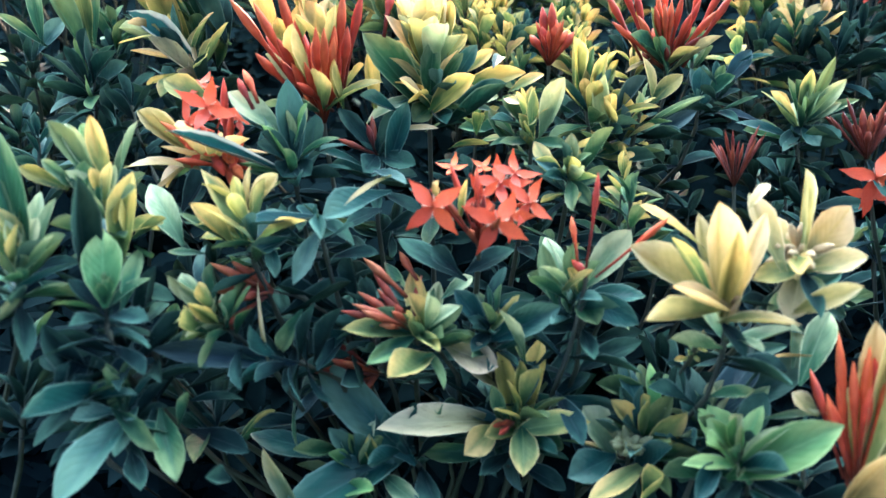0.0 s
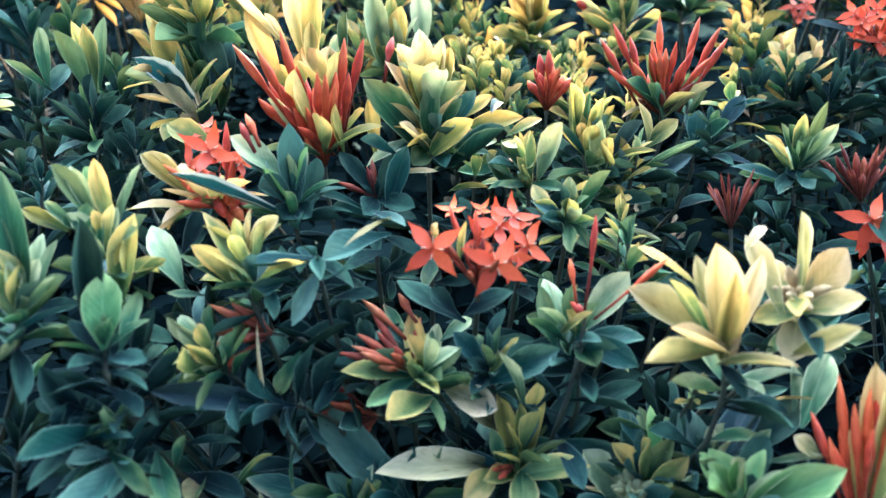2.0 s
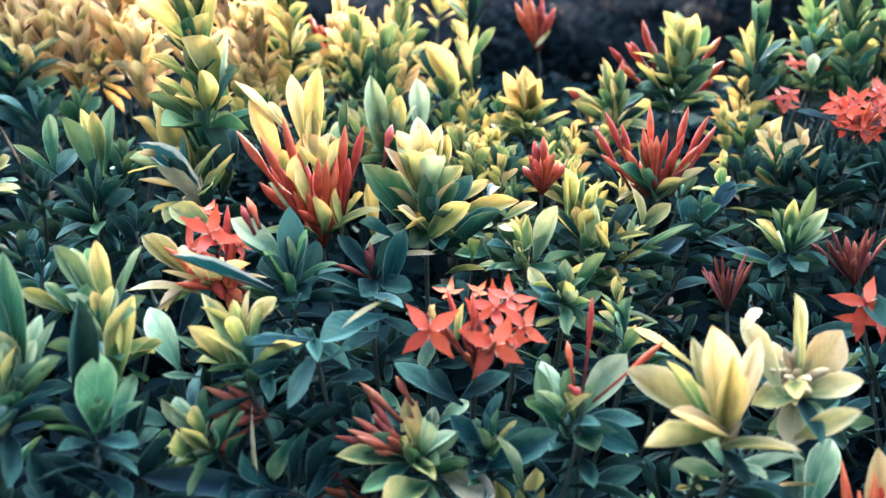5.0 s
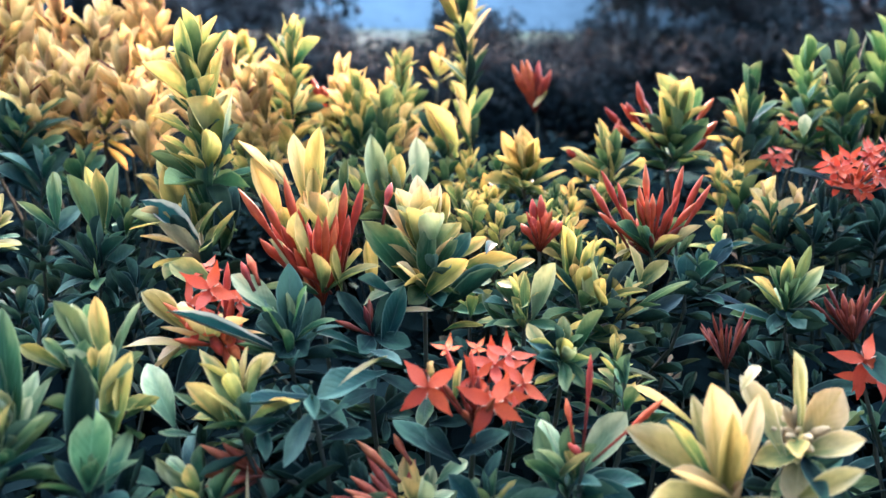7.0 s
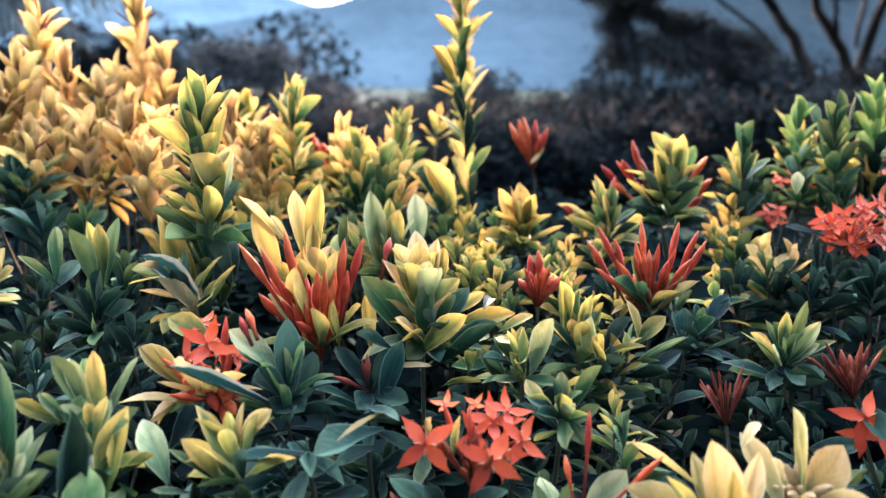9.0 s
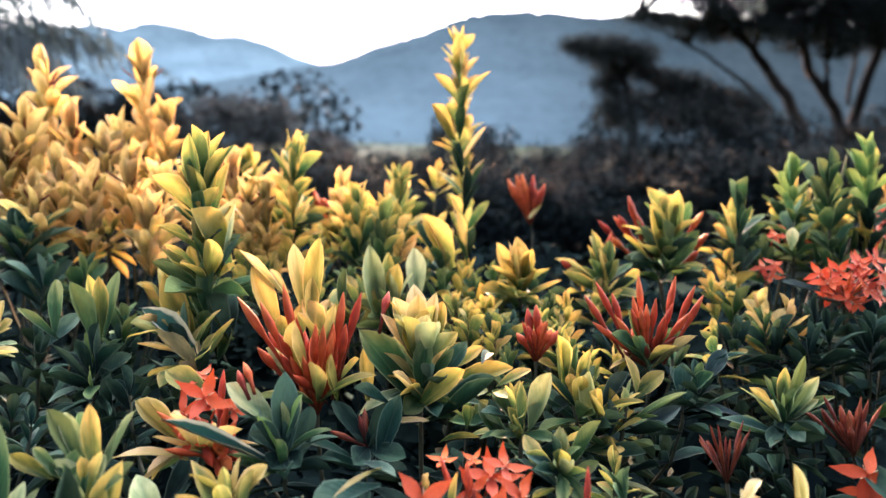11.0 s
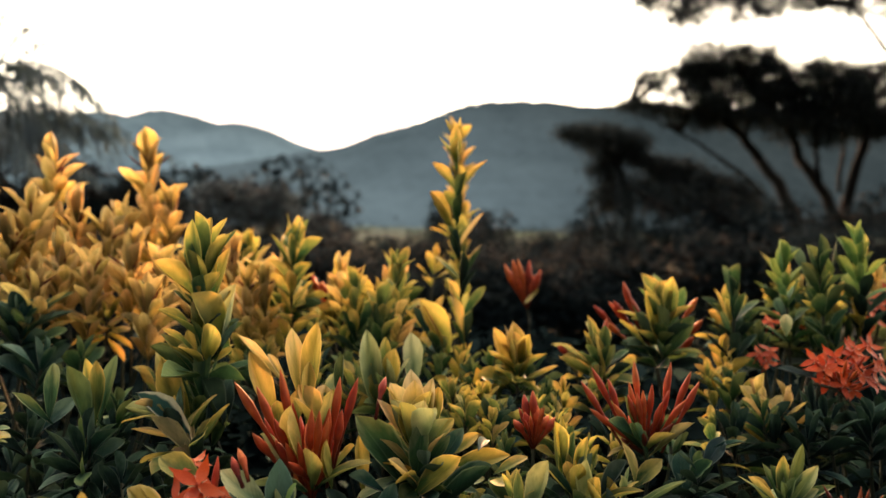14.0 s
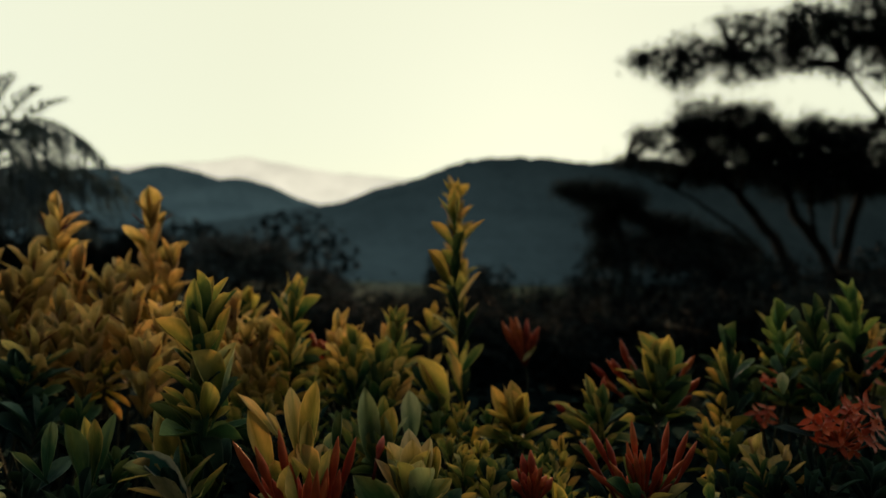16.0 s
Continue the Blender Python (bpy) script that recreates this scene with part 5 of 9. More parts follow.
leaf(s, -3.8, -2.5, -0.4, 0.5, "tl", bx=-1.2, by=-0.7, bz=-0.5)
leaf(s, -5.2, -2, -0.9, 0.5, "tl", bx=-2.3, by=-1.2, bz=-1.1)
leaf(s, 1.2, 1, -0.6, 2.4, "dk", bx=3.7, by=1, bz=0.4)
leaf(s, -1.5, 2.4, 0.6, 1.4, "dk")
leaf(s, 2.4, 1.6, -1.8, 2.1, "dk")
s.own = []
around(s, 4, 1.8, "tl", 34, 8, 0.3)
around(s, 7, 3, "dk", 110, 65, 0.36, 0.45, 1.2, "dk")
s = shoot(-0.048, 0.35, 0.763, -0.46, 0.49, 0.74)
leaf(s, -4.1, 1.2, 2.5, 2, "dk", bx=1.1, by=-0.2, bz=-0.6)
leaf(s, -0.4, 1.8, 4.2, 1.5, "dk", bx=-0.5, by=0.7, bz=1.1)
leaf(s, 1.7, 0.8, 2.4, 1, "tl", bx=2.6, by=0.9, bz=1.1)
leaf(s, -4.9, 0.4, 0.1, 1.8, "dk")
leaf(s, -2.7, -0.3, 0.2, 1.4, "tl")
around(s, 4, 1.9, "dk", 34, 8, 0.3)
around(s, 6, 2.6, "dk", 75, 30, 0.36, 0.3, 0.4, "dk")
around(s, 7, 3.1, "tl", 110, 65, 0.36, 0.45, 1.2, "dk")
s = shoot(-0.099, 0.345, 0.792, -0.94, -0.07, 0.32, kind_name="flower_head")
bud(s, -3.2, 0.3, 1.8, 2.7, "fat", BUD_DUSTY)
bud(s, -1.7, 0.5, 1.5, 2.7, "fat", BUD_DUSTY)
bud(s, -3.9, -0.7, 0.9, 2.7, "fat", BUD_DUSTY)
bud(s, -3.5, -2.2, -1.3, 2.7, "fat", BUD_DUSTY, bx=-1.8, by=-1.6, bz=-1.3)
bud(s, -3, -1.1, -0.1, 2.7, "fat", BUD_DUSTY)
bud(s, -2.1, -0.4, 0.3, 2.7, "fat", BUD_DUSTY)
bud(s, -1.3, 0.5, 1.2, 2.7, "fat", BUD_DUSTY)
buds(s, 7, 3.6, 45, "fat", BUD_DUSTY, 2.6)
s = shoot(-0.018, 0.336, 0.772, -0.75, 0.05, 0.66, kind_name="flower_head")
bud(s, -2.8, 2.4, 3.5, 2.8, "fat", BUD_DUSTY, bx=-0.3, by=1.1, bz=1.4)
bud(s, -3.2, 1.1, 1.8, 2.8, "fat", BUD_DUSTY)
bud(s, -4.2, 0.4, 1.1, 2.8, "fat", BUD_DUSTY)
bud(s, -1.8, -0.7, 1, 2.8, "fat", BUD_DUSTY)
bud(s, -0.9, 3.4, 3, 2.8, "fat", BUD_DUSTY, bx=0.3, by=1.7, bz=2.2)
bud(s, -3.6, 0.9, -0.1, 2.8, "fat", BUD_DUSTY)
bud(s, 0.3, 2.7, 1.9, 2.8, "fat", BUD_DUSTY)
bud(s, -2.3, 2, 1.2, 2.8, "fat", BUD_DUSTY)
buds(s, 7, 3.6, 45, "fat", BUD_DUSTY, 2.6)
s = shoot(-0.015, 0.334, 0.769, 0.06, -0.11, 0.99)
leaf(s, -0.4, 3.1, 2.4, 1.6, "yg", bx=0.4, by=-0.2, bz=-0.6)
leaf(s, -4.4, -1.1, 0.9, 1.5, "yg")
leaf(s, 0.4, -1.6, 2.8, 0.9, "yg", bx=0.1, by=-0.6, bz=0)
leaf(s, -1.9, -4.6, -0.4, 2, "yg", bx=0.9, by=-1.1, bz=-0.7)
leaf(s, -3, -2.2, -0.7, 1.5, "gr")
leaf(s, 1.3, 3.3, 1, 1, "pg", bx=0.8, by=0.2, bz=-0.3)
leaf(s, 3.6, 4, 1.9, 1, "pg", bx=1.4, by=1.5, bz=1.4)
leaf(s, 3.1, 4.2, 0.5, 1.2, "dk")
leaf(s, 1.2, -2.7, 1.4, 1.1, "yg")
leaf(s, 4.8, -1.4, -1.4, 2, "pk", bx=1.6, by=-0.4, bz=-0.5)
leaf(s, -1.4, 3.9, 0.2, 1.4, "dk")
leaf(s, -0.9, 0, 1.6, 0.8, "gr")
around(s, 4, 2.1, "yg", 34, 8, 0.3)
around(s, 7, 3.5, "gr", 110, 65, 0.36, 0.45, 1.2, "dk")
s = shoot(0.029, 0.335, 0.773, -0.10, 0.30, 0.95)
leaf(s, -2.3, 1.4, 1.7, 1.3, "tl", bx=-0.2, by=-0.2, bz=-0.3)
leaf(s, 0.9, 3, 2.5, 1, "dk", bx=-0.6, by=0.6, bz=0.5)
leaf(s, -0.8, 2.4, 1.4, 0.9, "gr")
leaf(s, 1.4, 0.3, 2.2, 0.9, "yg", bx=-0.2, by=-0.3, bz=-0.2)
leaf(s, -0.6, -1.2, 1.6, 0.8, "gr")
leaf(s, 4.1, -0.4, 1.9, 2.1, "tl", bx=-0.4, by=-0.6, bz=-0.6)
leaf(s, 0.5, -1.7, 2.7, 0.5, "pg", bx=1.8, by=-1.8, bz=-1.2)
leaf(s, -1.3, -1.8, -0.7, 1.3, "dk")
leaf(s, -1.6, -0.4, 1, 1, "dk")
around(s, 4, 1.7, "dk", 34, 8, 0.3)
around(s, 7, 2.7, "tl", 110, 65, 0.36, 0.45, 1.2, "dk")
s = shoot(0.078, 0.339, 0.794, -0.14, 0.32, 0.94)
leaf(s, -2.1, 2, 2.3, 1.4, "gr", bx=-1.2, by=-0.3, bz=-0.8)
leaf(s, -1.7, 3.2, 2.4, 1.6, "pg", bx=-0.7, by=0.1, bz=-0.4)
leaf(s, 0.7, -1, 2.3, 0.8, "yg", bx=-1.3, by=-0.1, bz=-0.1)
leaf(s, 3.1, 2.4, 3, 2, "pg", bx=0.1, by=0.2, bz=0)
leaf(s, 4, 0.2, 0.1, 2.1, "tl", bx=-0.1, by=-0.1, bz=-0.5)
leaf(s, 3, -2.2, -0.1, 2, "tl")
leaf(s, 0.9, -2.2, -0.9, 2, "gr")
leaf(s, -1.3, 0.2, 1.6, 0.7, "yg")
leaf(s, -2.5, 3, 0.1, 1.4, "gr", bx=-1.5, by=0.3, bz=-0.5)
around(s, 4, 2.2, "gr", 34, 8, 0.3)
around(s, 7, 3.5, "dk", 110, 65, 0.36, 0.45, 1.2, "dk")
s = shoot(0.08, 0.335, 0.809, 0.17, 0.51, 0.84, kind_name="flower_head")
bud(s, 0.8, 2.9, 5.1, 2.7, "long", BUD, bx=0, by=0.3, bz=0.4)
bud(s, 4.1, 0.1, 3.9, 2.7, "long", BUD, bx=0.5, by=-0.1, bz=0.1)
bud(s, -0.8, 2, 2.8, 2.7, "long", BUD, bx=-0.4, by=0.4, bz=0.4)
bud(s, -0.7, 0.7, 0.8, 1.4, "short", BUD)
bud(s, -0.4, 0.6, 0.7, 1.4, "short", BUD)
# the cream-leaved shoots
s = shoot(0.15, 0.307, 0.802, -0.04, 0.38, 0.92)
leaf(s, -0.7, 3.8, 5.1, 2.1, "cr", bx=-0.1, by=0.2, bz=0.1)
leaf(s, -0.2, 1.2, 5.4, 1.4, "ye", bx=-0.3, by=-0.1, bz=0.2)
leaf(s, 2.2, 3.4, 4.6, 1.4, "cr", bx=0.1, by=0.3, bz=0.1)
leaf(s, -5, 2.7, 2.9, 1.7, "cr", bx=-0.7, by=0.6, bz=0.4)
leaf(s, -3.8, 1.8, 3.9, 1.2, "yg", bx=-0.5, by=0.4, bz=0.7)
leaf(s, -4, -0.8, 2, 1.6, "or", bx=0.5, by=-0.3, bz=0.6)
leaf(s, -5.3, -1.8, 0.2, 1.4, "cr", bx=-0.2, by=0, bz=0.6)
leaf(s, 1.9, -3.1, 2.6, 1.1, "cr", bx=-0.5, by=-0.3, bz=0)
leaf(s, 0.3, -2.7, 0.3, 1.1, "dk", bx=-0.3, by=-0.2, bz=0)
leaf(s, 2.9, 5.1, 6, 0.7, "cr", bx=1.3, by=3.2, bz=4.9)
leaf(s, 2.1, 5.7, 4.2, 1.7, "cr", bx=3, by=0.8, bz=2.2)
leaf(s, -3.8, 5.5, 4.1, 0.4, "cr", bx=-0.3, by=2.2, bz=2.5)
leaf(s, -1, 4.4, 3.9, 1, "cr", bx=-0.6, by=1.5, bz=1.3)
leaf(s, -1.7, 2.5, 2.4, 1, "or", bx=-0.2, by=0.7, bz=0.7)
leaf(s, 0.8, 1.1, 3.9, 1, "ye")
s.own = []
around(s, 4, 2.7, "cr", 34, 8, 0.3)
around(s, 7, 4.4, "pg", 110, 65, 0.36, 0.45, 1.2, "dk")
s = shoot(0.191, 0.322, 0.824, -0.40, -0.55, 0.73)
leaf(s, 2.6, 1.6, 3, 2.5, "cr")
leaf(s, 2.8, -0.9, 1.3, 1.6, "cr")
leaf(s, 1.8, -3.1, 1.1, 1.4, "cr", bx=-0.6, by=-1.4, bz=-1.9)
leaf(s, -2.7, -0.9, 0.4, 1.6, "ye", bx=-0.1, by=-0.2, bz=0.2)
leaf(s, -1.4, -2.7, 0.8, 1.2, "ye", bx=-0.4, by=0.2, bz=0.8)
leaf(s, 0.4, 4.3, 3.2, 0.3, "cr")
leaf(s, -0.1, -3.3, -0.8, 1.3, "dk")
leaf(s, -0.9, -2.1, -1.7, 2, "pk")
leaf(s, -0.7, 3.8, 1.3, 1.2, "cr", bx=-0.3, by=0.6, bz=0.1)
s.own = []
around(s, 4, 2, "cr", 34, 8, 0.3)
around(s, 7, 3.2, "pg", 110, 65, 0.36, 0.45, 1.2, "dk")
s = shoot(-0.094, 0.418, 0.84, -0.07, 0.39, 0.92)
leaf(s, -0.2, 2, 4.7, 2.5, "dk", bx=0.1, by=-0.3, bz=-0.7)
leaf(s, -4.3, 2.6, 3.3, 2, "pg", bx=-0.5, by=0.9, bz=1.3)
leaf(s, -2.2, -0.6, 2.3, 1.5, "lg", bx=0.2, by=-0.3, bz=-0.4)
leaf(s, -6.8, -3, 3, 1.0, "we", k=0, bx=0, by=-0.6, bz=-0.7)
leaf(s, -1.9, 1.8, 2.4, 1.3, "tl")
leaf(s, 1.1, 3.3, 1.7, 1.9, "dk", bx=0.7, by=-0.1, bz=-1.2)
leaf(s, -0.5, -1.5, -0.4, 2.2, "dk")
leaf(s, 1.4, -1.2, -0.6, 1.8, "dk")
leaf(s, -3.9, 2.3, 2.2, 1.5, "tl", bx=-0.6, by=0.7, bz=0.9)
bud(s, -2.9, 2.6, 5.1, 2.8, "fat", BUD, bx=-2, by=1.1, bz=3.4)
bud(s, -3.4, 2.2, 4.5, 2.8, "fat", BUD, bx=-2.3, by=0.9, bz=3.1)
around(s, 4, 2.3, "dk", 34, 8, 0.3)
around(s, 7, 3.7, "tl", 110, 65, 0.36, 0.45, 1.2, "dk")
s = shoot(-0.044, 0.444, 0.831, 0.08, 0.14, 0.99)
leaf(s, 2.2, 1.6, 3.2, 1.8, "tl", bx=0.6, by=-0.4, bz=-1.1)
leaf(s, 0.8, 3, 1.6, 1.6, "dk", bx=0, by=-0.2, bz=-1.1)
leaf(s, -4.5, -1, 1.7, 1.1, "tl", bx=-1, by=-0.5, bz=-0.5)
leaf(s, -1.4, 0.3, 3.6, 1.1, "tl", bx=1.4, by=1.2, bz=2.6)
leaf(s, 4.2, 0, 1.8, 0.5, "pk", bx=1.4, by=0.7, bz=1.6)
leaf(s, -2.7, 2.7, 1.7, 1.7, "dk")
leaf(s, 2.7, -1.1, -0.3, 1.9, "dk")
leaf(s, -0.7, -2.4, -0.1, 1.9, "dk")
bud(s, -2.5, 0.2, 1.2, 2.4, "fat", BUD_DARK)
bud(s, -0.5, 2, 2, 2.4, "fat", BUD_DARK)
bud(s, -0.7, 0.8, 1.9, 2.4, "fat", BUD_DARK)
s.own = []
around(s, 4, 2.1, "dk", 34, 8, 0.3)
around(s, 7, 3.4, "tl", 110, 65, 0.36, 0.45, 1.2, "dk")
s = shoot(-0.14, 0.426, 0.832, -0.21, 0.35, 0.91, kind_name="flower_head")
flower(s, -0.6, 0.4, 3.9, 1.8, 0.1, -0.7, 0.6, "red", 0.4)
flower(s, -2, 0.6, 2.7, 1.6, -0.4, -0.6, 0.5, "red", 0.9)
flower(s, -0.4, 2.2, 2.6, 1.4, 0.4, -0.5, 0.7, "red", 0)
flower(s, -1.8, 3.5, 4.1, 1.3, 0, -0.3, 1, "red", 0.3)
bud(s, -3.6, 0.2, 3.1, 3.5, "long", BUD)
bud(s, 0.2, 2.3, 5.1, 3.5, "long", BUD)
bud(s, 0.3, 1.8, 3.6, 3.5, "long", BUD)
bud(s, -0.7, 0.5, 1.4, 3.5, "long", BUD)
bud(s, 1.3, -1, -0.5, 3.9, "fat", BUD, bx=0, by=0.3, bz=0.7)
bud(s, 1, -1.5, -1.3, 3.9, "fat", BUD, bx=-0.5, by=0.3, bz=0.9)
bud(s, 1.4, 0.2, -0.5, 3.9, "fat", BUD, bx=0.4, by=0.4, bz=0.6)
bud(s, 0.1, -1.2, -0.2, 3.9, "fat", BUD, bx=-1, by=0.4, bz=1.5)
bud(s, 0.6, -0.8, 0.4, 3.9, "fat", BUD, bx=-0.3, by=0.7, bz=1.7)
leaf(s, -5.5, 1.5, 2.6, 1.6, "cr", bx=-1.8, by=0.1, bz=0.7)
leaf(s, -6.2, -0.6, 1.3, 1.3, "cr", bx=-1.6, by=-0.4, bz=0)
leaf(s, -4.4, 3.9, 4.8, 1.9, "yg", bx=-0.5, by=1.7, bz=2.7)
leaf(s, -4.3, 0, -1.5, 1.7, "or", bx=-1.7, by=0.3, bz=1.2)
leaf(s, -4, -0.2, -2, 2, "pk", bx=-1.8, by=0.2, bz=0.9)
leaf(s, -4.8, 0.9, 3.2, 1.2, "cr", bx=-2.3, by=0.2, bz=1.6)
flower(s, 0.8, 0.2, 0.9, 1.3, 0.3, -0.6, 0.5, "red", 0.6)
flower(s, -1.4, -0.3, 1.4, 1.3, -0.2, -0.8, 0.4, "red", 0.2)
flower(s, 0.9, 1.4, 2.6, 1.2, 0.5, -0.4, 0.7, "red", 0.5)
buds(s, 10, 3.4, 60, "fat", BUD, 2.6)
ring(s, Vector((-0.8, 0, 0.4)), 8, 3.8, 74, ("cr", "or", "cr", "ye"), 0.36)
# the main flower head
s = shoot(0.021, 0.357, 0.815, 0.02, -0.06, 1.00, kind_name="flower_head")
flower(s, 0.9, -1, 2.3, 1.9, 0.05, -0.85, 0.5, "red", 0.55)
flower(s, 1.7, 0, 2.1, 1.5, 0.4, -0.8, 0.3, "red", 0.2)
flower(s, 0.2, 1.5, 2.5, 1.3, -0.2, -0.7, 0.6, "red", 0.8)
flower(s, 1.3, 2.7, 2.7, 1.7, 0.1, -0.55, 0.85, "red", 0.1)
flower(s, 2.8, 1.1, 2.3, 1.7, 0.5, -0.65, 0.5, "red", 0.9)
flower(s, 2.1, 2.9, 3.3, 1.4, 0.3, -0.5, 0.8, "red", 0.4)
flower(s, -2.6, -0.5, 3, 1.9, -0.2, -0.8, 0.5, "red", 0.75)
flower(s, -1.5, 3.2, 3.5, 0.9, -0.1, -0.3, 0.9, "orange", 0)
flower(s, 0.3, 4.1, 3.1, 0.8, -0.2, -0.4, 0.9, "orange", 0.3)
bud(s, -1.8, 2.4, 4.1, 2.5, "long", BUD)
bud(s, -0.3, 2.3, 4, 2.5, "long", BUD)
bud(s, -2.8, 1.8, 2.9, 2.5, "long", BUD)
buds(s, 12, 3.3, 42, "long", BUD_DARK, 2.6)
leaf(s, -0.7, 1.1, 3.9, 0.7, "yg", bx=-1.1, by=0.7, bz=1.4)
leaf(s, -3.2, 0, 3.9, 0.4, "cr", bx=-2.5, by=1.3, bz=2.6)
leaf(s, -4.9, 2, -0.5, 1.8, "dk", bx=-0.7, by=-0.8, bz=-1.8)
leaf(s, 2.1, 0.6, -0.6, 2.1, "dk", bx=-0.8, by=-0.7, bz=-1.4)
leaf(s, -2.8, 0.9, -0.6, 1.3, "dk", bx=-1.2, by=-0.7, bz=-1.4)
# the bright heads in the middle of the hedge
s = shoot(-0.01, 0.493, 0.846, -0.02, 0.14, 0.99)
leaf(s, -0.5, 3.7, 8.2, 2.1, "cr", bx=-0.1, by=1.1, bz=2.3)
leaf(s, -1.9, 2.3, 7.2, 1.8, "cr", bx=-0.4, by=1.1, bz=2.9)
leaf(s, 0.9, 3.5, 7.3, 1.6, "cr", bx=0.5, by=1.3, bz=2.9)
leaf(s, -2.9, 1, 6.2, 1.7, "or", bx=-0.5, by=1, bz=3)
leaf(s, 1.6, 4.1, 5.8, 1.3, "ye", bx=0.9, by=1.4, bz=2.8)
leaf(s, -1.2, 0.9, 5.8, 1.6, "ye", bx=-0.2, by=0.7, bz=2.2)
leaf(s, 0.5, 0.8, 5.4, 1.5, "yg", bx=0.2, by=0.6, bz=1.8)
leaf(s, 0.1, -1.3, 5.1, 1.8, "gr", bx=0.1, by=-0.3, bz=0.5)
leaf(s, -2.2, -3.3, 2.9, 1.4, "or", bx=0.3, by=-0.6, bz=0.1)
leaf(s, 2.8, -3, 3.5, 1.6, "ye", bx=-0.5, by=-0.9, bz=-0.8)
leaf(s, 6, -1, 3.6, 1.9, "ye", bx=2.1, by=0, bz=0.8)
leaf(s, 6.2, -2.1, 0.9, 2.4, "tl", bx=0.6, by=-0.8, bz=-1.4)
leaf(s, -4.2, 0.6, 5.3, 3, "gr", bx=-0.3, by=-0.3, bz=-0.5)
leaf(s, -3.6, 2.1, 3.2, 2.1, "pg", bx=-0.2, by=0.2, bz=0.1)
leaf(s, 3.3, 1.4, 4, 1.4, "tl", bx=1.4, by=0.4, bz=1)
leaf(s, 4.6, 2.1, 3.2, 1.2, "yg", bx=2.3, by=0.9, bz=2)
leaf(s, 2, 0.4, 3.8, 1.4, "gr", bx=0.8, by=0.3, bz=1.2)
leaf(s, -1.8, -0.7, 4.1, 1.4, "yg", bx=-0.2, by=0, bz=0.8)
leaf(s, 4.8, -0.7, 1.2, 1.1, "ye", bx=3.2, by=-0.2, bz=-0.1)
leaf(s, 3.8, -2.7, -1.1, 0.6, "ye", bx=1.4, by=-1.5, bz=-2.7)
leaf(s, -1.1, -2.3, -0.3, 2, "gr", bx=0.4, by=-0.2, bz=0.3)
leaf(s, 1.2, -3.5, -0.6, 1.6, "tl", bx=0.2, by=-0.4, bz=0.1)
leaf(s, -2.1, -0.1, 0, 1.7, "dk", bx=0.2, by=-0.2, bz=-0.5)
ring(s, Vector((0, 1.0, 2.6)), 6, 4.6, 22, ("ye", "cr", "yg"), 0.4)
ring(s, Vector((0, 0.7, 1.8)), 7, 4.4, 48, ("yg", "pg", "gr"), 0.4)
ring(s, Vector((0, 0.2, 0.6)), 7, 4.8, 80, ("ye", "gr", "tl", "pg"), 0.38)
s = shoot(-0.082, 0.472, 0.842, -0.08, 0.34, 0.94, kind_name="flower_head")
bud(s, -5.6, 1.6, 8.1, 4.6, "long", BUD, bx=-1.3, by=0.5, bz=1.7)
bud(s, -4.1, 0.8, 7.8, 4.6, "long", BUD, bx=-1.1, by=0.5, bz=1.7)
bud(s, -2.9, 2.4, 8.7, 4.6, "long", BUD, bx=-0.6, by=0.5, bz=1.3)
bud(s, -2.2, -0.3, 6.1, 4.6, "long", BUD, bx=-0.8, by=0.4, bz=1.3)
bud(s, -4.1, -0.1, 4.9, 4.6, "long", BUD, bx=-1.3, by=0.3, bz=1.4)
bud(s, -1, -1.9, 3.8, 4.6, "long", BUD, bx=0.6, by=0.4, bz=0.7)
bud(s, 1.6, 3, 8.1, 4.6, "long", BUD, bx=0.8, by=0.7, bz=1.2)
bud(s, 2.6, 3.1, 8.1, 4.6, "long", BUD, bx=1.2, by=0.7, bz=1.2)
bud(s, 2.3, 0.5, 6.4, 4.6, "long", BUD, bx=1, by=0.5, bz=0.9)
bud(s, 0.8, 1.4, 6.3, 4.6, "long", BUD, bx=0.6, by=0.6, bz=1.2)
bud(s, 4.5, 5.2, 7.5, 4.6, "long", BUD, bx=4.2, by=2.5, bz=5.2)
bud(s, -0.7, 2.1, 2.8, 4.6, "long", BUD)
bud(s, 0.9, 2.7, 3.8, 4.6, "long", BUD)
bud(s, -2, 1.2, 3.9, 4.6, "long", BUD)
bud(s, -4, 2.2, 5.2, 4.6, "long", BUD)
buds(s, 13, 6.4, 30, "long", BUD, 4.3)
buds(s, 14, 4.6, 40, "fat", BUD, 3.2)
ring(s, Vector((0, 0, 0.6)), 6, 5.2, 62, ("gr", "yg", "pg"), 0.4)
ring(s, Vector((0.5, 1.2, 4.2)), 5, 4.2, 34, ("ye", "yg", "cr"), 0.38)
leaf(s, -5.3, 3.1, 9.8, 1.9, "ye", k=0, bx=-2.7, by=1.5, bz=4.6)
leaf(s, -6.3, 4, 10.3, 1, "cr", bx=-2.6, by=2.6, bz=7.9)
leaf(s, -4, 4.4, 9.3, 0.7, "cr", bx=-2.2, by=2.6, bz=7.6)
leaf(s, -2.5, 6.1, 11.2, 1.6, "ye", k=5, bx=-1.1, by=2.6, bz=6)
leaf(s, -0.4, 6.5, 11.2, 1.9, "ye", k=0, bx=-0.8, by=2.5, bz=5.5)
leaf(s, -0.2, 0.4, 7.2, 1.8, "ye", bx=-0.7, by=0.5, bz=2)
leaf(s, -2.7, 1.9, 6.7, 1.3, "ye", bx=-2.5, by=1.4, bz=4.9)
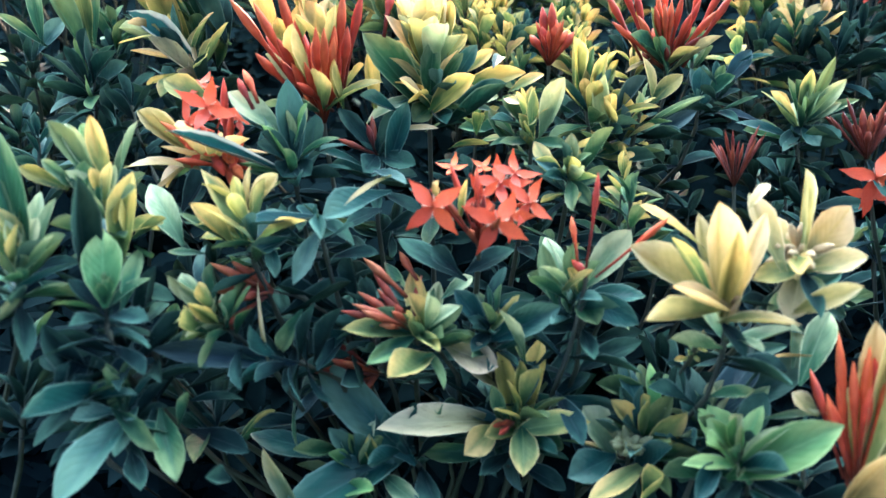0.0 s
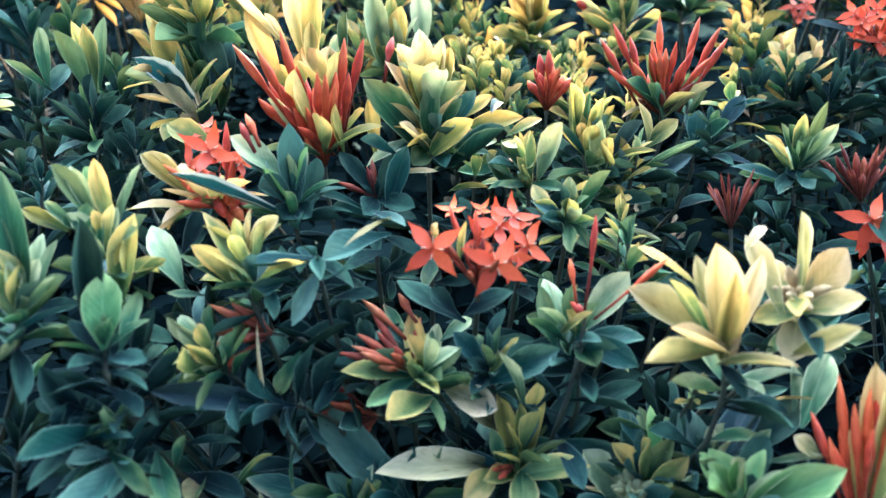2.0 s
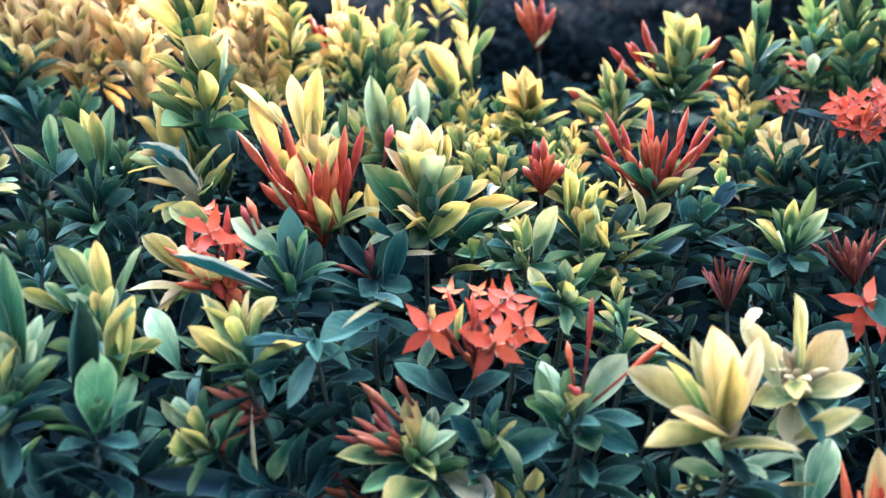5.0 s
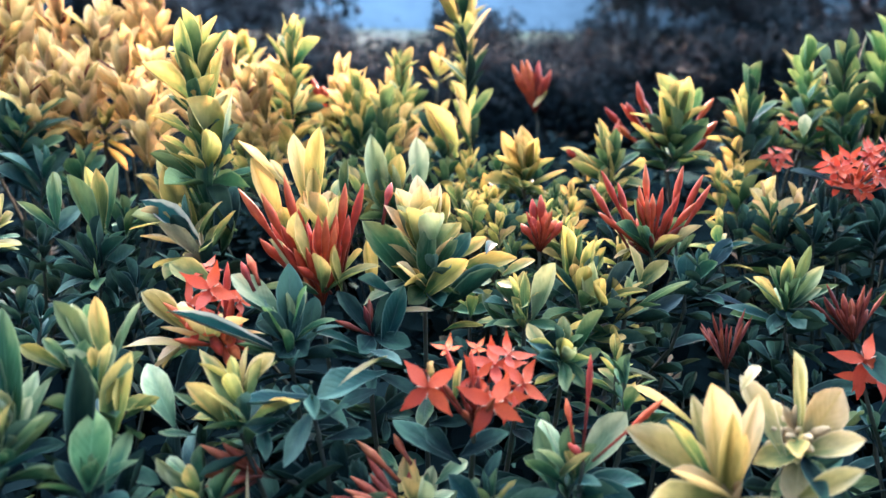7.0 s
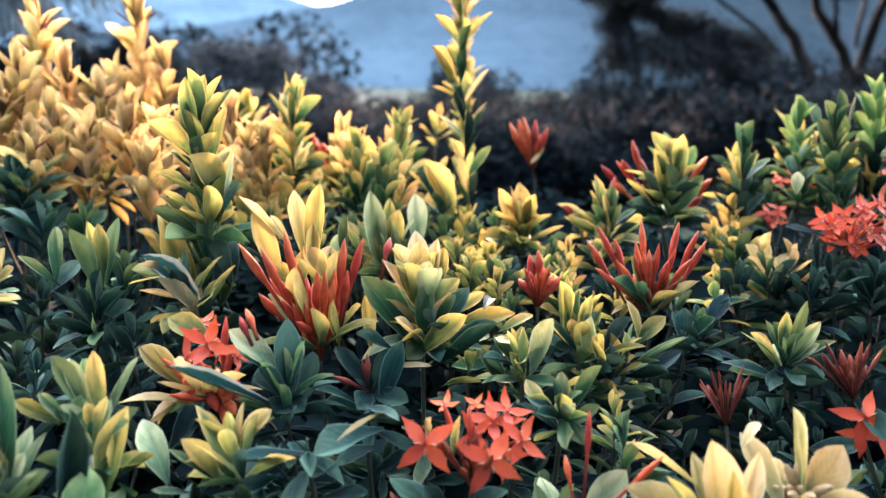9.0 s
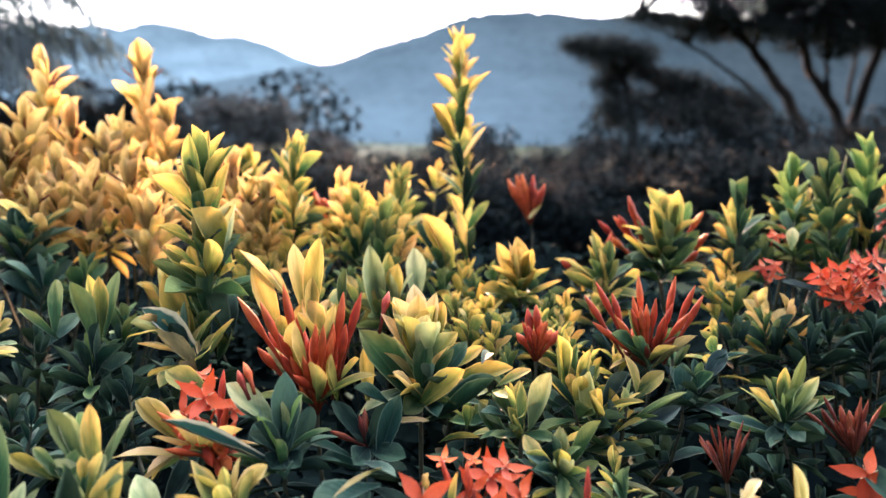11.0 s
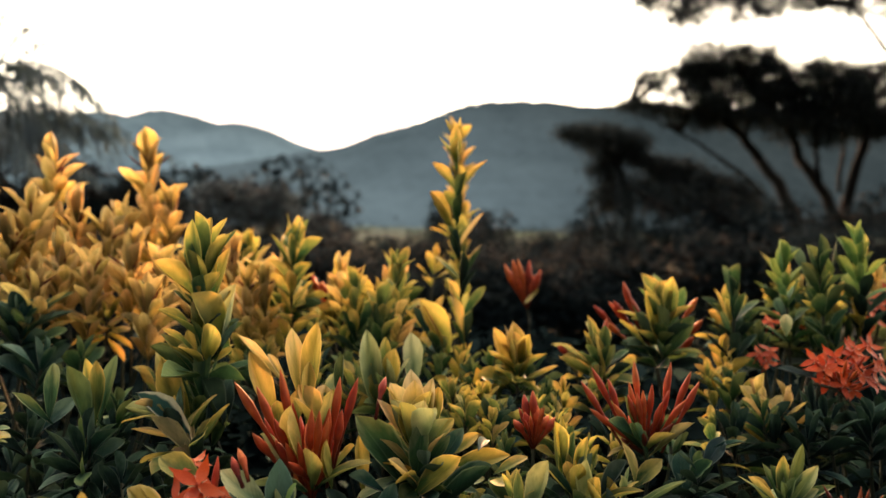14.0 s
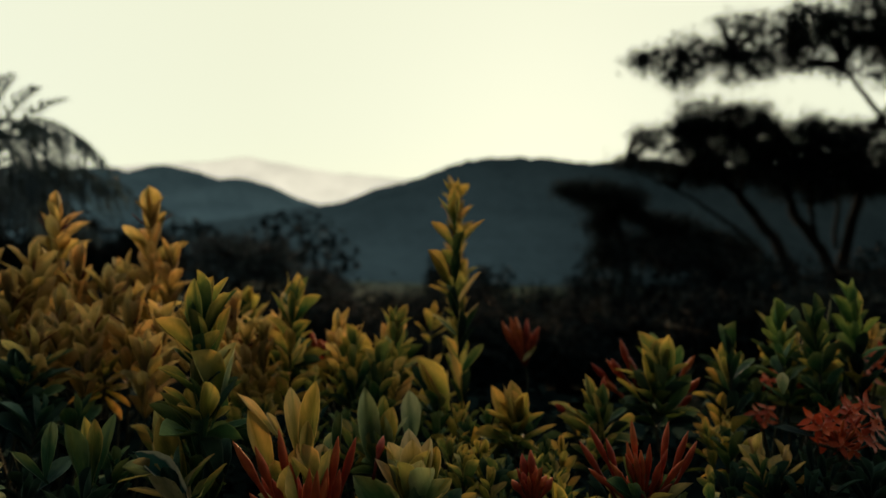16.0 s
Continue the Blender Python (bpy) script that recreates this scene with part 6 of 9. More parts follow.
leaf(s, -1.6, 3.3, 7, 1.3, "yg", bx=-1.4, by=1.8, bz=4.9)
leaf(s, 0.8, 6.1, 8.5, 1, "yg", bx=0.5, by=2.6, bz=5.4)
leaf(s, 1.9, 6.2, 8.4, 1.1, "gr", bx=1.5, by=2.9, bz=6)
leaf(s, 2.6, 2.9, 3.7, 1.5, "ye", bx=3.5, by=0.8, bz=0.4)
leaf(s, 1.7, 0.9, 4.5, 0.6, "ye", bx=1.4, by=0.4, bz=0.8)
leaf(s, -1, 4.8, 8.5, 1.2, "ye", bx=-0.7, by=2.1, bz=4.9)
s = shoot(-0.048, 0.67, 0.855, 0.02, 0.24, 0.97)
leaf(s, -1.9, 2.5, 6.7, 2.5, "pg", bx=-0.4, by=-0.2, bz=-1.6)
leaf(s, 2.7, 3.7, 6.6, 2.2, "pg", bx=2.9, by=0.7, bz=0.7)
leaf(s, 1.4, 1.4, 5.1, 2.7, "ye", bx=0.7, by=0.3, bz=0.7)
leaf(s, 0, 3.4, 5.5, 1.6, "yg")
leaf(s, -1.6, 1.8, 3.2, 1.6, "yg")
around(s, 4, 2.7, "yg", 34, 8, 0.3)
around(s, 6, 3.8, "yg", 75, 30, 0.36, 0.3, 0.4, "gr")
around(s, 7, 4.4, "gr", 110, 65, 0.36, 0.45, 1.2, "dk")
s = shoot(0.059, 0.449, 0.839, 0.01, 0.12, 0.99)
leaf(s, 2.5, 1.2, 3.8, 1.6, "pg", bx=0.5, by=0, bz=0.1)
leaf(s, -0.1, 0.4, 3.6, 1, "yg")
leaf(s, -1.8, 2.2, 2.2, 1.6, "yg", bx=0.2, by=1.1, bz=2.2)
leaf(s, -1.2, -0.1, 2, 1.1, "yg")
leaf(s, -2.2, -0.7, 0.3, 1.1, "gr")
leaf(s, 1.1, 3.5, 3.6, 1, "yg", bx=-1.6, by=1.7, bz=2.7)
leaf(s, -1.7, 5.3, 4.7, 1, "tl", bx=-2.6, by=2.4, bz=4.1)
leaf(s, -1, -1.3, 1.8, 1, "yg")
leaf(s, -2.7, 2.8, 0.7, 1.6, "gr", bx=-0.7, by=-0.1, bz=-1.2)
around(s, 4, 1.8, "yg", 34, 8, 0.3)
around(s, 7, 2.9, "gr", 110, 65, 0.36, 0.45, 1.2, "dk")
s = shoot(0.079, 0.411, 0.831, -0.05, -0.16, 0.99)
leaf(s, 1.4, 0.9, 2.5, 1.2, "ye")
leaf(s, 3.1, 0.7, 2.8, 1.6, "gr", bx=0.6, by=0, bz=0.3)
leaf(s, -2, 2.3, 1.6, 1.3, "yg", bx=-0.8, by=0.2, bz=-0.2)
leaf(s, -1, -2.2, 1.9, 1.1, "ye")
leaf(s, -2.1, 0, 1.6, 1, "tl")
leaf(s, 0.6, -3, 1, 0.8, "pg")
leaf(s, 0.3, 0, 2.4, 1, "ye")
leaf(s, -0.2, -3.5, -0.1, 1.1, "gr")
leaf(s, 1.2, -1.8, -0.6, 1.3, "gr")
around(s, 4, 1.8, "gr", 34, 8, 0.3)
around(s, 7, 2.9, "dk", 110, 65, 0.36, 0.45, 1.2, "dk")
s = shoot(0.102, 0.492, 0.845, -0.12, 0.37, 0.92)
leaf(s, -1.9, 1.9, 4.4, 1.1, "ye", bx=-0.8, by=0.4, bz=0.5)
leaf(s, -0.4, 2.8, 4.6, 0.8, "yg", bx=-0.3, by=0.3, bz=0.1)
leaf(s, 0.2, 1.4, 4, 1.2, "gr", bx=-0.4, by=0, bz=-0.3)
leaf(s, 1.5, 1, 3.7, 1.1, "yg", bx=0.2, by=0.1, bz=0.3)
leaf(s, 1.4, -0.3, 2.9, 1.7, "pg", bx=1.4, by=-1.1, bz=-1.6)
leaf(s, -0.4, -2.6, 1.4, 1.3, "ye", bx=1.9, by=-1.3, bz=-0.8)
leaf(s, -1.1, 2.3, 2.6, 1.1, "yg")
leaf(s, 1.3, 2.8, 2.4, 1, "yg")
leaf(s, -1.4, 1, -0.9, 1.7, "dk")
around(s, 4, 2.3, "yg", 34, 8, 0.3)
around(s, 7, 3.7, "gr", 110, 65, 0.36, 0.45, 1.2, "dk")
s = shoot(0.142, 0.497, 0.842, 0.14, 0.32, 0.94)
leaf(s, 0.7, 2.2, 3.5, 1.2, "ye", bx=0.8, by=0.1, bz=0.4)
leaf(s, 2.5, 0.3, 2.7, 1.5, "ye", bx=0.7, by=0, bz=0.4)
leaf(s, 0.5, -0.3, 2.3, 1.4, "bl", bx=-2, by=0.1, bz=-0.6)
leaf(s, 0.5, -1.9, 1.3, 1.3, "yg", bx=-2.4, by=-0.1, bz=-1)
leaf(s, 4, -1.9, 1.3, 0.6, "pg", bx=0, by=-0.6, bz=-1.2)
leaf(s, 4, -0.3, -0.2, 1.5, "bl", bx=0.4, by=-0.9, bz=-2.2)
leaf(s, -1.7, 0, -1.1, 1.7, "dk")
leaf(s, -0.8, -1.9, -2.3, 1.7, "yg", bx=-3, by=-0.9, bz=-3.3)
leaf(s, 1.1, -2.9, -3.1, 1.3, "tl", bx=-2.9, by=-1, bz=-3.6)
leaf(s, 1.5, -3.9, -4.7, 1.1, "pg", bx=-2.7, by=-2, bz=-5.5)
leaf(s, -0.8, -3.8, -5.9, 0.7, "pg", bx=-3, by=-2.3, bz=-5.9)
around(s, 4, 2.3, "pg", 34, 8, 0.3)
around(s, 7, 3.7, "gr", 110, 65, 0.36, 0.45, 1.2, "dk")
s = shoot(0.187, 0.51, 0.841, -0.00, 0.35, 0.94)
leaf(s, 0.2, 0.9, 2.6, 1.8, "tl")
leaf(s, -0.5, 2, 1.8, 1.1, "tl")
leaf(s, 2.5, -0.3, 1.8, 1.4, "gr")
leaf(s, 3.5, 1.1, 3.5, 1.7, "bl", bx=1.6, by=0.1, bz=1.3)
leaf(s, 4.9, 0.5, 3.6, 0.7, "tl", bx=2.4, by=0.4, bz=2.9)
leaf(s, 1.3, -0.7, -0.6, 1.2, "bl", bx=4.2, by=-2, bz=-0.7)
leaf(s, -1.6, -0.2, -1.8, 1.3, "dk")
around(s, 4, 1.6, "tl", 34, 8, 0.3)
around(s, 6, 2.3, "tl", 75, 30, 0.36, 0.3, 0.4, "dk")
around(s, 7, 2.7, "dk", 110, 65, 0.36, 0.45, 1.2, "dk")
s = shoot(0.239, 0.456, 0.847, 0.02, 0.36, 0.93)
leaf(s, -2.7, 1, 2.1, 0.6, "pg", bx=-0.1, by=0, bz=0.2)
leaf(s, -4, 0, 0.9, 1.3, "tl", bx=-0.3, by=-0.6, bz=-1)
leaf(s, 0.4, 1.2, 3.5, 1.1, "yg")
leaf(s, 1.8, 1.8, 4, 1, "gr")
leaf(s, -0.8, 0.1, 2.2, 1, "lg")
leaf(s, -0.7, 2.5, 2.3, 0.7, "gr")
leaf(s, 2.2, 0.1, 3.2, 1.2, "pg")
leaf(s, 0.6, -0.4, 2.6, 1.1, "gr")
leaf(s, 2.9, -0.6, 2.3, 1.2, "gr")
leaf(s, 0.2, -2.6, -0.1, 1.3, "tl")
leaf(s, 1, -3.3, -0.5, 1.4, "dk")
leaf(s, -1.8, -1.8, -0.6, 1.3, "dk")
leaf(s, 0.4, 1.9, 2.3, 0.9, "gr")
around(s, 4, 2, "gr", 34, 8, 0.3)
around(s, 7, 3.3, "dk", 110, 65, 0.36, 0.45, 1.2, "dk")
s = shoot(0.195, 0.435, 0.812, -0.03, 0.45, 0.89, kind_name="flower_head")
buds(s, 20, 3.8, 34, "long", BUD_DARK, 1.5)
s = shoot(0.274, 0.43, 0.835, -0.13, 0.48, 0.87, kind_name="flower_head")
bud(s, -1.4, 1.9, 2.3, 3.2, "long", BUD_DARK)
bud(s, -0.6, 1.6, 2.8, 3.2, "long", BUD_DARK)
bud(s, 0.2, 1.1, 2.7, 3.2, "long", BUD_DARK)
bud(s, 0.8, 0.5, 2.2, 3.2, "long", BUD_DARK)
bud(s, -0.9, 1.4, 1.8, 3.2, "long", BUD_DARK)
bud(s, -0.6, 0.1, 2, 3.2, "long", BUD_DARK)
bud(s, 0.5, 1, 3, 3.2, "long", BUD_DARK)
buds(s, 16, 3.7, 45, "long", BUD_DARK, 1.9)
flower(s, 0, -1.6, -0.5, 1.9, -0.1, -0.8, 0.5, "red", 0.3)
flower(s, 1.1, -1.5, -1.4, 1.7, 0.3, -0.7, 0.5, "red", 0)
flower(s, 0.3, -1.2, -1.9, 1.4, -0.3, -0.7, 0.4, "red", 0)
leaf(s, -1.9, 1.1, -0.1, 1.7, "dk", bx=-0.2, by=-0.8, bz=-1.7)
leaf(s, 1.1, -3.2, -2.1, 2, "dk")
leaf(s, -1.6, 2.8, 1.2, 1.7, "dk")
# small clumps in the gaps
s = shoot(0.153, 0.442, 0.759, -0.01, 0.53, 0.85)
around(s, 12, 3.1, "tl")
s = shoot(0.182, 0.474, 0.769, -0.02, 0.49, 0.87)
around(s, 6, 3.3, "dk")
s = shoot(0.236, 0.451, 0.769, -0.02, 0.51, 0.86)
around(s, 6, 3.3, "dk")
s = shoot(0.275, 0.459, 0.778, -0.03, 0.50, 0.86)
around(s, 6, 3.4, "dk")
s = shoot(0.258, 0.491, 0.785, -0.04, 0.47, 0.88)
around(s, 6, 3.5, "dk")
s = shoot(0.181, 0.523, 0.785, -0.04, 0.44, 0.90)
around(s, 12, 3.5, "dk")
s = shoot(0.297, 0.426, 0.773, -0.01, 0.53, 0.85)
around(s, 6, 3.3, "tl")
s = shoot(0.241, 0.51, 0.788, -0.05, 0.45, 0.89)
around(s, 12, 3.5, "dk")
s = shoot(0.014, 0.652, 0.809, -0.01, 0.32, 0.95)
around(s, 12, 3.9, "dk")
s = shoot(-0.374, 0.623, 0.802, 0.10, 0.40, 0.91)
around(s, 12, 4.4, "dk")
s = shoot(-0.342, 0.609, 0.797, 0.09, 0.40, 0.91)
around(s, 12, 4.2, "dk")
s = shoot(-0.292, 0.648, 0.799, 0.09, 0.37, 0.92)
around(s, 12, 4.3, "dk")
s = shoot(-0.258, 0.563, 0.775, 0.06, 0.44, 0.90)
around(s, 6, 3.8, "dk")
s = shoot(-0.392, 0.704, 0.82, 0.12, 0.35, 0.93)
around(s, 12, 4.8, "dk")
s = shoot(-0.359, 0.579, 0.792, 0.08, 0.42, 0.90)
around(s, 12, 4.1, "tl")
s = shoot(-0.23, 0.501, 0.752, 0.03, 0.50, 0.87)
around(s, 6, 3.6, "dk")
s = shoot(-0.176, 0.463, 0.728, 0.00, 0.55, 0.84)
around(s, 6, 3.4, "dk")
s = shoot(-0.233, 0.618, 0.786, 0.06, 0.39, 0.92)
around(s, 12, 4, "dk")
s = shoot(-0.14, 0.496, 0.741, 0.01, 0.51, 0.86)
around(s, 6, 3.4, "dk")
# the bright heads in the middle of the hedge
s = shoot(-0.219, 0.488, 0.848, -0.10, 0.32, 0.94)
around(s, 9, 3.4, "dk")
# the tall green shoots
s = shoot(-0.198, 0.576, 0.852, 0.01, 0.24, 0.97, thick=0.003)
leaf(s, 0.6, 3.5, 18.4, 1.5, "yg", bx=0, by=2.9, bz=12.3)
leaf(s, -0.3, 2.2, 18.1, 1.7, "yg", bx=-0.2, by=2.7, bz=12.2)
leaf(s, 1.7, 2.8, 17.4, 1.6, "gr", bx=0.4, by=2.8, bz=12.2)
leaf(s, 0.4, 1.2, 15.9, 1.4, "gr", bx=0.3, by=2.6, bz=12.2)
leaf(s, 1.7, 4.7, 15.7, 1.7, "yg", bx=0.8, by=3, bz=10.6)
leaf(s, 1.3, 0.2, 12.9, 1.5, "gr", bx=0.3, by=2.2, bz=10)
leaf(s, -3.5, 0.8, 14.5, 1.5, "ye", bx=0.2, by=2.6, bz=10.6)
leaf(s, -1.9, 2.2, 12.5, 1.3, "gr", bx=0.7, by=2.6, bz=9.1)
leaf(s, -1.7, 1, 11.1, 3.5, "yg", bx=2.4, by=2.5, bz=6.4)
leaf(s, 4, 3.9, 11.9, 1.3, "pg", bx=1.2, by=2, bz=5.1)
leaf(s, -1.9, 0.6, 9.1, 2, "yg", bx=0.2, by=1.3, bz=4.4)
leaf(s, -2.4, 0, 6.7, 2.3, "ye", bx=-0.8, by=-0.4, bz=-0.1)
leaf(s, 0.7, 0.3, 8.3, 1.8, "gr", bx=0.6, by=0.8, bz=2.8)
leaf(s, -0.2, -0.9, 4.4, 3.4, "dk", bx=2.6, by=0.7, bz=0.5)
leaf(s, -3.6, 1.9, 7.8, 2, "ye")
leaf(s, 1.8, 3.1, 4.8, 2.7, "dk", bx=1.6, by=0.3, bz=-1.4)
leaf(s, -4.2, -1.4, 4.2, 0.9, "tl", bx=0.7, by=-0.2, bz=-1)
leaf(s, -4.9, -2.4, 2.1, 1.1, "pg", bx=-1.9, by=-0.3, bz=1.4)
leaf(s, 2.6, 1.3, 1.6, 1.7, "gr", bx=1.6, by=0.2, bz=-0.9)
leaf(s, 1.7, 1, 10.6, 1.3, "dk", bx=0.6, by=2.1, bz=8.5)
leaf(s, 2.2, 3.1, 9.4, 1.7, "gr", bx=0.7, by=2.1, bz=6.8)
around(s, 4, 2.7, "gr", 34, 8, 0.3)
around(s, 7, 4.4, "dk", 110, 65, 0.36, 0.45, 1.2, "dk")
s = shoot(-0.193, 0.924, 0.905, 0.09, 0.12, 0.99)
leaf(s, 1.2, 1.4, 12.2, 2.2, "yg", bx=0.9, by=0.9, bz=5.2)
leaf(s, 0.2, 1.1, 10.9, 1.8, "yg", bx=0.7, by=0.7, bz=3.2)
leaf(s, 2, 1.4, 9.6, 2, "yg", bx=0.8, by=0.6, bz=2.4)
leaf(s, -0.4, 0.8, 7.8, 2.2, "ye", bx=0.5, by=0.3, bz=1.1)
leaf(s, 2.1, 1.2, 6.9, 2.2, "gr", bx=1, by=0.4, bz=0.7)
leaf(s, -2, 0.4, 6.9, 2, "or", bx=-0.1, by=-0.1, bz=-0.9)
leaf(s, -2.1, 0.2, 4.9, 2.8, "ye", bx=0.5, by=0, bz=-1.1)
leaf(s, 1.5, 0.7, 2.8, 3, "yg", bx=0.2, by=-0.3, bz=-2.3)
around(s, 4, 2.7, "yg", 34, 8, 0.3)
around(s, 7, 4.4, "gr", 110, 65, 0.36, 0.45, 1.2, "dk")
s = shoot(-0.196, 0.605, 0.986, 0.02, 0.06, 1.00, low=0.22)
column(s, 14.7, 11, 5, "yg", "gr")
s = shoot(-0.161, 0.815, 0.984, 0.03, 0.06, 1.00, low=0.22)
column(s, 11.7, 8, 4.8, "yg", "ye")
s = shoot(-0.107, 0.837, 0.949, -0.01, 0.10, 1.00, low=0.22)
column(s, 7.5, 6, 4, "or", "yg")
s = shoot(-0.088, 0.815, 0.931, -0.02, 0.13, 0.99, low=0.22)
column(s, 6, 6, 4.1, "yg", "gr")
s = shoot(-0.044, 0.842, 0.957, -0.01, 0.09, 1.00, low=0.22)
column(s, 8.4, 7, 4, "yg", "or")
s = shoot(-0.058, 0.773, 0.918, 0.01, 0.16, 0.99, low=0.22)
column(s, 4.9, 5, 4.5, "yg", "gr")
s = shoot(-0.272, 1.044, 0.954, 0.06, 0.09, 0.99)
around(s, 11, 5.1, "yg", low_open=50)
s = shoot(-0.128, 1.005, 0.929, -0.01, 0.10, 1.00)
around(s, 12, 4, "or", low_open=60, step=0.9)
s = shoot(-0.104, 0.966, 0.914, 0.02, 0.12, 0.99)
around(s, 12, 4.1, "yg", low_open=60, step=0.9)
s = shoot(-0.055, 1.042, 0.94, 0.01, 0.09, 1.00)
around(s, 12, 4.1, "or", low_open=60, step=0.9)
s = shoot(-0.047, 0.97, 0.914, 0.01, 0.12, 0.99)
around(s, 11, 4.1, "yg", low_open=60, step=0.9)
s = shoot(-0.074, 0.926, 0.901, 0.01, 0.14, 0.99)
around(s, 12, 5.4, "yg", low_open=60, step=0.9)
s = shoot(-0.105, 0.902, 0.895, 0.02, 0.15, 0.99)
around(s, 12, 5.3, "gr", low_open=60, step=0.9)
s = shoot(-0.132, 0.932, 0.904, 0.02, 0.14, 0.99)
around(s, 11, 4, "ye", low_open=60, step=0.9)
s = shoot(0, 1.067, 0.954, 0.12, 0.08, 0.99)
around(s, 9, 3.9, "ye", low_open=60, step=0.9)
s = shoot(-0.002, 0.897, 0.892, -0.13, 0.15, 0.98)
around(s, 10, 5.2, "ye", low_open=60, step=0.9)
s = shoot(0.012, 0.83, 0.877, 0.14, 0.18, 0.97)
around(s, 10, 4, "yg", low_open=60, step=0.9)
s = shoot(-0.239, 0.916, 0.906, 0.04, 0.14, 0.99)
around(s, 12, 5, "or", low_open=60, step=0.9)
s = shoot(-0.21, 0.868, 0.891, 0.03, 0.17, 0.99)
around(s, 12, 4.3, "or", low_open=60, step=0.9)
s = shoot(-0.22, 0.813, 0.88, 0.03, 0.19, 0.98)
around(s, 11, 4, "yg", low_open=60, step=0.9)
s = shoot(-0.211, 0.942, 0.912, 0.04, 0.13, 0.99)
around(s, 11, 4.1, "ye", low_open=60, step=0.9)
s = shoot(-0.155, 0.961, 0.914, 0.03, 0.13, 0.99, kind_name="flower_head")
buds(s, 8, 3.6, 60, "fat", BUD, 5)
# the ochre shoots
s = shoot(-0.481, 0.915, 1.071, 0.00, -0.05, 1.00, low=0.22)
column(s, 14.9, 9, 5.5, "or", "or", 0.33, 46)
buds(s, 4, 3.2, 75, "short", BUD_DARK, 0.9)
s = shoot(-0.385, 0.977, 1.078, -0.01, -0.06, 1.00, low=0.22)
column(s, 14, 9, 5.6, "or", "or", 0.33, 46)
buds(s, 4, 3.2, 75, "short", BUD_DARK, 0.9)
s = shoot(-0.474, 0.844, 1.018, -0.02, 0.00, 1.00, low=0.22)
column(s, 11.7, 8, 5.4, "or", "or", 0.33, 46)
buds(s, 4, 3.1, 75, "short", BUD_DARK, 0.9)
s = shoot(-0.439, 0.886, 1.01, -0.03, 0.01, 1.00, low=0.22)
column(s, 9.7, 7, 5.2, "or", "or", 0.33, 46)
buds(s, 4, 3, 75, "short", BUD_DARK, 0.9)
s = shoot(-0.401, 0.884, 0.993, -0.02, 0.04, 1.00, low=0.22)
column(s, 8.4, 7, 5.1, "or", "or", 0.33, 46)
buds(s, 4, 3, 75, "short", BUD_DARK, 0.9)
s = shoot(-0.486, 0.823, 0.98, -0.03, 0.05, 1.00, low=0.22)
column(s, 7.9, 7, 5.2, "or", "or", 0.33, 46)
buds(s, 4, 3, 75, "short", BUD_DARK, 0.9)
s = shoot(-0.352, 0.961, 1.019, 0.03, 0.03, 1.00, low=0.22)
column(s, 8.8, 7, 4.9, "or", "or", 0.33, 46)
buds(s, 4, 2.8, 75, "short", BUD_DARK, 0.9)
s = shoot(-0.423, 0.816, 0.962, 0.01, 0.10, 1.00, low=0.22)
column(s, 6.9, 7, 4.9, "or", "or", 0.33, 46)
buds(s, 4, 2.8, 75, "short", BUD_DARK, 0.9)
s = shoot(-0.423, 0.757, 0.947, -0.00, 0.12, 0.99, low=0.22)
column(s, 6.8, 7, 4.6, "or", "or", 0.33, 46)
buds(s, 4, 2.7, 75, "short", BUD_DARK, 0.9)
s = shoot(-0.384, 0.799, 0.955, 0.00, 0.10, 0.99, low=0.22)
column(s, 7, 7, 4.7, "or", "or", 0.33, 46)
buds(s, 4, 2.7, 75, "short", BUD_DARK, 0.9)
s = shoot(-0.354, 0.837, 0.961, -0.02, 0.08, 1.00, low=0.22)
column(s, 6.8, 7, 5.4, "or", "or", 0.33, 46)
buds(s, 4, 3.1, 75, "short", BUD_DARK, 0.9)
s = shoot(-0.317, 0.831, 0.952, -0.00, 0.10, 0.99, low=0.22)
column(s, 6.3, 7, 4.7, "or", "or", 0.33, 46)
buds(s, 4, 2.7, 75, "short", BUD_DARK, 0.9)
s = shoot(-0.243, 0.864, 0.966, -0.03, 0.07, 1.00, low=0.22)
column(s, 7.4, 7, 4.5, "or", "or", 0.33, 46)
buds(s, 4, 2.6, 75, "short", BUD_DARK, 0.9)
s = shoot(-0.21, 0.805, 0.944, -0.06, 0.10, 0.99, low=0.22)
column(s, 6.6, 7, 4.1, "or", "or", 0.33, 46)
buds(s, 4, 2.4, 75, "short", BUD_DARK, 0.9)
s = shoot(-0.301, 0.881, 0.964, 0.00, 0.09, 1.00, low=0.22)
column(s, 6.2, 6, 4.1, "or", "or", 0.33, 46)
buds(s, 4, 2.4, 75, "short", BUD_DARK, 0.9)
s = shoot(-0.302, 0.756, 0.931, -0.01, 0.14, 0.99, low=0.22)
column(s, 5.8, 6, 4.4, "or", "or", 0.33, 46)
buds(s, 4, 2.5, 75, "short", BUD_DARK, 0.9)
s = shoot(-0.523, 0.838, 1.001, 0.03, 0.06, 1.00, low=0.22)
column(s, 9.3, 7, 5.4, "or", "or", 0.33, 46)
buds(s, 4, 3.1, 75, "short", BUD_DARK, 0.9)
s = shoot(-0.407, 0.942, 1.004, -0.00, 0.03, 1.00, low=0.22)
column(s, 7.2, 6, 4.9, "or", "or", 0.33, 46)
buds(s, 4, 2.8, 75, "short", BUD_DARK, 0.9)
s = shoot(-0.191, 0.809, 0.95, -0.02, 0.10, 0.99, low=0.22)
column(s, 7.2, 7, 4.0, "or", "or", 0.33, 46)
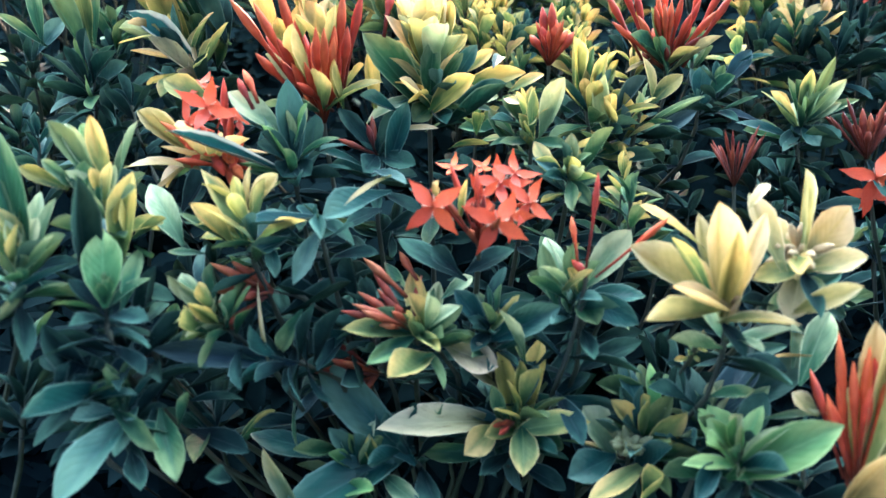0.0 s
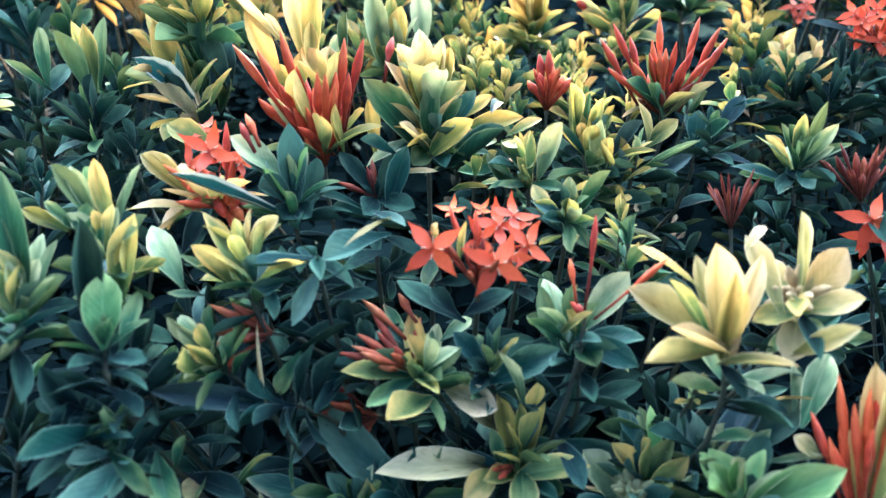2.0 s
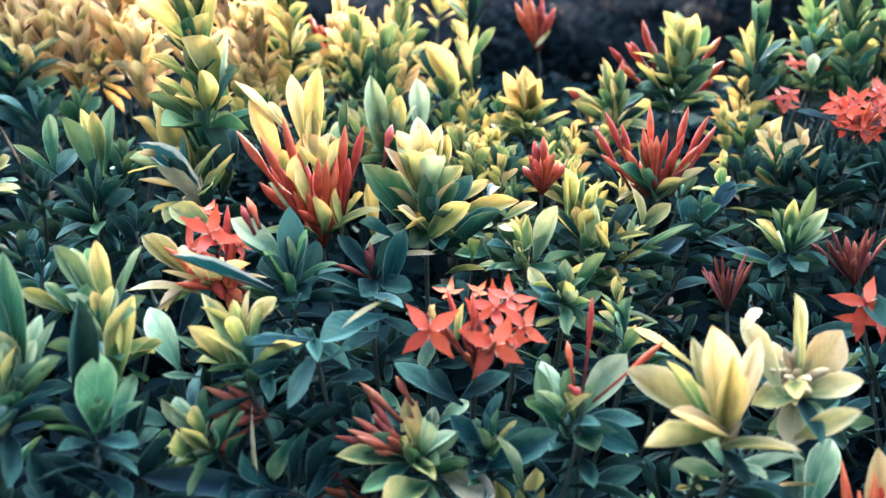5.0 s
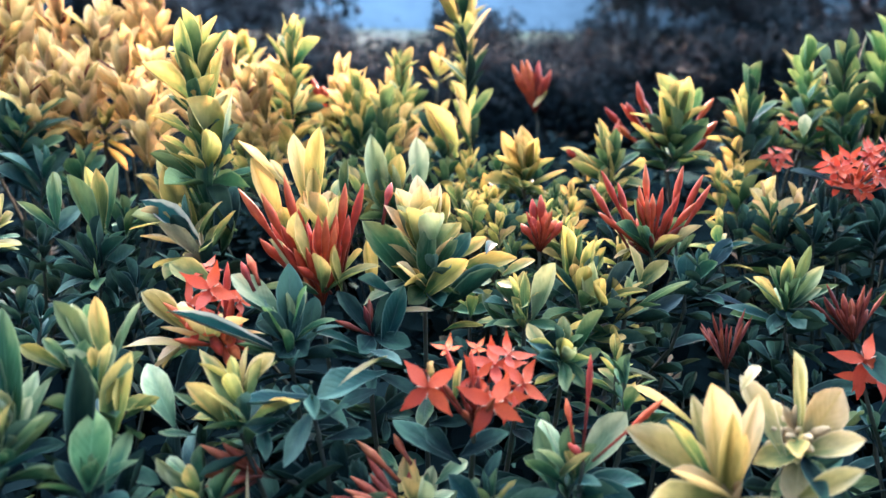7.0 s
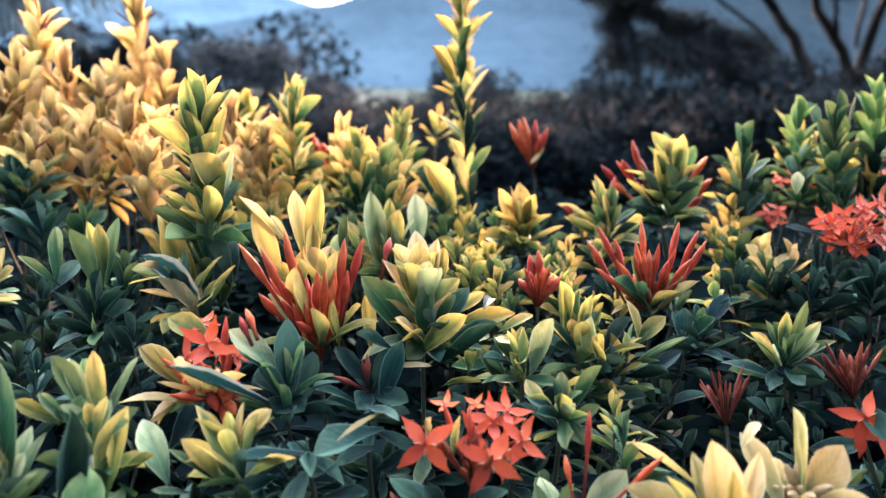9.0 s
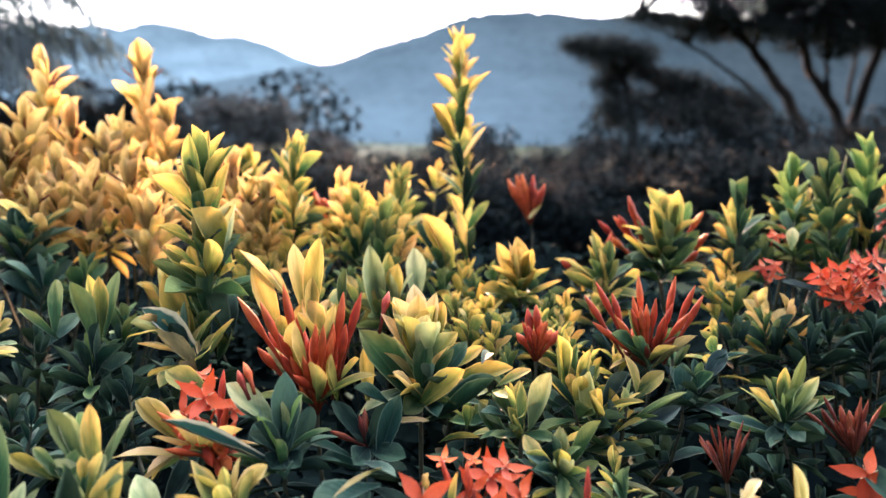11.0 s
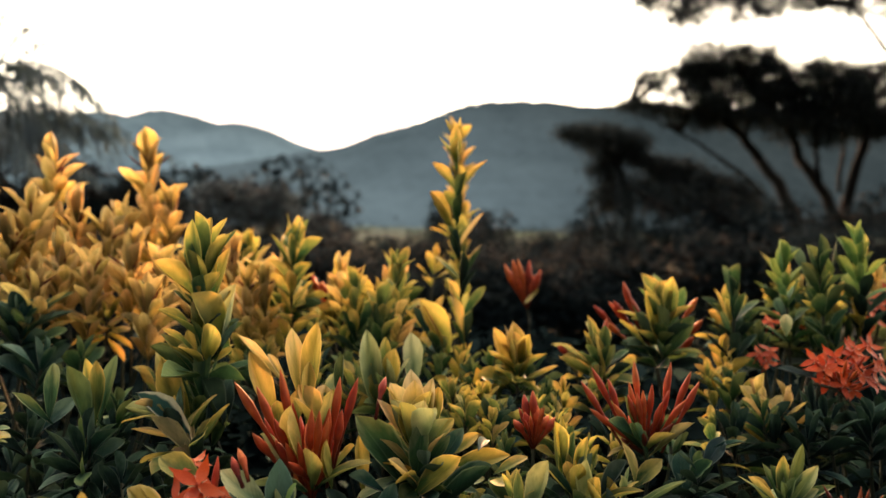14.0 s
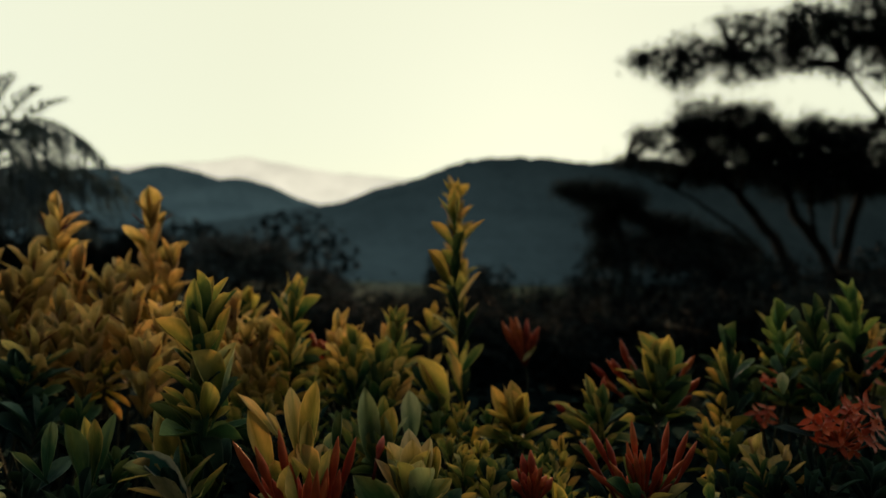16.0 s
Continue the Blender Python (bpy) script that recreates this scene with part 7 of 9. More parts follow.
buds(s, 4, 2.3, 75, "short", BUD_DARK, 0.9)
s = shoot(-0.367, 0.799, 0.91, 0.21, -0.55, 0.81)
around(s, 14, 4.2, "ye", low_open=120, top_open=30, slim=0.25)
s = shoot(-0.427, 0.736, 0.903, -0.03, 0.16, 0.99)
leaf(s, 3.1, 2.5, 5.3, 1.5, "gr")
leaf(s, -1, 0.2, 4.7, 2, "tl")
leaf(s, 1.8, -0.8, 3.1, 2.7, "gr")
leaf(s, -2.2, -0.9, 2.5, 2, "tl")
leaf(s, 4.1, 2.6, 2.6, 1.6, "tl")
around(s, 11, 5.1, "gr")
around(s, 4, 2.7, "tl", 34, 8, 0.3)
around(s, 6, 3.8, "tl", 75, 30, 0.36, 0.3, 0.4, "dk")
around(s, 7, 4.4, "dk", 110, 65, 0.36, 0.45, 1.2, "dk")
s = shoot(-0.338, 0.588, 0.85, -0.08, 0.26, 0.96)
around(s, 11, 3.3, "dk", low_open=70)
s = shoot(-0.272, 0.6, 0.846, -0.07, 0.27, 0.96)
around(s, 11, 3.3, "dk", low_open=70)
s = shoot(-0.186, 0.753, 0.866, -0.03, 0.21, 0.98)
around(s, 11, 3.8, "gr", low_open=70)
s = shoot(-0.25, 0.728, 0.865, -0.04, 0.21, 0.98)
around(s, 11, 3.7, "dk", low_open=70)
s = shoot(-0.1, 0.745, 0.863, -0.02, 0.22, 0.98)
around(s, 11, 3.7, "gr", low_open=70)
s = shoot(0.031, 0.639, 0.861, -0.01, 0.26, 0.97)
around(s, 12, 3.1, "yg", low_open=72, step=0.6, slim=0.42)
s = shoot(0.052, 0.605, 0.856, -0.01, 0.28, 0.96)
around(s, 11, 2.6, "ye", low_open=72, step=0.6, slim=0.42)
s = shoot(0.02, 0.666, 0.866, -0.01, 0.24, 0.97)
around(s, 11, 2.7, "yg", low_open=72, step=0.6, slim=0.42)
s = shoot(0.111, 0.603, 0.857, -0.01, 0.28, 0.96)
around(s, 12, 2.5, "ye", low_open=72, step=0.6, slim=0.42)
s = shoot(0.126, 0.552, 0.852, -0.00, 0.31, 0.95)
around(s, 12, 2.6, "yg", low_open=72, step=0.6, slim=0.42)
s = shoot(0.06, 0.553, 0.851, -0.00, 0.31, 0.95)
around(s, 12, 2.8, "gr", low_open=72, step=0.6, slim=0.42)
s = shoot(0.095, 0.632, 0.861, -0.01, 0.26, 0.97)
around(s, 11, 2.6, "yg", low_open=72, step=0.6, slim=0.42)
s = shoot(0.154, 0.584, 0.856, -0.01, 0.29, 0.96)
around(s, 11, 2.3, "ye", low_open=72, step=0.6, slim=0.42)
s = shoot(0.04, 0.723, 0.873, -0.01, 0.21, 0.98)
around(s, 11, 2.9, "gr", low_open=72, step=0.6, slim=0.42)
s = shoot(0.11, 0.666, 0.868, -0.01, 0.24, 0.97)
around(s, 11, 2.7, "gr", low_open=72, step=0.6, slim=0.42)
s = shoot(-0.09, 0.728, 0.874, 0.00, 0.21, 0.98)
around(s, 12, 3.3, "gr", low_open=72, step=0.6, slim=0.42)
s = shoot(-0.119, 0.726, 0.874, 0.01, 0.21, 0.98)
around(s, 11, 2.9, "yg", low_open=72, step=0.6, slim=0.42)
s = shoot(-0.071, 0.779, 0.881, 0.00, 0.19, 0.98)
around(s, 11, 3.1, "ye", low_open=72, step=0.6, slim=0.42)
s = shoot(-0.18, 0.769, 0.882, 0.02, 0.19, 0.98)
around(s, 11, 3.1, "ye", low_open=72, step=0.6, slim=0.42)
s = shoot(0.046, 0.668, 0.867, -0.01, 0.24, 0.97)
around(s, 10, 2.4, "ye", low_open=72, step=0.6, slim=0.42)
# the flowering spike
s = shoot(0.036, 0.801, 0.87, -0.05, 0.09, 1.00, thick=0.0034, low=0.3)
leaf(s, -1.4, 1.7, 26.5, 1.7, "yg", bx=-1.3, by=2.1, bz=22)
leaf(s, -2.2, 0.9, 25.2, 1.4, "yg", bx=-1.3, by=1.9, bz=21.2)
leaf(s, -0.3, 1.8, 25, 1.4, "yg", bx=-1.2, by=2.1, bz=21.2)
leaf(s, -0.7, 1.6, 27.3, 0.4, "ye", bx=-1, by=1.8, bz=25.6)
leaf(s, -2.8, 1.7, 27, 0.4, "ye", bx=-1.9, by=1.9, bz=25.3)
leaf(s, -3.8, 2.1, 22.5, 1.4, "yg", bx=-1.2, by=2.1, bz=18.7)
leaf(s, 1.8, 1.9, 22.9, 1.5, "ye", bx=-1.4, by=2.2, bz=18.2)
leaf(s, -1.9, 0.1, 21.8, 1.7, "yg", bx=-1.2, by=1.8, bz=17.7)
leaf(s, 0, 0, 21.2, 1.7, "gr", bx=-1, by=1.8, bz=17.1)
leaf(s, -5.5, 1.1, 17.8, 1.8, "ye", bx=-1.3, by=1.9, bz=14.3)
leaf(s, -2.8, 1.1, 19, 1.5, "yg", bx=-1.1, by=1.9, bz=16)
leaf(s, 0.4, 0.1, 18.2, 1.4, "gr", bx=-1.1, by=1.8, bz=15)
leaf(s, 2.2, 1.9, 16.3, 0.8, "pk", bx=-1, by=1.9, bz=12.3)
leaf(s, -3.7, 0.9, 11.8, 1.7, "yg", bx=-0.6, by=1.4, bz=9)
leaf(s, 1.5, 1.8, 13.1, 0.5, "pk", bx=-0.4, by=1.6, bz=9.5)
leaf(s, -1.8, 0.1, 15.3, 1.7, "gr", bx=-0.8, by=1.5, bz=11.4)
leaf(s, 0.1, 0, 14.7, 1.5, "dk", bx=-0.7, by=1.5, bz=10.8)
leaf(s, 1.8, 1.8, 12.4, 0.6, "gr", bx=-0.5, by=1.5, bz=8.1)
leaf(s, -2.3, 0.6, 8.9, 1.7, "yg", bx=-0.3, by=1, bz=5.8)
leaf(s, 0.8, -0.4, 10.4, 1.7, "dk", bx=-0.6, by=0.9, bz=6.3)
leaf(s, 2.2, 1.3, 8.3, 1, "gr", bx=-0.5, by=0.9, bz=4.3)
leaf(s, -2.6, -0.7, 7.2, 2.3, "ye", bx=-0.2, by=0.1, bz=1.6)
leaf(s, -1.3, -1.1, 4.7, 1.9, "gr", bx=0.1, by=-0.1, bz=0.6)
leaf(s, -1.1, -1.2, 11.7, 1.6, "dk", bx=-0.6, by=1, bz=7.6)
leaf(s, -4.7, -0.7, 7.2, 3.2, "ye", bx=-1.7, by=-0.2, bz=0.1)
leaf(s, -1.6, 0.4, 7.4, 0.9, "pk", bx=-0.6, by=0.5, bz=3)
leaf(s, 1.3, 0.9, 5.1, 1.5, "dk", bx=-0.2, by=0.3, bz=1.2)
around(s, 4, 2.6, "yg", 34, 8, 0.3)
around(s, 7, 4.2, "gr", 110, 65, 0.36, 0.45, 1.2, "dk")
s = shoot(0.034, 1.187, 1.135, -0.03, -0.09, 1.00, low=0.06)
around(s, 9, 5.2, "ye", low_open=36, top_open=12, slim=0.42, step=0.3)
s = shoot(0.035, 1.181, 1.103, -0.05, -0.06, 1.00, low=0.06)
around(s, 9, 5.2, "or", low_open=36, top_open=12, slim=0.42, step=0.3)
s = shoot(0.036, 1.174, 1.072, -0.07, -0.03, 1.00, low=0.06)
around(s, 9, 4.9, "yg", low_open=36, top_open=12, slim=0.42, step=0.3)
s = shoot(0.038, 1.167, 1.04, -0.09, -0.01, 1.00, low=0.06)
around(s, 9, 4.9, "or", low_open=36, top_open=12, slim=0.42, step=0.3)
s = shoot(0.039, 1.153, 1.009, -0.11, 0.02, 0.99, low=0.06)
around(s, 9, 4.9, "yg", low_open=36, top_open=12, slim=0.42, step=0.3)
s = shoot(0.039, 1.114, 0.981, -0.13, 0.05, 0.99, low=0.06)
around(s, 9, 5.6, "yg", low_open=36, top_open=12, slim=0.42, step=0.3)
s = shoot(0.04, 1.073, 0.954, -0.15, 0.07, 0.99, low=0.06)
around(s, 9, 5.4, "yg", low_open=36, top_open=12, slim=0.42, step=0.3)
s = shoot(0.039, 1.024, 0.93, -0.17, 0.10, 0.98, low=0.06)
around(s, 9, 5.2, "yg", low_open=36, top_open=12, slim=0.42, step=0.3)
s = shoot(0.039, 0.967, 0.91, -0.19, 0.13, 0.97, low=0.06)
around(s, 9, 4.9, "yg", low_open=36, top_open=12, slim=0.42, step=0.3)
s = shoot(0.038, 0.901, 0.891, -0.21, 0.16, 0.97, low=0.06)
around(s, 9, 4.6, "yg", low_open=36, top_open=12, slim=0.42, step=0.3)
# the heads at the back
s = shoot(0.127, 0.968, 0.903, -0.19, 0.15, 0.97, kind_name="flower_head")
bud(s, -3.5, 1.1, 5.8, 5.4, "fat", BUD)
bud(s, -2.4, 1, 6.4, 5.4, "fat", BUD)
bud(s, -1.1, 0.9, 6.7, 5.4, "fat", BUD)
bud(s, 0.1, 0.8, 6.5, 5.4, "fat", BUD)
bud(s, 1.5, 0.5, 5.5, 5.4, "fat", BUD)
bud(s, -1.8, 0.9, 5.1, 5.4, "fat", BUD)
bud(s, 0.7, 0.5, 4.6, 5.4, "fat", BUD)
leaf(s, -0.5, -0.8, 0.7, 1.1, "cr", bx=1.4, by=0, bz=2.7)
s = shoot(0.169, 0.543, 0.854, -0.09, 0.31, 0.95, kind_name="flower_head")
bud(s, -4.6, 2.8, 5.1, 4, "long", BUD, bx=-1.4, by=0.5, bz=0.1)
bud(s, -3.6, 2.9, 6.4, 4, "long", BUD, bx=-1, by=0.4, bz=0.3)
bud(s, -2.7, 2.4, 5.4, 4, "long", BUD, bx=-1, by=0.5, bz=0.5)
bud(s, -0.7, 2.2, 7, 4, "long", BUD, bx=0, by=0.3, bz=0.8)
bud(s, -0.1, 0.5, 5, 4, "long", BUD)
bud(s, 2.3, 1.3, 7.1, 4, "long", BUD, bx=0.8, by=0, bz=0.7)
bud(s, 1.2, -0.1, 4.4, 4, "long", BUD)
bud(s, 3.7, 0.7, 6.5, 4, "long", BUD, bx=1, by=-0.1, bz=0.5)
bud(s, 4.3, 0.3, 5.8, 4, "long", BUD, bx=1.2, by=-0.3, bz=0.3)
bud(s, 2.8, -0.5, 4.8, 4, "long", BUD)
bud(s, -2.3, 0.9, 4, 4, "long", BUD)
bud(s, -3.9, 2.1, 3.2, 4, "long", BUD)
buds(s, 12, 5.4, 36, "long", BUD, 3.6)
buds(s, 12, 4.0, 60, "fat", BUD_DARK, 3.0)
ring(s, Vector((0, 0, 0.2)), 7, 4.2, 60, ("gr", "yg", "gr", "dk"), 0.36)
leaf(s, -1.9, 0.9, 4.5, 1.3, "gr", bx=-0.2, by=0.1, bz=0.6)
leaf(s, -1, -1, 2.7, 1.7, "gr", bx=0.1, by=-0.5, bz=-0.5)
leaf(s, 3.4, -1.3, 3, 0.5, "pk", bx=0.3, by=-0.2, bz=-0.1)
leaf(s, -3.3, -1.3, 0, 0.4, "pk", bx=-1.1, by=0.3, bz=0.8)
leaf(s, -1.9, 3.2, 1.5, 1.6, "dk")
s = shoot(-0.258, 0.525, 0.856, 0.04, 0.33, 0.94)
leaf(s, -2.2, 0.9, 6.5, 1.3, "gr", bx=-0.2, by=0.3, bz=0.9)
leaf(s, -1.6, 2.4, 6.7, 1.2, "yg", bx=-0.1, by=0.9, bz=2.1)
leaf(s, -0.4, 1.8, 6.8, 1.4, "yg", bx=0, by=0.7, bz=1.9)
leaf(s, 0.6, 2.4, 7.3, 1.3, "gr", bx=0.3, by=0.9, bz=2)
leaf(s, 1.5, -0.4, 3.6, 2.2, "dk", bx=0.1, by=-0.4, bz=-0.4)
leaf(s, -2.8, -1.9, 2.2, 0.5, "tl", bx=0.3, by=-0.7, bz=-1.9)
leaf(s, 0.2, -1.9, 0.8, 0.9, "lg", bx=0, by=-1, bz=-1.6)
leaf(s, 1.8, -0.4, -0.2, 1.2, "tl", bx=1.2, by=-1.2, bz=-3.9)
leaf(s, 3.5, 1.1, -1.1, 1.1, "tl", bx=1, by=-0.8, bz=-3.3)
leaf(s, 0.8, -1.4, -1.5, 2.1, "dk", bx=1.4, by=-2.2, bz=-6.4)
leaf(s, -6.1, 0.4, 4, 1.2, "gr", bx=-2.7, by=-0.2, bz=2.2)
leaf(s, -4.3, 3.1, 6.1, 1.4, "gr", bx=-3, by=-0.2, bz=2.3)
leaf(s, -2.3, 2.4, 3.7, 1.4, "tl", bx=-3.3, by=-0.7, bz=1.8)
leaf(s, -1.6, 1, 1.9, 1.9, "tl", bx=0.2, by=0.4, bz=0.2)
leaf(s, 0.5, 0.7, -1.9, 1.9, "dk")
around(s, 9, 2.8, "dk", first=5)
around(s, 4, 2.5, "tl", 34, 8, 0.3)
around(s, 7, 4.1, "dk", 110, 65, 0.36, 0.45, 1.2, "dk")
s = shoot(-0.286, 0.478, 0.828, 0.03, 0.41, 0.91)
around(s, 13, 2.8, "tl")
s = shoot(-0.189, 0.544, 0.846, -0.44, 0.14, 0.89)
leaf(s, -3.9, -0.9, 5.4, 1.1, "we", bx=0.8, by=0.3, bz=0.2)
leaf(s, -3.5, -2.1, 4.3, 0.6, "or", bx=-2.1, by=0.3, bz=4)
leaf(s, -5, -0.9, 3.2, 0.8, "ye", bx=-2.2, by=0.4, bz=3.4)
leaf(s, -2.8, -0.9, 3.6, 0.9, "pk", bx=0.8, by=-0.1, bz=-0.6)
leaf(s, -2.8, 1, 2.6, 0.9, "tl", bx=0.4, by=0.2, bz=-0.3)
leaf(s, 0.5, -0.6, 0.9, 0.4, "pk", bx=-0.1, by=0.8, bz=2.9)
around(s, 4, 2.2, "pk", 34, 8, 0.3)
around(s, 6, 3.1, "pk", 75, 30, 0.36, 0.3, 0.4, "dk")
around(s, 7, 3.5, "dk", 110, 65, 0.36, 0.45, 1.2, "dk")
s = shoot(0.08, 0.542, 0.858, 0.01, 0.30, 0.95, kind_name="flower_head")
bud(s, -0.7, 1.3, 4, 4.9, "long", BUD)
bud(s, 0.4, 1.3, 4.3, 4.9, "long", BUD)
bud(s, 1.1, 0.7, 2.6, 4.9, "long", BUD)
bud(s, 2, 0.4, 2.2, 4.9, "long", BUD)
bud(s, -0.4, 0.9, 2.7, 4.9, "long", BUD)
bud(s, 0.7, 0.9, 3.2, 4.9, "long", BUD)
bud(s, -1.2, 0.9, 2.2, 4.9, "long", BUD)
buds(s, 12, 3.2, 28, "long", BUD, 2.4)
s = shoot(0.447, 0.906, 0.939, -0.02, 0.11, 0.99)
around(s, 12, 4.4, "yg", low_open=65, step=0.8)
s = shoot(0.485, 0.893, 0.941, -0.02, 0.11, 0.99)
around(s, 14, 4.9, "yg", low_open=65, step=0.8)
s = shoot(0.545, 0.915, 0.968, -0.04, 0.09, 1.00)
around(s, 12, 5, "gr", low_open=65, step=0.8)
s = shoot(0.367, 0.867, 0.915, -0.01, 0.14, 0.99)
around(s, 11, 4.1, "gr", low_open=65, step=0.8)
s = shoot(0.432, 0.805, 0.907, 0.00, 0.16, 0.99)
around(s, 11, 4.3, "gr", low_open=65, step=0.8)
s = shoot(0.448, 0.786, 0.904, 0.00, 0.16, 0.99)
around(s, 11, 3.9, "gr", low_open=65, step=0.8)
s = shoot(0.553, 0.89, 0.957, 0.01, 0.08, 1.00)
around(s, 9, 3.7, "or", low_open=65, step=0.8)
s = shoot(0.363, 0.792, 0.895, -0.20, 0.26, 0.94)
around(s, 10, 4.1, "gr", low_open=65, step=0.8)
s = shoot(0.311, 0.755, 0.884, 0.01, 0.20, 0.98)
around(s, 12, 3.9, "ye", low_open=65, step=0.8)
s = shoot(0.281, 0.713, 0.875, -0.13, 0.27, 0.95)
around(s, 10, 3.1, "yg", low_open=65, step=0.8)
s = shoot(0.306, 0.651, 0.869, -0.11, 0.30, 0.95)
around(s, 11, 3.8, "or", low_open=65, step=0.8)
s = shoot(0.323, 0.635, 0.869, 0.24, 0.14, 0.96)
around(s, 10, 3.5, "or", low_open=65, step=0.8)
s = shoot(0.127, 0.674, 0.866, 0.01, 0.25, 0.97)
around(s, 11, 2.8, "ye", low_open=65, step=0.8)
s = shoot(0.053, 0.631, 0.856, -0.00, 0.28, 0.96)
around(s, 12, 3.1, "tl", low_open=65, step=0.8)
s = shoot(0.071, 0.631, 0.856, 0.00, 0.28, 0.96)
around(s, 10, 3.1, "tl", low_open=65, step=0.8)
s = shoot(0.038, 0.642, 0.858, -0.01, 0.27, 0.96)
around(s, 11, 3.2, "yg", low_open=65, step=0.8)
s = shoot(0.15, 0.77, 0.878, -0.44, 0.27, 0.86)
around(s, 9, 2.5, "ye", low_open=65, step=0.8)
s = shoot(0.018, 0.676, 0.864, -0.01, 0.24, 0.97)
around(s, 11, 3.3, "yg", low_open=65, step=0.8)
s = shoot(0.007, 0.738, 0.872, -0.01, 0.22, 0.98)
around(s, 11, 3.6, "gr", low_open=65, step=0.8)
s = shoot(-0.051, 0.918, 0.909, -0.01, 0.13, 0.99)
around(s, 11, 4.4, "yg", low_open=65, step=0.8)
s = shoot(-0.02, 0.77, 0.876, -0.01, 0.20, 0.98)
around(s, 11, 3.7, "gr", low_open=65, step=0.8)
s = shoot(0.062, 0.755, 0.874, -0.25, 0.22, 0.94)
around(s, 11, 3.4, "gr", low_open=65, step=0.8)
s = shoot(0.114, 0.641, 0.859, 0.01, 0.27, 0.96)
around(s, 10, 2.7, "yg", low_open=65, step=0.8)
s = shoot(-0.069, 0.8, 0.882, -0.02, 0.18, 0.98)
around(s, 11, 3.9, "gr", low_open=65, step=0.8)
s = shoot(-0.143, 0.86, 0.896, -0.02, 0.16, 0.99)
around(s, 11, 3.5, "yg", low_open=65, step=0.8)
s = shoot(0.399, 0.81, 0.97, -0.09, 0.12, 0.99, low=0.22)
column(s, 7.8, 5, 4.2, "lg", "gr", 0.4)
s = shoot(0.423, 0.777, 0.973, -0.08, 0.12, 0.99, low=0.22)
column(s, 8.9, 5, 4.3, "gr", "gr", 0.4)
s = shoot(0.485, 0.815, 0.996, -0.09, 0.10, 0.99, low=0.22)
column(s, 9.5, 6, 4.2, "lg", "dk", 0.4)
s = shoot(0.324, 0.763, 0.944, 0.00, 0.12, 0.99, low=0.22)
column(s, 6.5, 4, 4.0, "gr", "dk", 0.4)
s = shoot(0.378, 0.643, 0.883, -0.27, -0.35, 0.90, kind_name="flower_head")
flower(s, -1.8, 0.3, 1.8, 1.4, -0.375, -0.7, 0.6, "red", 0.0)
flower(s, -0.3, 0.8, 2.7, 1.4, -0.16666666666666666, -0.7, 0.6, "red", 0.7)
flower(s, 1.4, 1.1, 3.2, 1.4, 0.08333333333333333, -0.7, 0.6, "red", 1.4)
flower(s, 1.6, -1.1, 4.3, 1.4, 0.3333333333333333, -0.7, 0.6, "red", 2.0999999999999996)
flower(s, 2.8, -1, 2.9, 1.4, 0.5, -0.7, 0.6, "red", 2.8)
flower(s, 0.9, 1, 1.4, 1.4, 0.0, -0.7, 0.6, "red", 3.5)
flower(s, 1.1, -1.5, 1.5, 1.4, 0.25, -0.7, 0.6, "red", 4.199999999999999)
flower(s, -1, 0.7, 0.4, 1.4, -0.2916666666666667, -0.7, 0.6, "red", 4.8999999999999995)
flower(s, -1.3, 2.4, 2.1, 1.4, -0.4583333333333333, -0.7, 0.6, "red", 5.6)
flower(s, -0.3, -0.9, 0.5, 1.4, -0.041666666666666664, -0.7, 0.6, "red", 6.3)
flower(s, 2.4, -1.2, 0.9, 1.4, 0.4166666666666667, -0.7, 0.6, "red", 7.0)
flower(s, 1.8, 0.8, 2.5, 1.4, 0.16666666666666666, -0.7, 0.6, "red", 7.699999999999999)
for i in range(4):
    a = 1.57 * i
    flower(s, 0.6 + 2.4 * math.cos(a), -0.6 + 0.9 * math.sin(2.1 * a), 2.0 + 1.9 * math.sin(a), 1.2, 0.4 * math.cos(a), -0.6, 0.5 + 0.3 * math.sin(a), "red", 1.3 * i)
buds(s, 14, 3.6, 65, "long", BUD, 2.4)
s = shoot(0.518, 0.822, 0.925, -0.38, -0.50, 0.78, kind_name="flower_head")
flower(s, -1, 0.9, 1.9, 1.8, 0, -0.6, 0.7, "red", 0)
flower(s, 0, 0.1, 1, 1.8, 0, -0.6, 0.7, "red", 1)
flower(s, -0.5, 0.2, -0.7, 1.8, 0, -0.6, 0.7, "red", 2)
flower(s, 0.9, -0.3, 2.4, 1.8, 0, -0.6, 0.7, "red", 3)
s = shoot(0.408, 0.829, 0.905, -0.36, -0.66, 0.67, kind_name="flower_head")
flower(s, -1.1, 0.6, 0.7, 1.5, 0, -0.5, 0.8, "red", 0)
flower(s, 0.3, 0.1, 1.1, 1.5, 0, -0.5, 0.8, "red", 1)
flower(s, 1.3, -0.6, 0.5, 1.5, 0, -0.5, 0.8, "red", 2)
s = shoot(0.348, 0.734, 0.883, -0.34, -0.67, 0.66, kind_name="flower_head")
flower(s, -0.5, 0.5, 1.1, 1.3, 0, -0.6, 0.7, "red", 0)
flower(s, 0.5, 0.1, 1.5, 1.3, 0, -0.6, 0.7, "red", 1)
flower(s, 0.2, 0, 0.3, 1.3, 0, -0.6, 0.7, "red", 2)
s = shoot(-0.157, 0.973, 0.907, 0.09, -0.54, 0.83, kind_name="flower_head")
flower(s, -0.8, 0.1, 1.5, 1.4, 0, -0.6, 0.7, "red", 0)
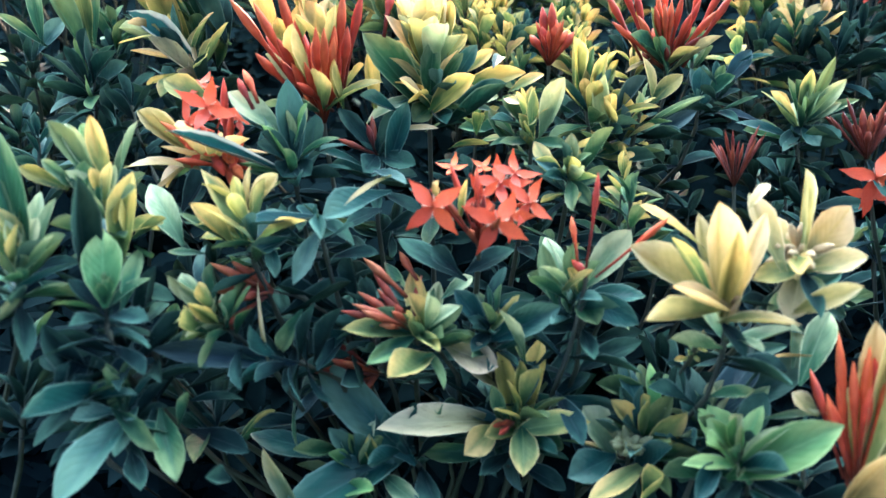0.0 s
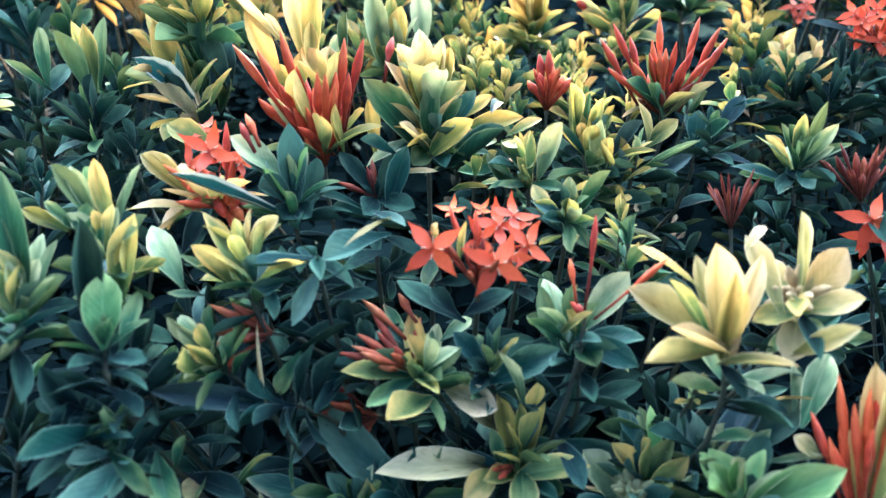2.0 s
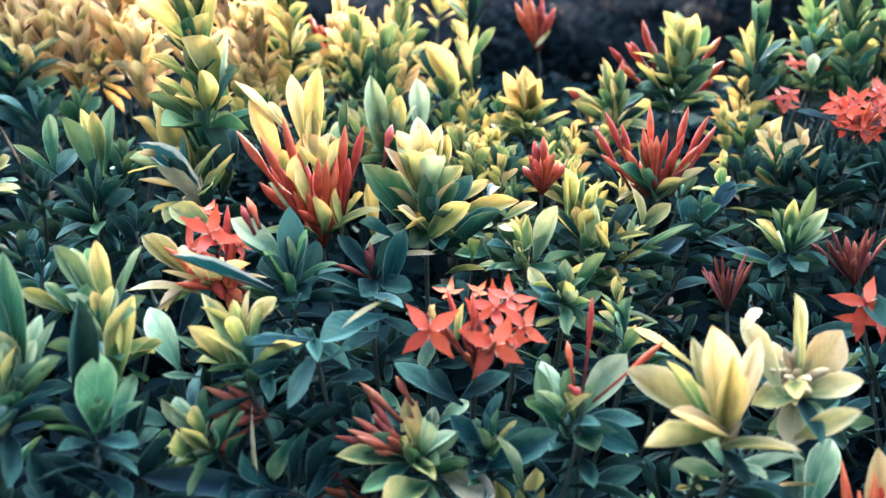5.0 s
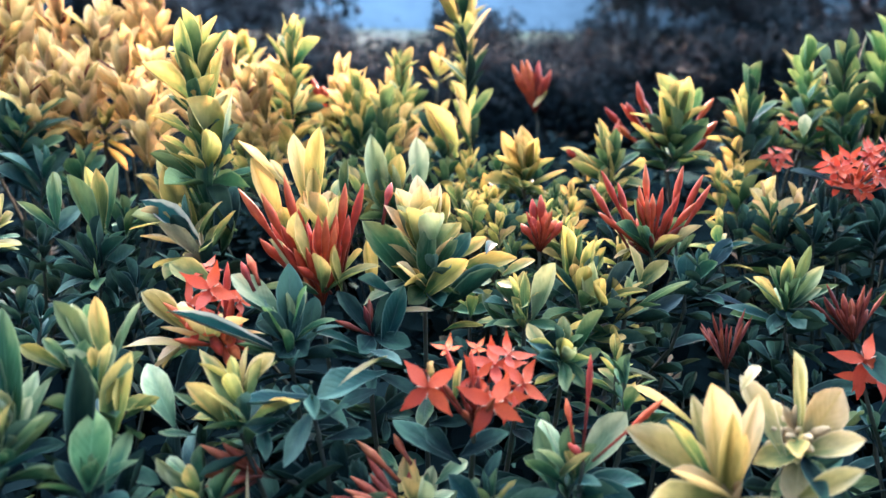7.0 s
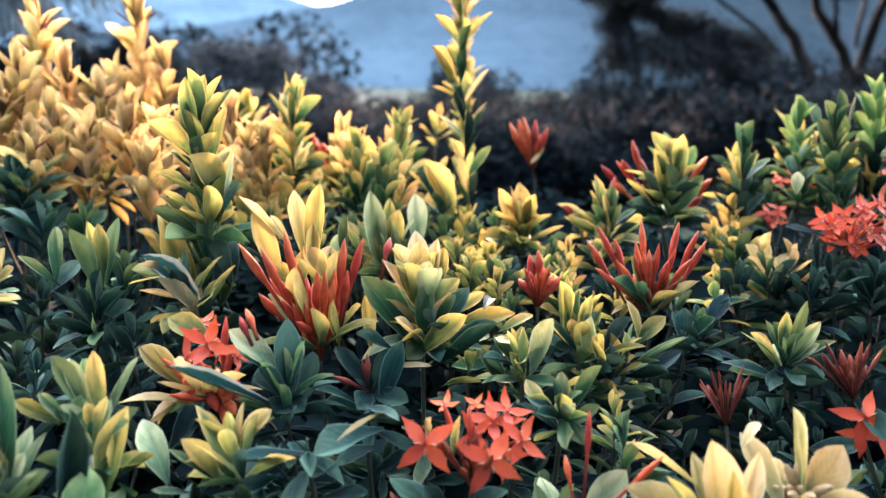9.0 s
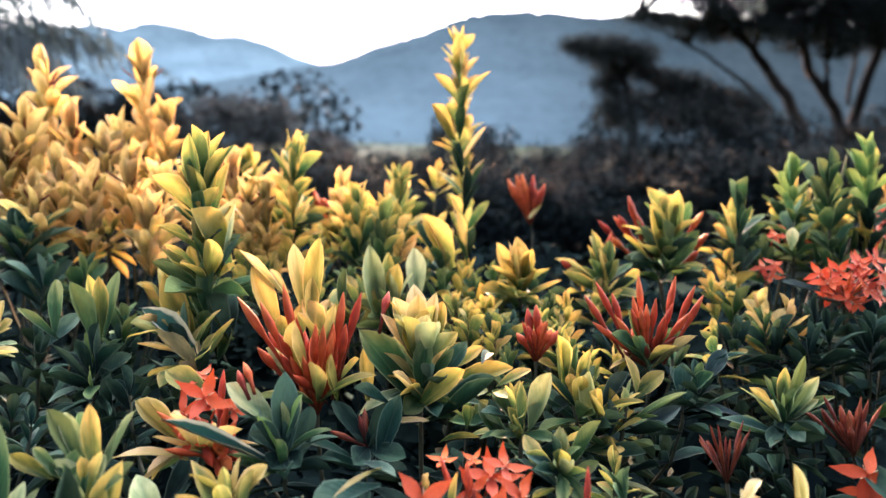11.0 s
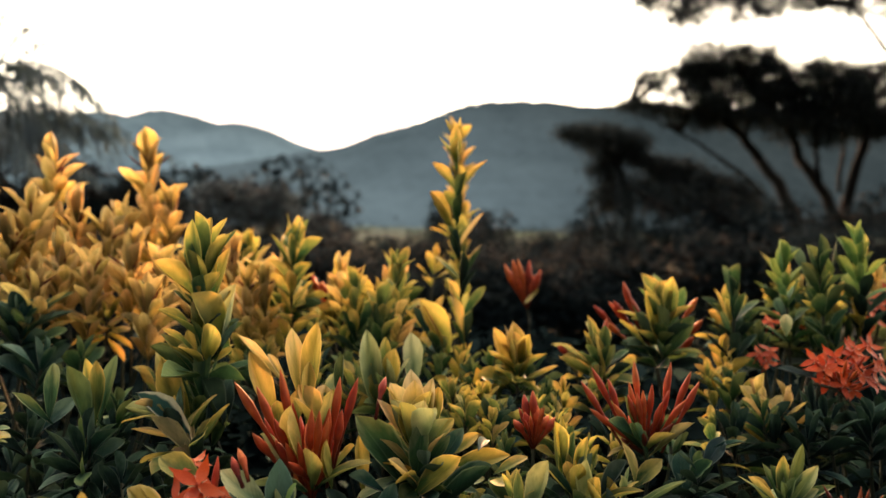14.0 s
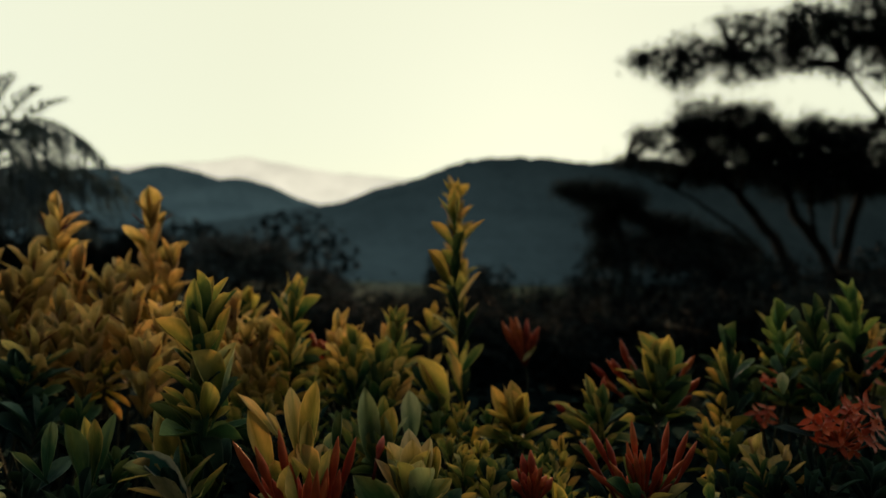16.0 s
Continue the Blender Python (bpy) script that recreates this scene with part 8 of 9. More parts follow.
flower(s, 0.5, 0.3, 1.9, 1.4, 0, -0.6, 0.7, "red", 1)
flower(s, 0, 0.1, 0.4, 1.4, 0, -0.6, 0.7, "red", 2)
s = shoot(0.356, 0.651, 0.886, -0.87, 0.48, 0.15)
leaf(s, -2.9, 1.6, 0.7, 1.1, "bl", bx=0.7, by=-0.2, bz=0.4)
leaf(s, -1.4, 3.1, 6.3, 1.3, "pg", bx=-1.8, by=2, bz=4)
s = shoot(0.269, 0.614, 0.848, 0.05, 0.27, 0.96)
around(s, 12, 4.1, "dk")
s = shoot(0.325, 0.596, 0.85, 0.06, 0.27, 0.96)
around(s, 12, 4.2, "dk")
s = shoot(0.384, 0.604, 0.858, 0.06, 0.25, 0.97)
around(s, 12, 4.4, "dk")
s = shoot(0.295, 0.694, 0.863, 0.03, 0.23, 0.97)
around(s, 12, 4.6, "gr")
s = shoot(0.421, 0.651, 0.865, 0.04, 0.22, 0.97)
around(s, 12, 4.7, "dk")
s = shoot(0.355, 0.646, 0.86, 0.04, 0.24, 0.97)
around(s, 12, 4.5, "dk")
s = shoot(0.306, 0.619, 0.852, 0.05, 0.26, 0.96)
around(s, 12, 4.2, "dk")
s = shoot(0.118, 0.614, 0.841, 0.02, 0.30, 0.95)
around(s, 12, 3.9, "gr")
s = shoot(0.16, 0.623, 0.844, 0.02, 0.29, 0.96)
around(s, 12, 4, "dk")
s = shoot(-0.127, 0.759, 0.865, -0.03, 0.21, 0.98)
around(s, 12, 4.7, "dk")
s = shoot(0.246, 0.77, 0.882, -0.03, 0.18, 0.98)
leaf(s, -2.4, -0.1, 7.5, 2.7, "ye", bx=0.4, by=-0.4, bz=0)
leaf(s, -1.2, 1.8, 9.3, 2.2, "yg", bx=0.6, by=0.7, bz=4.1)
leaf(s, 0.6, 2.3, 9.5, 2.4, "lg", bx=0.9, by=0.5, bz=3)
leaf(s, 1.8, 0.8, 9, 2, "yg", bx=1.4, by=0.3, bz=3.7)
leaf(s, 3.2, -1.2, 4.9, 2.4, "gr", bx=-0.3, by=-0.2, bz=-1)
leaf(s, -4.1, -0.1, 4.3, 2.5, "yg", bx=-0.6, by=-0.1, bz=-0.2)
leaf(s, 3.4, 2.3, 7.6, 1.3, "lg", bx=1.8, by=0.5, bz=3.8)
leaf(s, -1, -1.8, 6.1, 2.1, "gr", bx=0.3, by=-0.4, bz=0.7)
leaf(s, -2.1, 2.7, 5.4, 1.5, "gr")
leaf(s, 0.8, -1.8, 3.1, 1.9, "dk")
leaf(s, -2.2, -1.1, 1.8, 2.2, "dk")
leaf(s, 2.6, -0.8, 0.5, 1.9, "dk")
ring(s, Vector((0.3, 0.5, 3.8)), 6, 4.6, 24, ("yg", "lg", "ye"), 0.42)
ring(s, Vector((0.2, 0.4, 2.8)), 7, 4.6, 44, ("yg", "gr", "lg"), 0.42)
ring(s, Vector((0.1, 0.1, 1.2)), 8, 4.6, 62, ("gr", "gr", "yg", "dk"), 0.4)
ring(s, Vector((0, 0, -1.2)), 8, 4.8, 78, ("dk", "gr", "dk"), 0.36)
s = shoot(0.252, 0.803, 0.884, -0.06, 0.18, 0.98, kind_name="flower_head")
bud(s, -3.5, 2.2, 7.4, 5.5, "long", BUD, bx=-1.3, by=0.6, bz=1.2)
bud(s, -4.3, 2.1, 5.2, 5.5, "long", BUD, bx=-1.6, by=0.7, bz=1.1)
bud(s, -6.6, 2.5, 4.5, 5.5, "long", BUD, bx=-2.5, by=0.8, bz=0.5)
bud(s, -5, 2.2, 5, 5.5, "long", BUD)
bud(s, 4.3, -0.4, 6.2, 5.5, "long", BUD, bx=1.9, by=-0.3, bz=1.4)
bud(s, 3.3, 0, 6.8, 5.5, "long", BUD, bx=1.8, by=-0.2, bz=2)
bud(s, 5.2, -1.1, 3.5, 5.5, "long", BUD, bx=1.9, by=-0.6, bz=0.1)
bud(s, 4, -2.1, 1.6, 5.5, "long", BUD, bx=1.4, by=-0.6, bz=-0.8)
bud(s, -2.7, 1.8, 5.7, 5.5, "long", BUD)
bud(s, -5.5, 1, 3, 5.5, "long", BUD, bx=-1.9, by=0.5, bz=-0.1)
s = shoot(0.175, 0.729, 0.872, -0.19, 0.25, 0.95)
leaf(s, -2.1, 1.6, 5.7, 2, "yg", bx=-0.3, by=0.5, bz=1.8)
leaf(s, -0.7, 2.4, 5.8, 1.9, "yg", bx=0.5, by=0.4, bz=1.4)
leaf(s, -1.5, -0.8, 4.4, 2, "ye", bx=0.4, by=-0.6, bz=-0.8)
leaf(s, -3.3, 1.4, 3.1, 1.4, "ye", bx=-0.7, by=0.3, bz=0.6)
leaf(s, 0.7, 1.9, 4.7, 1.7, "gr")
leaf(s, 1.3, 0.4, 3.2, 1.8, "gr")
leaf(s, -4.9, 1.7, 3.2, 0.5, "pg", bx=-1, by=0.4, bz=0.6)
bud(s, -4.3, 1.5, 2.9, 5.4, "long", BUD, bx=-2, by=0.6, bz=0.7)
bud(s, 0.6, 2.1, 5.7, 5.4, "long", BUD)
around(s, 4, 2.7, "gr", 34, 8, 0.3)
around(s, 6, 3.8, "gr", 75, 30, 0.36, 0.3, 0.4, "dk")
around(s, 7, 4.4, "dk", 110, 65, 0.36, 0.45, 1.2, "dk")
s = shoot(0.088, 0.732, 0.871, -0.02, 0.21, 0.98)
leaf(s, 0, 1.1, 5.5, 2.4, "ye", bx=0.3, by=0, bz=-0.2)
leaf(s, -1.1, 1.1, 4.9, 1.8, "ye", bx=-0.3, by=0, bz=-0.1)
leaf(s, -2.9, 0.3, 4.8, 2, "ye", bx=-0.8, by=0, bz=0)
leaf(s, 1.8, -0.3, 4.3, 1.8, "ye", bx=0.6, by=-0.2, bz=-0.1)
leaf(s, -1.7, -1, 4, 1.5, "yg", bx=-0.1, by=-0.2, bz=0.3)
leaf(s, 0.7, -1.2, 4.1, 1.7, "ye", bx=0.5, by=-0.3, bz=0.3)
leaf(s, -2.2, -1.2, 2.9, 1.5, "ye")
around(s, 11, 3.5, "gr", first=1)
around(s, 4, 2.7, "ye", 34, 8, 0.3)
around(s, 6, 3.8, "ye", 75, 30, 0.36, 0.3, 0.4, "yg")
around(s, 7, 4.4, "yg", 110, 65, 0.36, 0.45, 1.2, "dk")
s = shoot(0.348, 0.823, 0.9, -0.08, 0.18, 0.98)
leaf(s, -0.3, 1, 6.1, 2.5, "yg", bx=0.1, by=0, bz=-0.2)
leaf(s, -1.8, 0.4, 5.2, 2.2, "ye", bx=0, by=-0.3, bz=-0.7)
leaf(s, 1.2, 0.2, 4.9, 1.8, "gr", bx=0.2, by=0, bz=0.1)
leaf(s, -1.5, -0.9, 4.3, 1.9, "yg", bx=0, by=-0.4, bz=-0.4)
leaf(s, -0.1, -1.5, 3.8, 1.8, "gr")
leaf(s, -2.7, 2.8, 4.2, 0.7, "tl", bx=-0.4, by=0.6, bz=1.6)
around(s, 11, 4.2, "dk", first=1)
around(s, 4, 2.7, "gr", 34, 8, 0.3)
around(s, 6, 3.8, "gr", 75, 30, 0.36, 0.3, 0.4, "dk")
around(s, 7, 4.4, "dk", 110, 65, 0.36, 0.45, 1.2, "dk")
s = shoot(0.438, 0.884, 0.924, -0.11, 0.16, 0.98)
leaf(s, -1.4, 1.4, 7.1, 2, "yg", bx=-0.1, by=0.2, bz=0.9)
leaf(s, -0.3, 0.9, 7.2, 2, "yg", bx=-0.1, by=0.2, bz=0.9)
leaf(s, -1.6, -0.8, 6.1, 2, "gr")
leaf(s, -1.5, 1.3, 5.3, 1.7, "gr", bx=-0.1, by=0.1, bz=0.4)
leaf(s, 0.4, 0.4, 5.3, 1.7, "gr", bx=0, by=0.1, bz=0.5)
around(s, 11, 4.6, "gr", first=2.5)
around(s, 4, 2.7, "gr", 34, 8, 0.3)
around(s, 6, 3.8, "gr", 75, 30, 0.36, 0.3, 0.4, "dk")
around(s, 7, 4.4, "dk", 110, 65, 0.36, 0.45, 1.2, "dk")
s = shoot(0.456, 0.834, 0.912, -0.08, 0.17, 0.98)
leaf(s, -0.9, 1.5, 8.3, 2.1, "lg", bx=-0.1, by=0.3, bz=1.3)
leaf(s, 0.1, 0.9, 8.2, 2.1, "lg", bx=0.1, by=0.2, bz=1.3)
leaf(s, -1.5, 1.6, 6.6, 1.9, "gr", bx=-0.3, by=0.3, bz=0.8)
leaf(s, -1.2, -0.8, 6.5, 2.1, "yg")
leaf(s, 0.8, 0.4, 6.4, 1.8, "gr", bx=0.3, by=0, bz=1)
leaf(s, -2.9, -1.4, 3.3, 2.8, "ye", bx=0, by=-0.9, bz=-2.5)
leaf(s, -0.6, -2.7, 2.8, 2.5, "yg", bx=1.2, by=-1.6, bz=-2.2)
leaf(s, 1.8, -2.8, 3.4, 2.2, "ye", bx=3.3, by=-2.6, bz=-2.1)
leaf(s, 0.7, -3.6, 1.7, 2.2, "gr", bx=1.9, by=-2, bz=-2.6)
leaf(s, -2.6, 3.5, 8.8, 0.5, "tl", bx=-1, by=1.3, bz=4.5)
leaf(s, 1.8, 1.2, 9.9, 0.5, "tl", bx=0.9, by=0.3, bz=4.1)
leaf(s, -2.8, 1, 5.5, 1.2, "cr", bx=-1.8, by=1.3, bz=3.7)
leaf(s, -3.5, 1, 2.6, 1.5, "pg", bx=-4.2, by=1.8, bz=-0.9)
leaf(s, 2, -1.5, 5.1, 1, "cr", bx=1.4, by=-0.5, bz=2.6)
around(s, 11, 4.5, "dk", first=3)
around(s, 4, 2.7, "gr", 34, 8, 0.3)
around(s, 7, 4.4, "dk", 110, 65, 0.36, 0.45, 1.2, "dk")
s = shoot(0.542, 0.92, 0.955, -0.10, 0.13, 0.99)
leaf(s, -0.6, 0.8, 6.1, 2.5, "lg", bx=0.4, by=-0.2, bz=-0.5)
leaf(s, 0.6, 1.3, 6.4, 2.3, "yg")
leaf(s, -1.4, 0, 4.1, 2.1, "gr")
leaf(s, 0.4, -1, 4.2, 2.3, "gr")
around(s, 11, 4.6, "gr", first=1.5)
around(s, 4, 2.7, "gr", 34, 8, 0.3)
around(s, 6, 3.8, "gr", 75, 30, 0.36, 0.3, 0.4, "dk")
around(s, 7, 4.4, "dk", 110, 65, 0.36, 0.45, 1.2, "dk")
s = shoot(-0.266, 1.013, 0.943, 0.02, 0.09, 1.00)
leaf(s, -1.2, 0.1, 5.6, 2.1, "yg", bx=-0.3, by=-0.1, bz=-0.3)
leaf(s, 0, 1.5, 5.9, 2.3, "yg")
leaf(s, 1.4, 0.8, 5.9, 2.1, "yg", bx=0.4, by=0.1, bz=-0.4)
leaf(s, 0.2, -1.7, 4.2, 2.3, "gr")
leaf(s, 1.4, -1.4, 3.9, 2.1, "yg")
leaf(s, -2.2, -0.5, 1.2, 2.1, "ye", bx=-0.7, by=-0.6, bz=-3.5)
leaf(s, 2.7, 2, 4, 1.1, "or", bx=0.9, by=0.4, bz=-0.5)
around(s, 4, 2.7, "yg", 34, 8, 0.3)
around(s, 6, 3.8, "yg", 75, 30, 0.36, 0.3, 0.4, "gr")
around(s, 7, 4.4, "gr", 110, 65, 0.36, 0.45, 1.2, "dk")
s = shoot(-0.188, 0.919, 0.904, 0.03, 0.11, 0.99)
leaf(s, 0, 1.1, 12.3, 1.8, "yg", bx=0.2, by=0.7, bz=4.5)
leaf(s, 1.1, 1.3, 12.1, 1.8, "lg", bx=0.3, by=0.7, bz=4.5)
leaf(s, 0.8, -0.8, 11.1, 2.2, "gr", bx=0.3, by=0.2, bz=2.3)
leaf(s, -0.6, 0.9, 10, 1.6, "yg", bx=-0.1, by=0.4, bz=2.5)
leaf(s, 1.4, 1.1, 7.2, 1.6, "yg", bx=0.4, by=0.2, bz=0.5)
leaf(s, -1.4, 0.7, 8.6, 1.9, "or", bx=0.1, by=0.3, bz=1.5)
leaf(s, -2.6, 1.3, 7.3, 1.3, "or", bx=0, by=0.4, bz=1.3)
leaf(s, -2.6, -0.9, 5.1, 2.5, "ye", bx=0.3, by=-0.4, bz=-1.9)
leaf(s, -0.3, -1.4, 5.4, 2, "gr", bx=0.5, by=-0.4, bz=-1.1)
leaf(s, 2, 0.9, 3.8, 2.2, "ye", bx=0.4, by=-0.3, bz=-2.1)
leaf(s, -1.9, -1.1, 2.6, 2.2, "ye")
around(s, 4, 2.7, "yg", 34, 8, 0.3)
around(s, 7, 4.4, "gr", 110, 65, 0.36, 0.45, 1.2, "dk")
s = shoot(-0.126, 0.95, 0.911, -0.01, 0.12, 0.99)
leaf(s, -0.4, 0.7, 6.9, 1.3, "or", bx=0, by=0.1, bz=0.7)
leaf(s, 0.5, 0.8, 7.1, 1.3, "or", bx=0, by=0.1, bz=0.6)
leaf(s, 0.1, -0.3, 5.8, 1.8, "ye")
leaf(s, -1, 0.4, 4.3, 1.5, "or")
leaf(s, 1, 0.7, 4.3, 1.5, "ye")
leaf(s, 2.5, -0.2, 4, 2.5, "ye", bx=3, by=-0.2, bz=-2.6)
leaf(s, -0.6, -1, 0.5, 2.7, "or", bx=1.4, by=-0.9, bz=-5.3)
leaf(s, -1.9, 1.2, 3.1, 1.2, "cr")
around(s, 4, 2.7, "or", 34, 8, 0.3)
around(s, 7, 4.4, "ye", 110, 65, 0.36, 0.45, 1.2, "dk")
s = shoot(-0.054, 0.932, 0.903, 0.00, 0.13, 0.99)
leaf(s, -0.5, 0.9, 8.1, 1.2, "yg", bx=0.1, by=0.5, bz=3)
leaf(s, 1, 1, 8.1, 1.3, "gr", bx=0.2, by=0.4, bz=2.5)
leaf(s, 0.2, -0.1, 7.1, 1.9, "yg", bx=0.2, by=0.1, bz=1.1)
leaf(s, -1.5, 0.7, 6, 1.6, "or", bx=0, by=0, bz=0)
leaf(s, 1.4, 0.7, 4.6, 1.6, "or", bx=0.2, by=0, bz=-0.1)
leaf(s, 0, -1.5, 4.1, 2, "ye", bx=0, by=-0.5, bz=-1.2)
leaf(s, -0.8, -0.6, 3.3, 1.7, "yg")
around(s, 4, 2.7, "yg", 34, 8, 0.3)
around(s, 6, 3.8, "yg", 75, 30, 0.36, 0.3, 0.4, "gr")
around(s, 7, 4.4, "gr", 110, 65, 0.36, 0.45, 1.2, "dk")
s = shoot(0.006, 0.791, 0.879, -0.25, 0.18, 0.95)
leaf(s, -1.5, 0, 5.4, 2.6, "ye", bx=1.1, by=-0.3, bz=-0.7)
leaf(s, 0.9, 0.4, 1.8, 2.5, "yg")
leaf(s, -0.9, -1.5, 2.8, 1.9, "gr")
leaf(s, -2.9, 1.9, 4.7, 1.3, "tl", bx=-0.9, by=0.4, bz=1.1)
around(s, 4, 2.2, "tl", 34, 8, 0.3)
around(s, 6, 3.1, "tl", 75, 30, 0.36, 0.3, 0.4, "dk")
around(s, 7, 3.6, "dk", 110, 65, 0.36, 0.45, 1.2, "dk")
s = shoot(-0.357, 0.563, 0.87, 0.23, 0.40, 0.89)
leaf(s, 0.8, 1.2, 2.3, 1.4, "cr")
leaf(s, 2.5, -1.3, -1.2, 2.3, "or", bx=-0.8, by=-1.4, bz=-1.5)
leaf(s, 1.4, 0, 1.2, 1.3, "cr")
leaf(s, -0.1, 0.7, 2.6, 1.6, "cr")
around(s, 4, 1.6, "cr", 34, 8, 0.3)
around(s, 6, 2.2, "cr", 75, 30, 0.36, 0.3, 0.4, "pg")
around(s, 7, 2.6, "pg", 110, 65, 0.36, 0.45, 1.2, "dk")
s = shoot(-0.389, 0.704, 0.878, 0.12, 0.27, 0.96)
around(s, 12, 5.1, "tl", low_open=78, step=0.6, slim=0.4)
s = shoot(-0.276, 0.616, 0.861, 0.08, 0.30, 0.95)
around(s, 12, 3.8, "gr", low_open=78, step=0.6, slim=0.4)
s = shoot(-0.271, 0.71, 0.871, 0.09, 0.25, 0.97)
around(s, 12, 4.2, "yg", low_open=78, step=0.6, slim=0.4)
s = shoot(-0.077, 0.709, 0.866, 0.03, 0.23, 0.97)
around(s, 12, 4, "yg", low_open=78, step=0.6, slim=0.4)
s = shoot(0.028, 0.742, 0.869, -0.01, 0.21, 0.98)
around(s, 12, 3.8, "ye", low_open=78, step=0.6, slim=0.4)
s = shoot(0.058, 0.638, 0.854, -0.02, 0.27, 0.96)
around(s, 12, 3.4, "yg", low_open=78, step=0.6, slim=0.4)
s = shoot(0.104, 0.756, 0.872, -0.04, 0.21, 0.98)
around(s, 12, 3.9, "tl", low_open=78, step=0.6, slim=0.4)
s = shoot(0.105, 0.658, 0.859, -0.04, 0.26, 0.97)
around(s, 12, 3.4, "gr", low_open=78, step=0.6, slim=0.4)
s = shoot(0.163, 0.706, 0.867, -0.06, 0.23, 0.97)
around(s, 12, 3.5, "yg", low_open=78, step=0.6, slim=0.4)
s = shoot(0.3, 0.707, 0.872, -0.10, 0.25, 0.96)
around(s, 12, 3.6, "ye", low_open=78, step=0.6, slim=0.4)
s = shoot(0.297, 0.624, 0.864, -0.09, 0.29, 0.95)
around(s, 11, 3.3, "gr", low_open=78, step=0.6, slim=0.4)
s = shoot(0.345, 0.605, 0.865, -0.09, 0.31, 0.95)
around(s, 12, 3.3, "dk", low_open=78, step=0.6, slim=0.4)
s = shoot(0.118, 0.404, 0.819, -0.00, 0.47, 0.88)
around(s, 13, 3, "gr", low_open=78, step=0.6, slim=0.4)
s = shoot(0.117, 0.426, 0.824, -0.01, 0.44, 0.90)
around(s, 11, 2.4, "yg", low_open=78, step=0.6, slim=0.4)
s = shoot(0.025, 0.52, 0.837, -0.01, 0.35, 0.94)
around(s, 11, 2.4, "yg", low_open=78, step=0.6, slim=0.4)
s = shoot(0.052, 0.671, 0.86, -0.02, 0.25, 0.97)
around(s, 11, 3, "ye", low_open=78, step=0.6, slim=0.4)
s = shoot(0.205, 0.596, 0.853, -0.06, 0.30, 0.95)
around(s, 11, 3, "gr", low_open=78, step=0.6, slim=0.4)
s = shoot(0.244, 0.601, 0.856, -0.07, 0.30, 0.95)
around(s, 11, 2.9, "yg", low_open=78, step=0.6, slim=0.4)
s = shoot(-0.225, 0.634, 0.86, 0.07, 0.28, 0.96)
around(s, 11, 3.2, "gr", low_open=78, step=0.6, slim=0.4)
s = shoot(-0.36, 0.724, 0.879, 0.11, 0.25, 0.96)
around(s, 12, 4.4, "gr", low_open=78, step=0.6, slim=0.4)

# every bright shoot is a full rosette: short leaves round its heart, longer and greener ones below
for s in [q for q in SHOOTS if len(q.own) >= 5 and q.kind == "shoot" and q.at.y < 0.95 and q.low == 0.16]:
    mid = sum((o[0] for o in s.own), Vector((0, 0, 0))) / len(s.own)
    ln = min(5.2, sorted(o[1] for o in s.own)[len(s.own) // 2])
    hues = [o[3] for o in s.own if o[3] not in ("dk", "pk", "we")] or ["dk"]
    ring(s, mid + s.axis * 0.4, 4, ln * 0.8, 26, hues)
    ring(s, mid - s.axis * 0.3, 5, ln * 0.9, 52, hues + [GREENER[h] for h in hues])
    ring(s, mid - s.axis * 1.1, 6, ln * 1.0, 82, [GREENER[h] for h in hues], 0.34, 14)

# older leaves in pairs down the stem of every shoot of the front and the middle; shade is put into their dark colour
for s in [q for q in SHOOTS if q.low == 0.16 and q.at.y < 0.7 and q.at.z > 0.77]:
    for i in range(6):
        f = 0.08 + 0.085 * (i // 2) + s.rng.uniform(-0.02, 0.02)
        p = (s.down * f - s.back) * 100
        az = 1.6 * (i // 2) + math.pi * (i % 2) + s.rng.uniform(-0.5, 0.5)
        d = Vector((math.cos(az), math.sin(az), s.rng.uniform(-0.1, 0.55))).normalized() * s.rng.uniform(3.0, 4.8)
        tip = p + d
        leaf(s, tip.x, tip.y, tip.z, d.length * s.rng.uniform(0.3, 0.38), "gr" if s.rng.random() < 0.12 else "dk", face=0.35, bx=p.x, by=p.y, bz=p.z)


# green shoots of the shrubs' inner layer, below and between the outer ones; their dark colour deepens the gaps in place
# of shade
def top_of_hedge(x, y):
    return float(np.interp(y, (0.33, 0.36, 0.42, 0.6, 0.85, 1.1, 1.5, 1.7), (0.62, 0.76, 0.80, 0.83, 0.86, 0.9, 0.88, 0.6)))


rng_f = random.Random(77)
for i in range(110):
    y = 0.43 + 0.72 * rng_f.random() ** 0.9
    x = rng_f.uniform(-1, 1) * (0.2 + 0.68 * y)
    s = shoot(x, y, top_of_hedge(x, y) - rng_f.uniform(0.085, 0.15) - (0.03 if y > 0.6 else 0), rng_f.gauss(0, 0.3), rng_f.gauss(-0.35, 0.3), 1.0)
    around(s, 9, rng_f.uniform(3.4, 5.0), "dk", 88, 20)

# leaves and twigs that fill the shrubs below their outer shoots, leaves painted near-black for shade
for ix in range(-4, 5):
    for row in range(3):
        shrub_at(ix * 0.44, (0.4, 0.66, 0.98)[row])

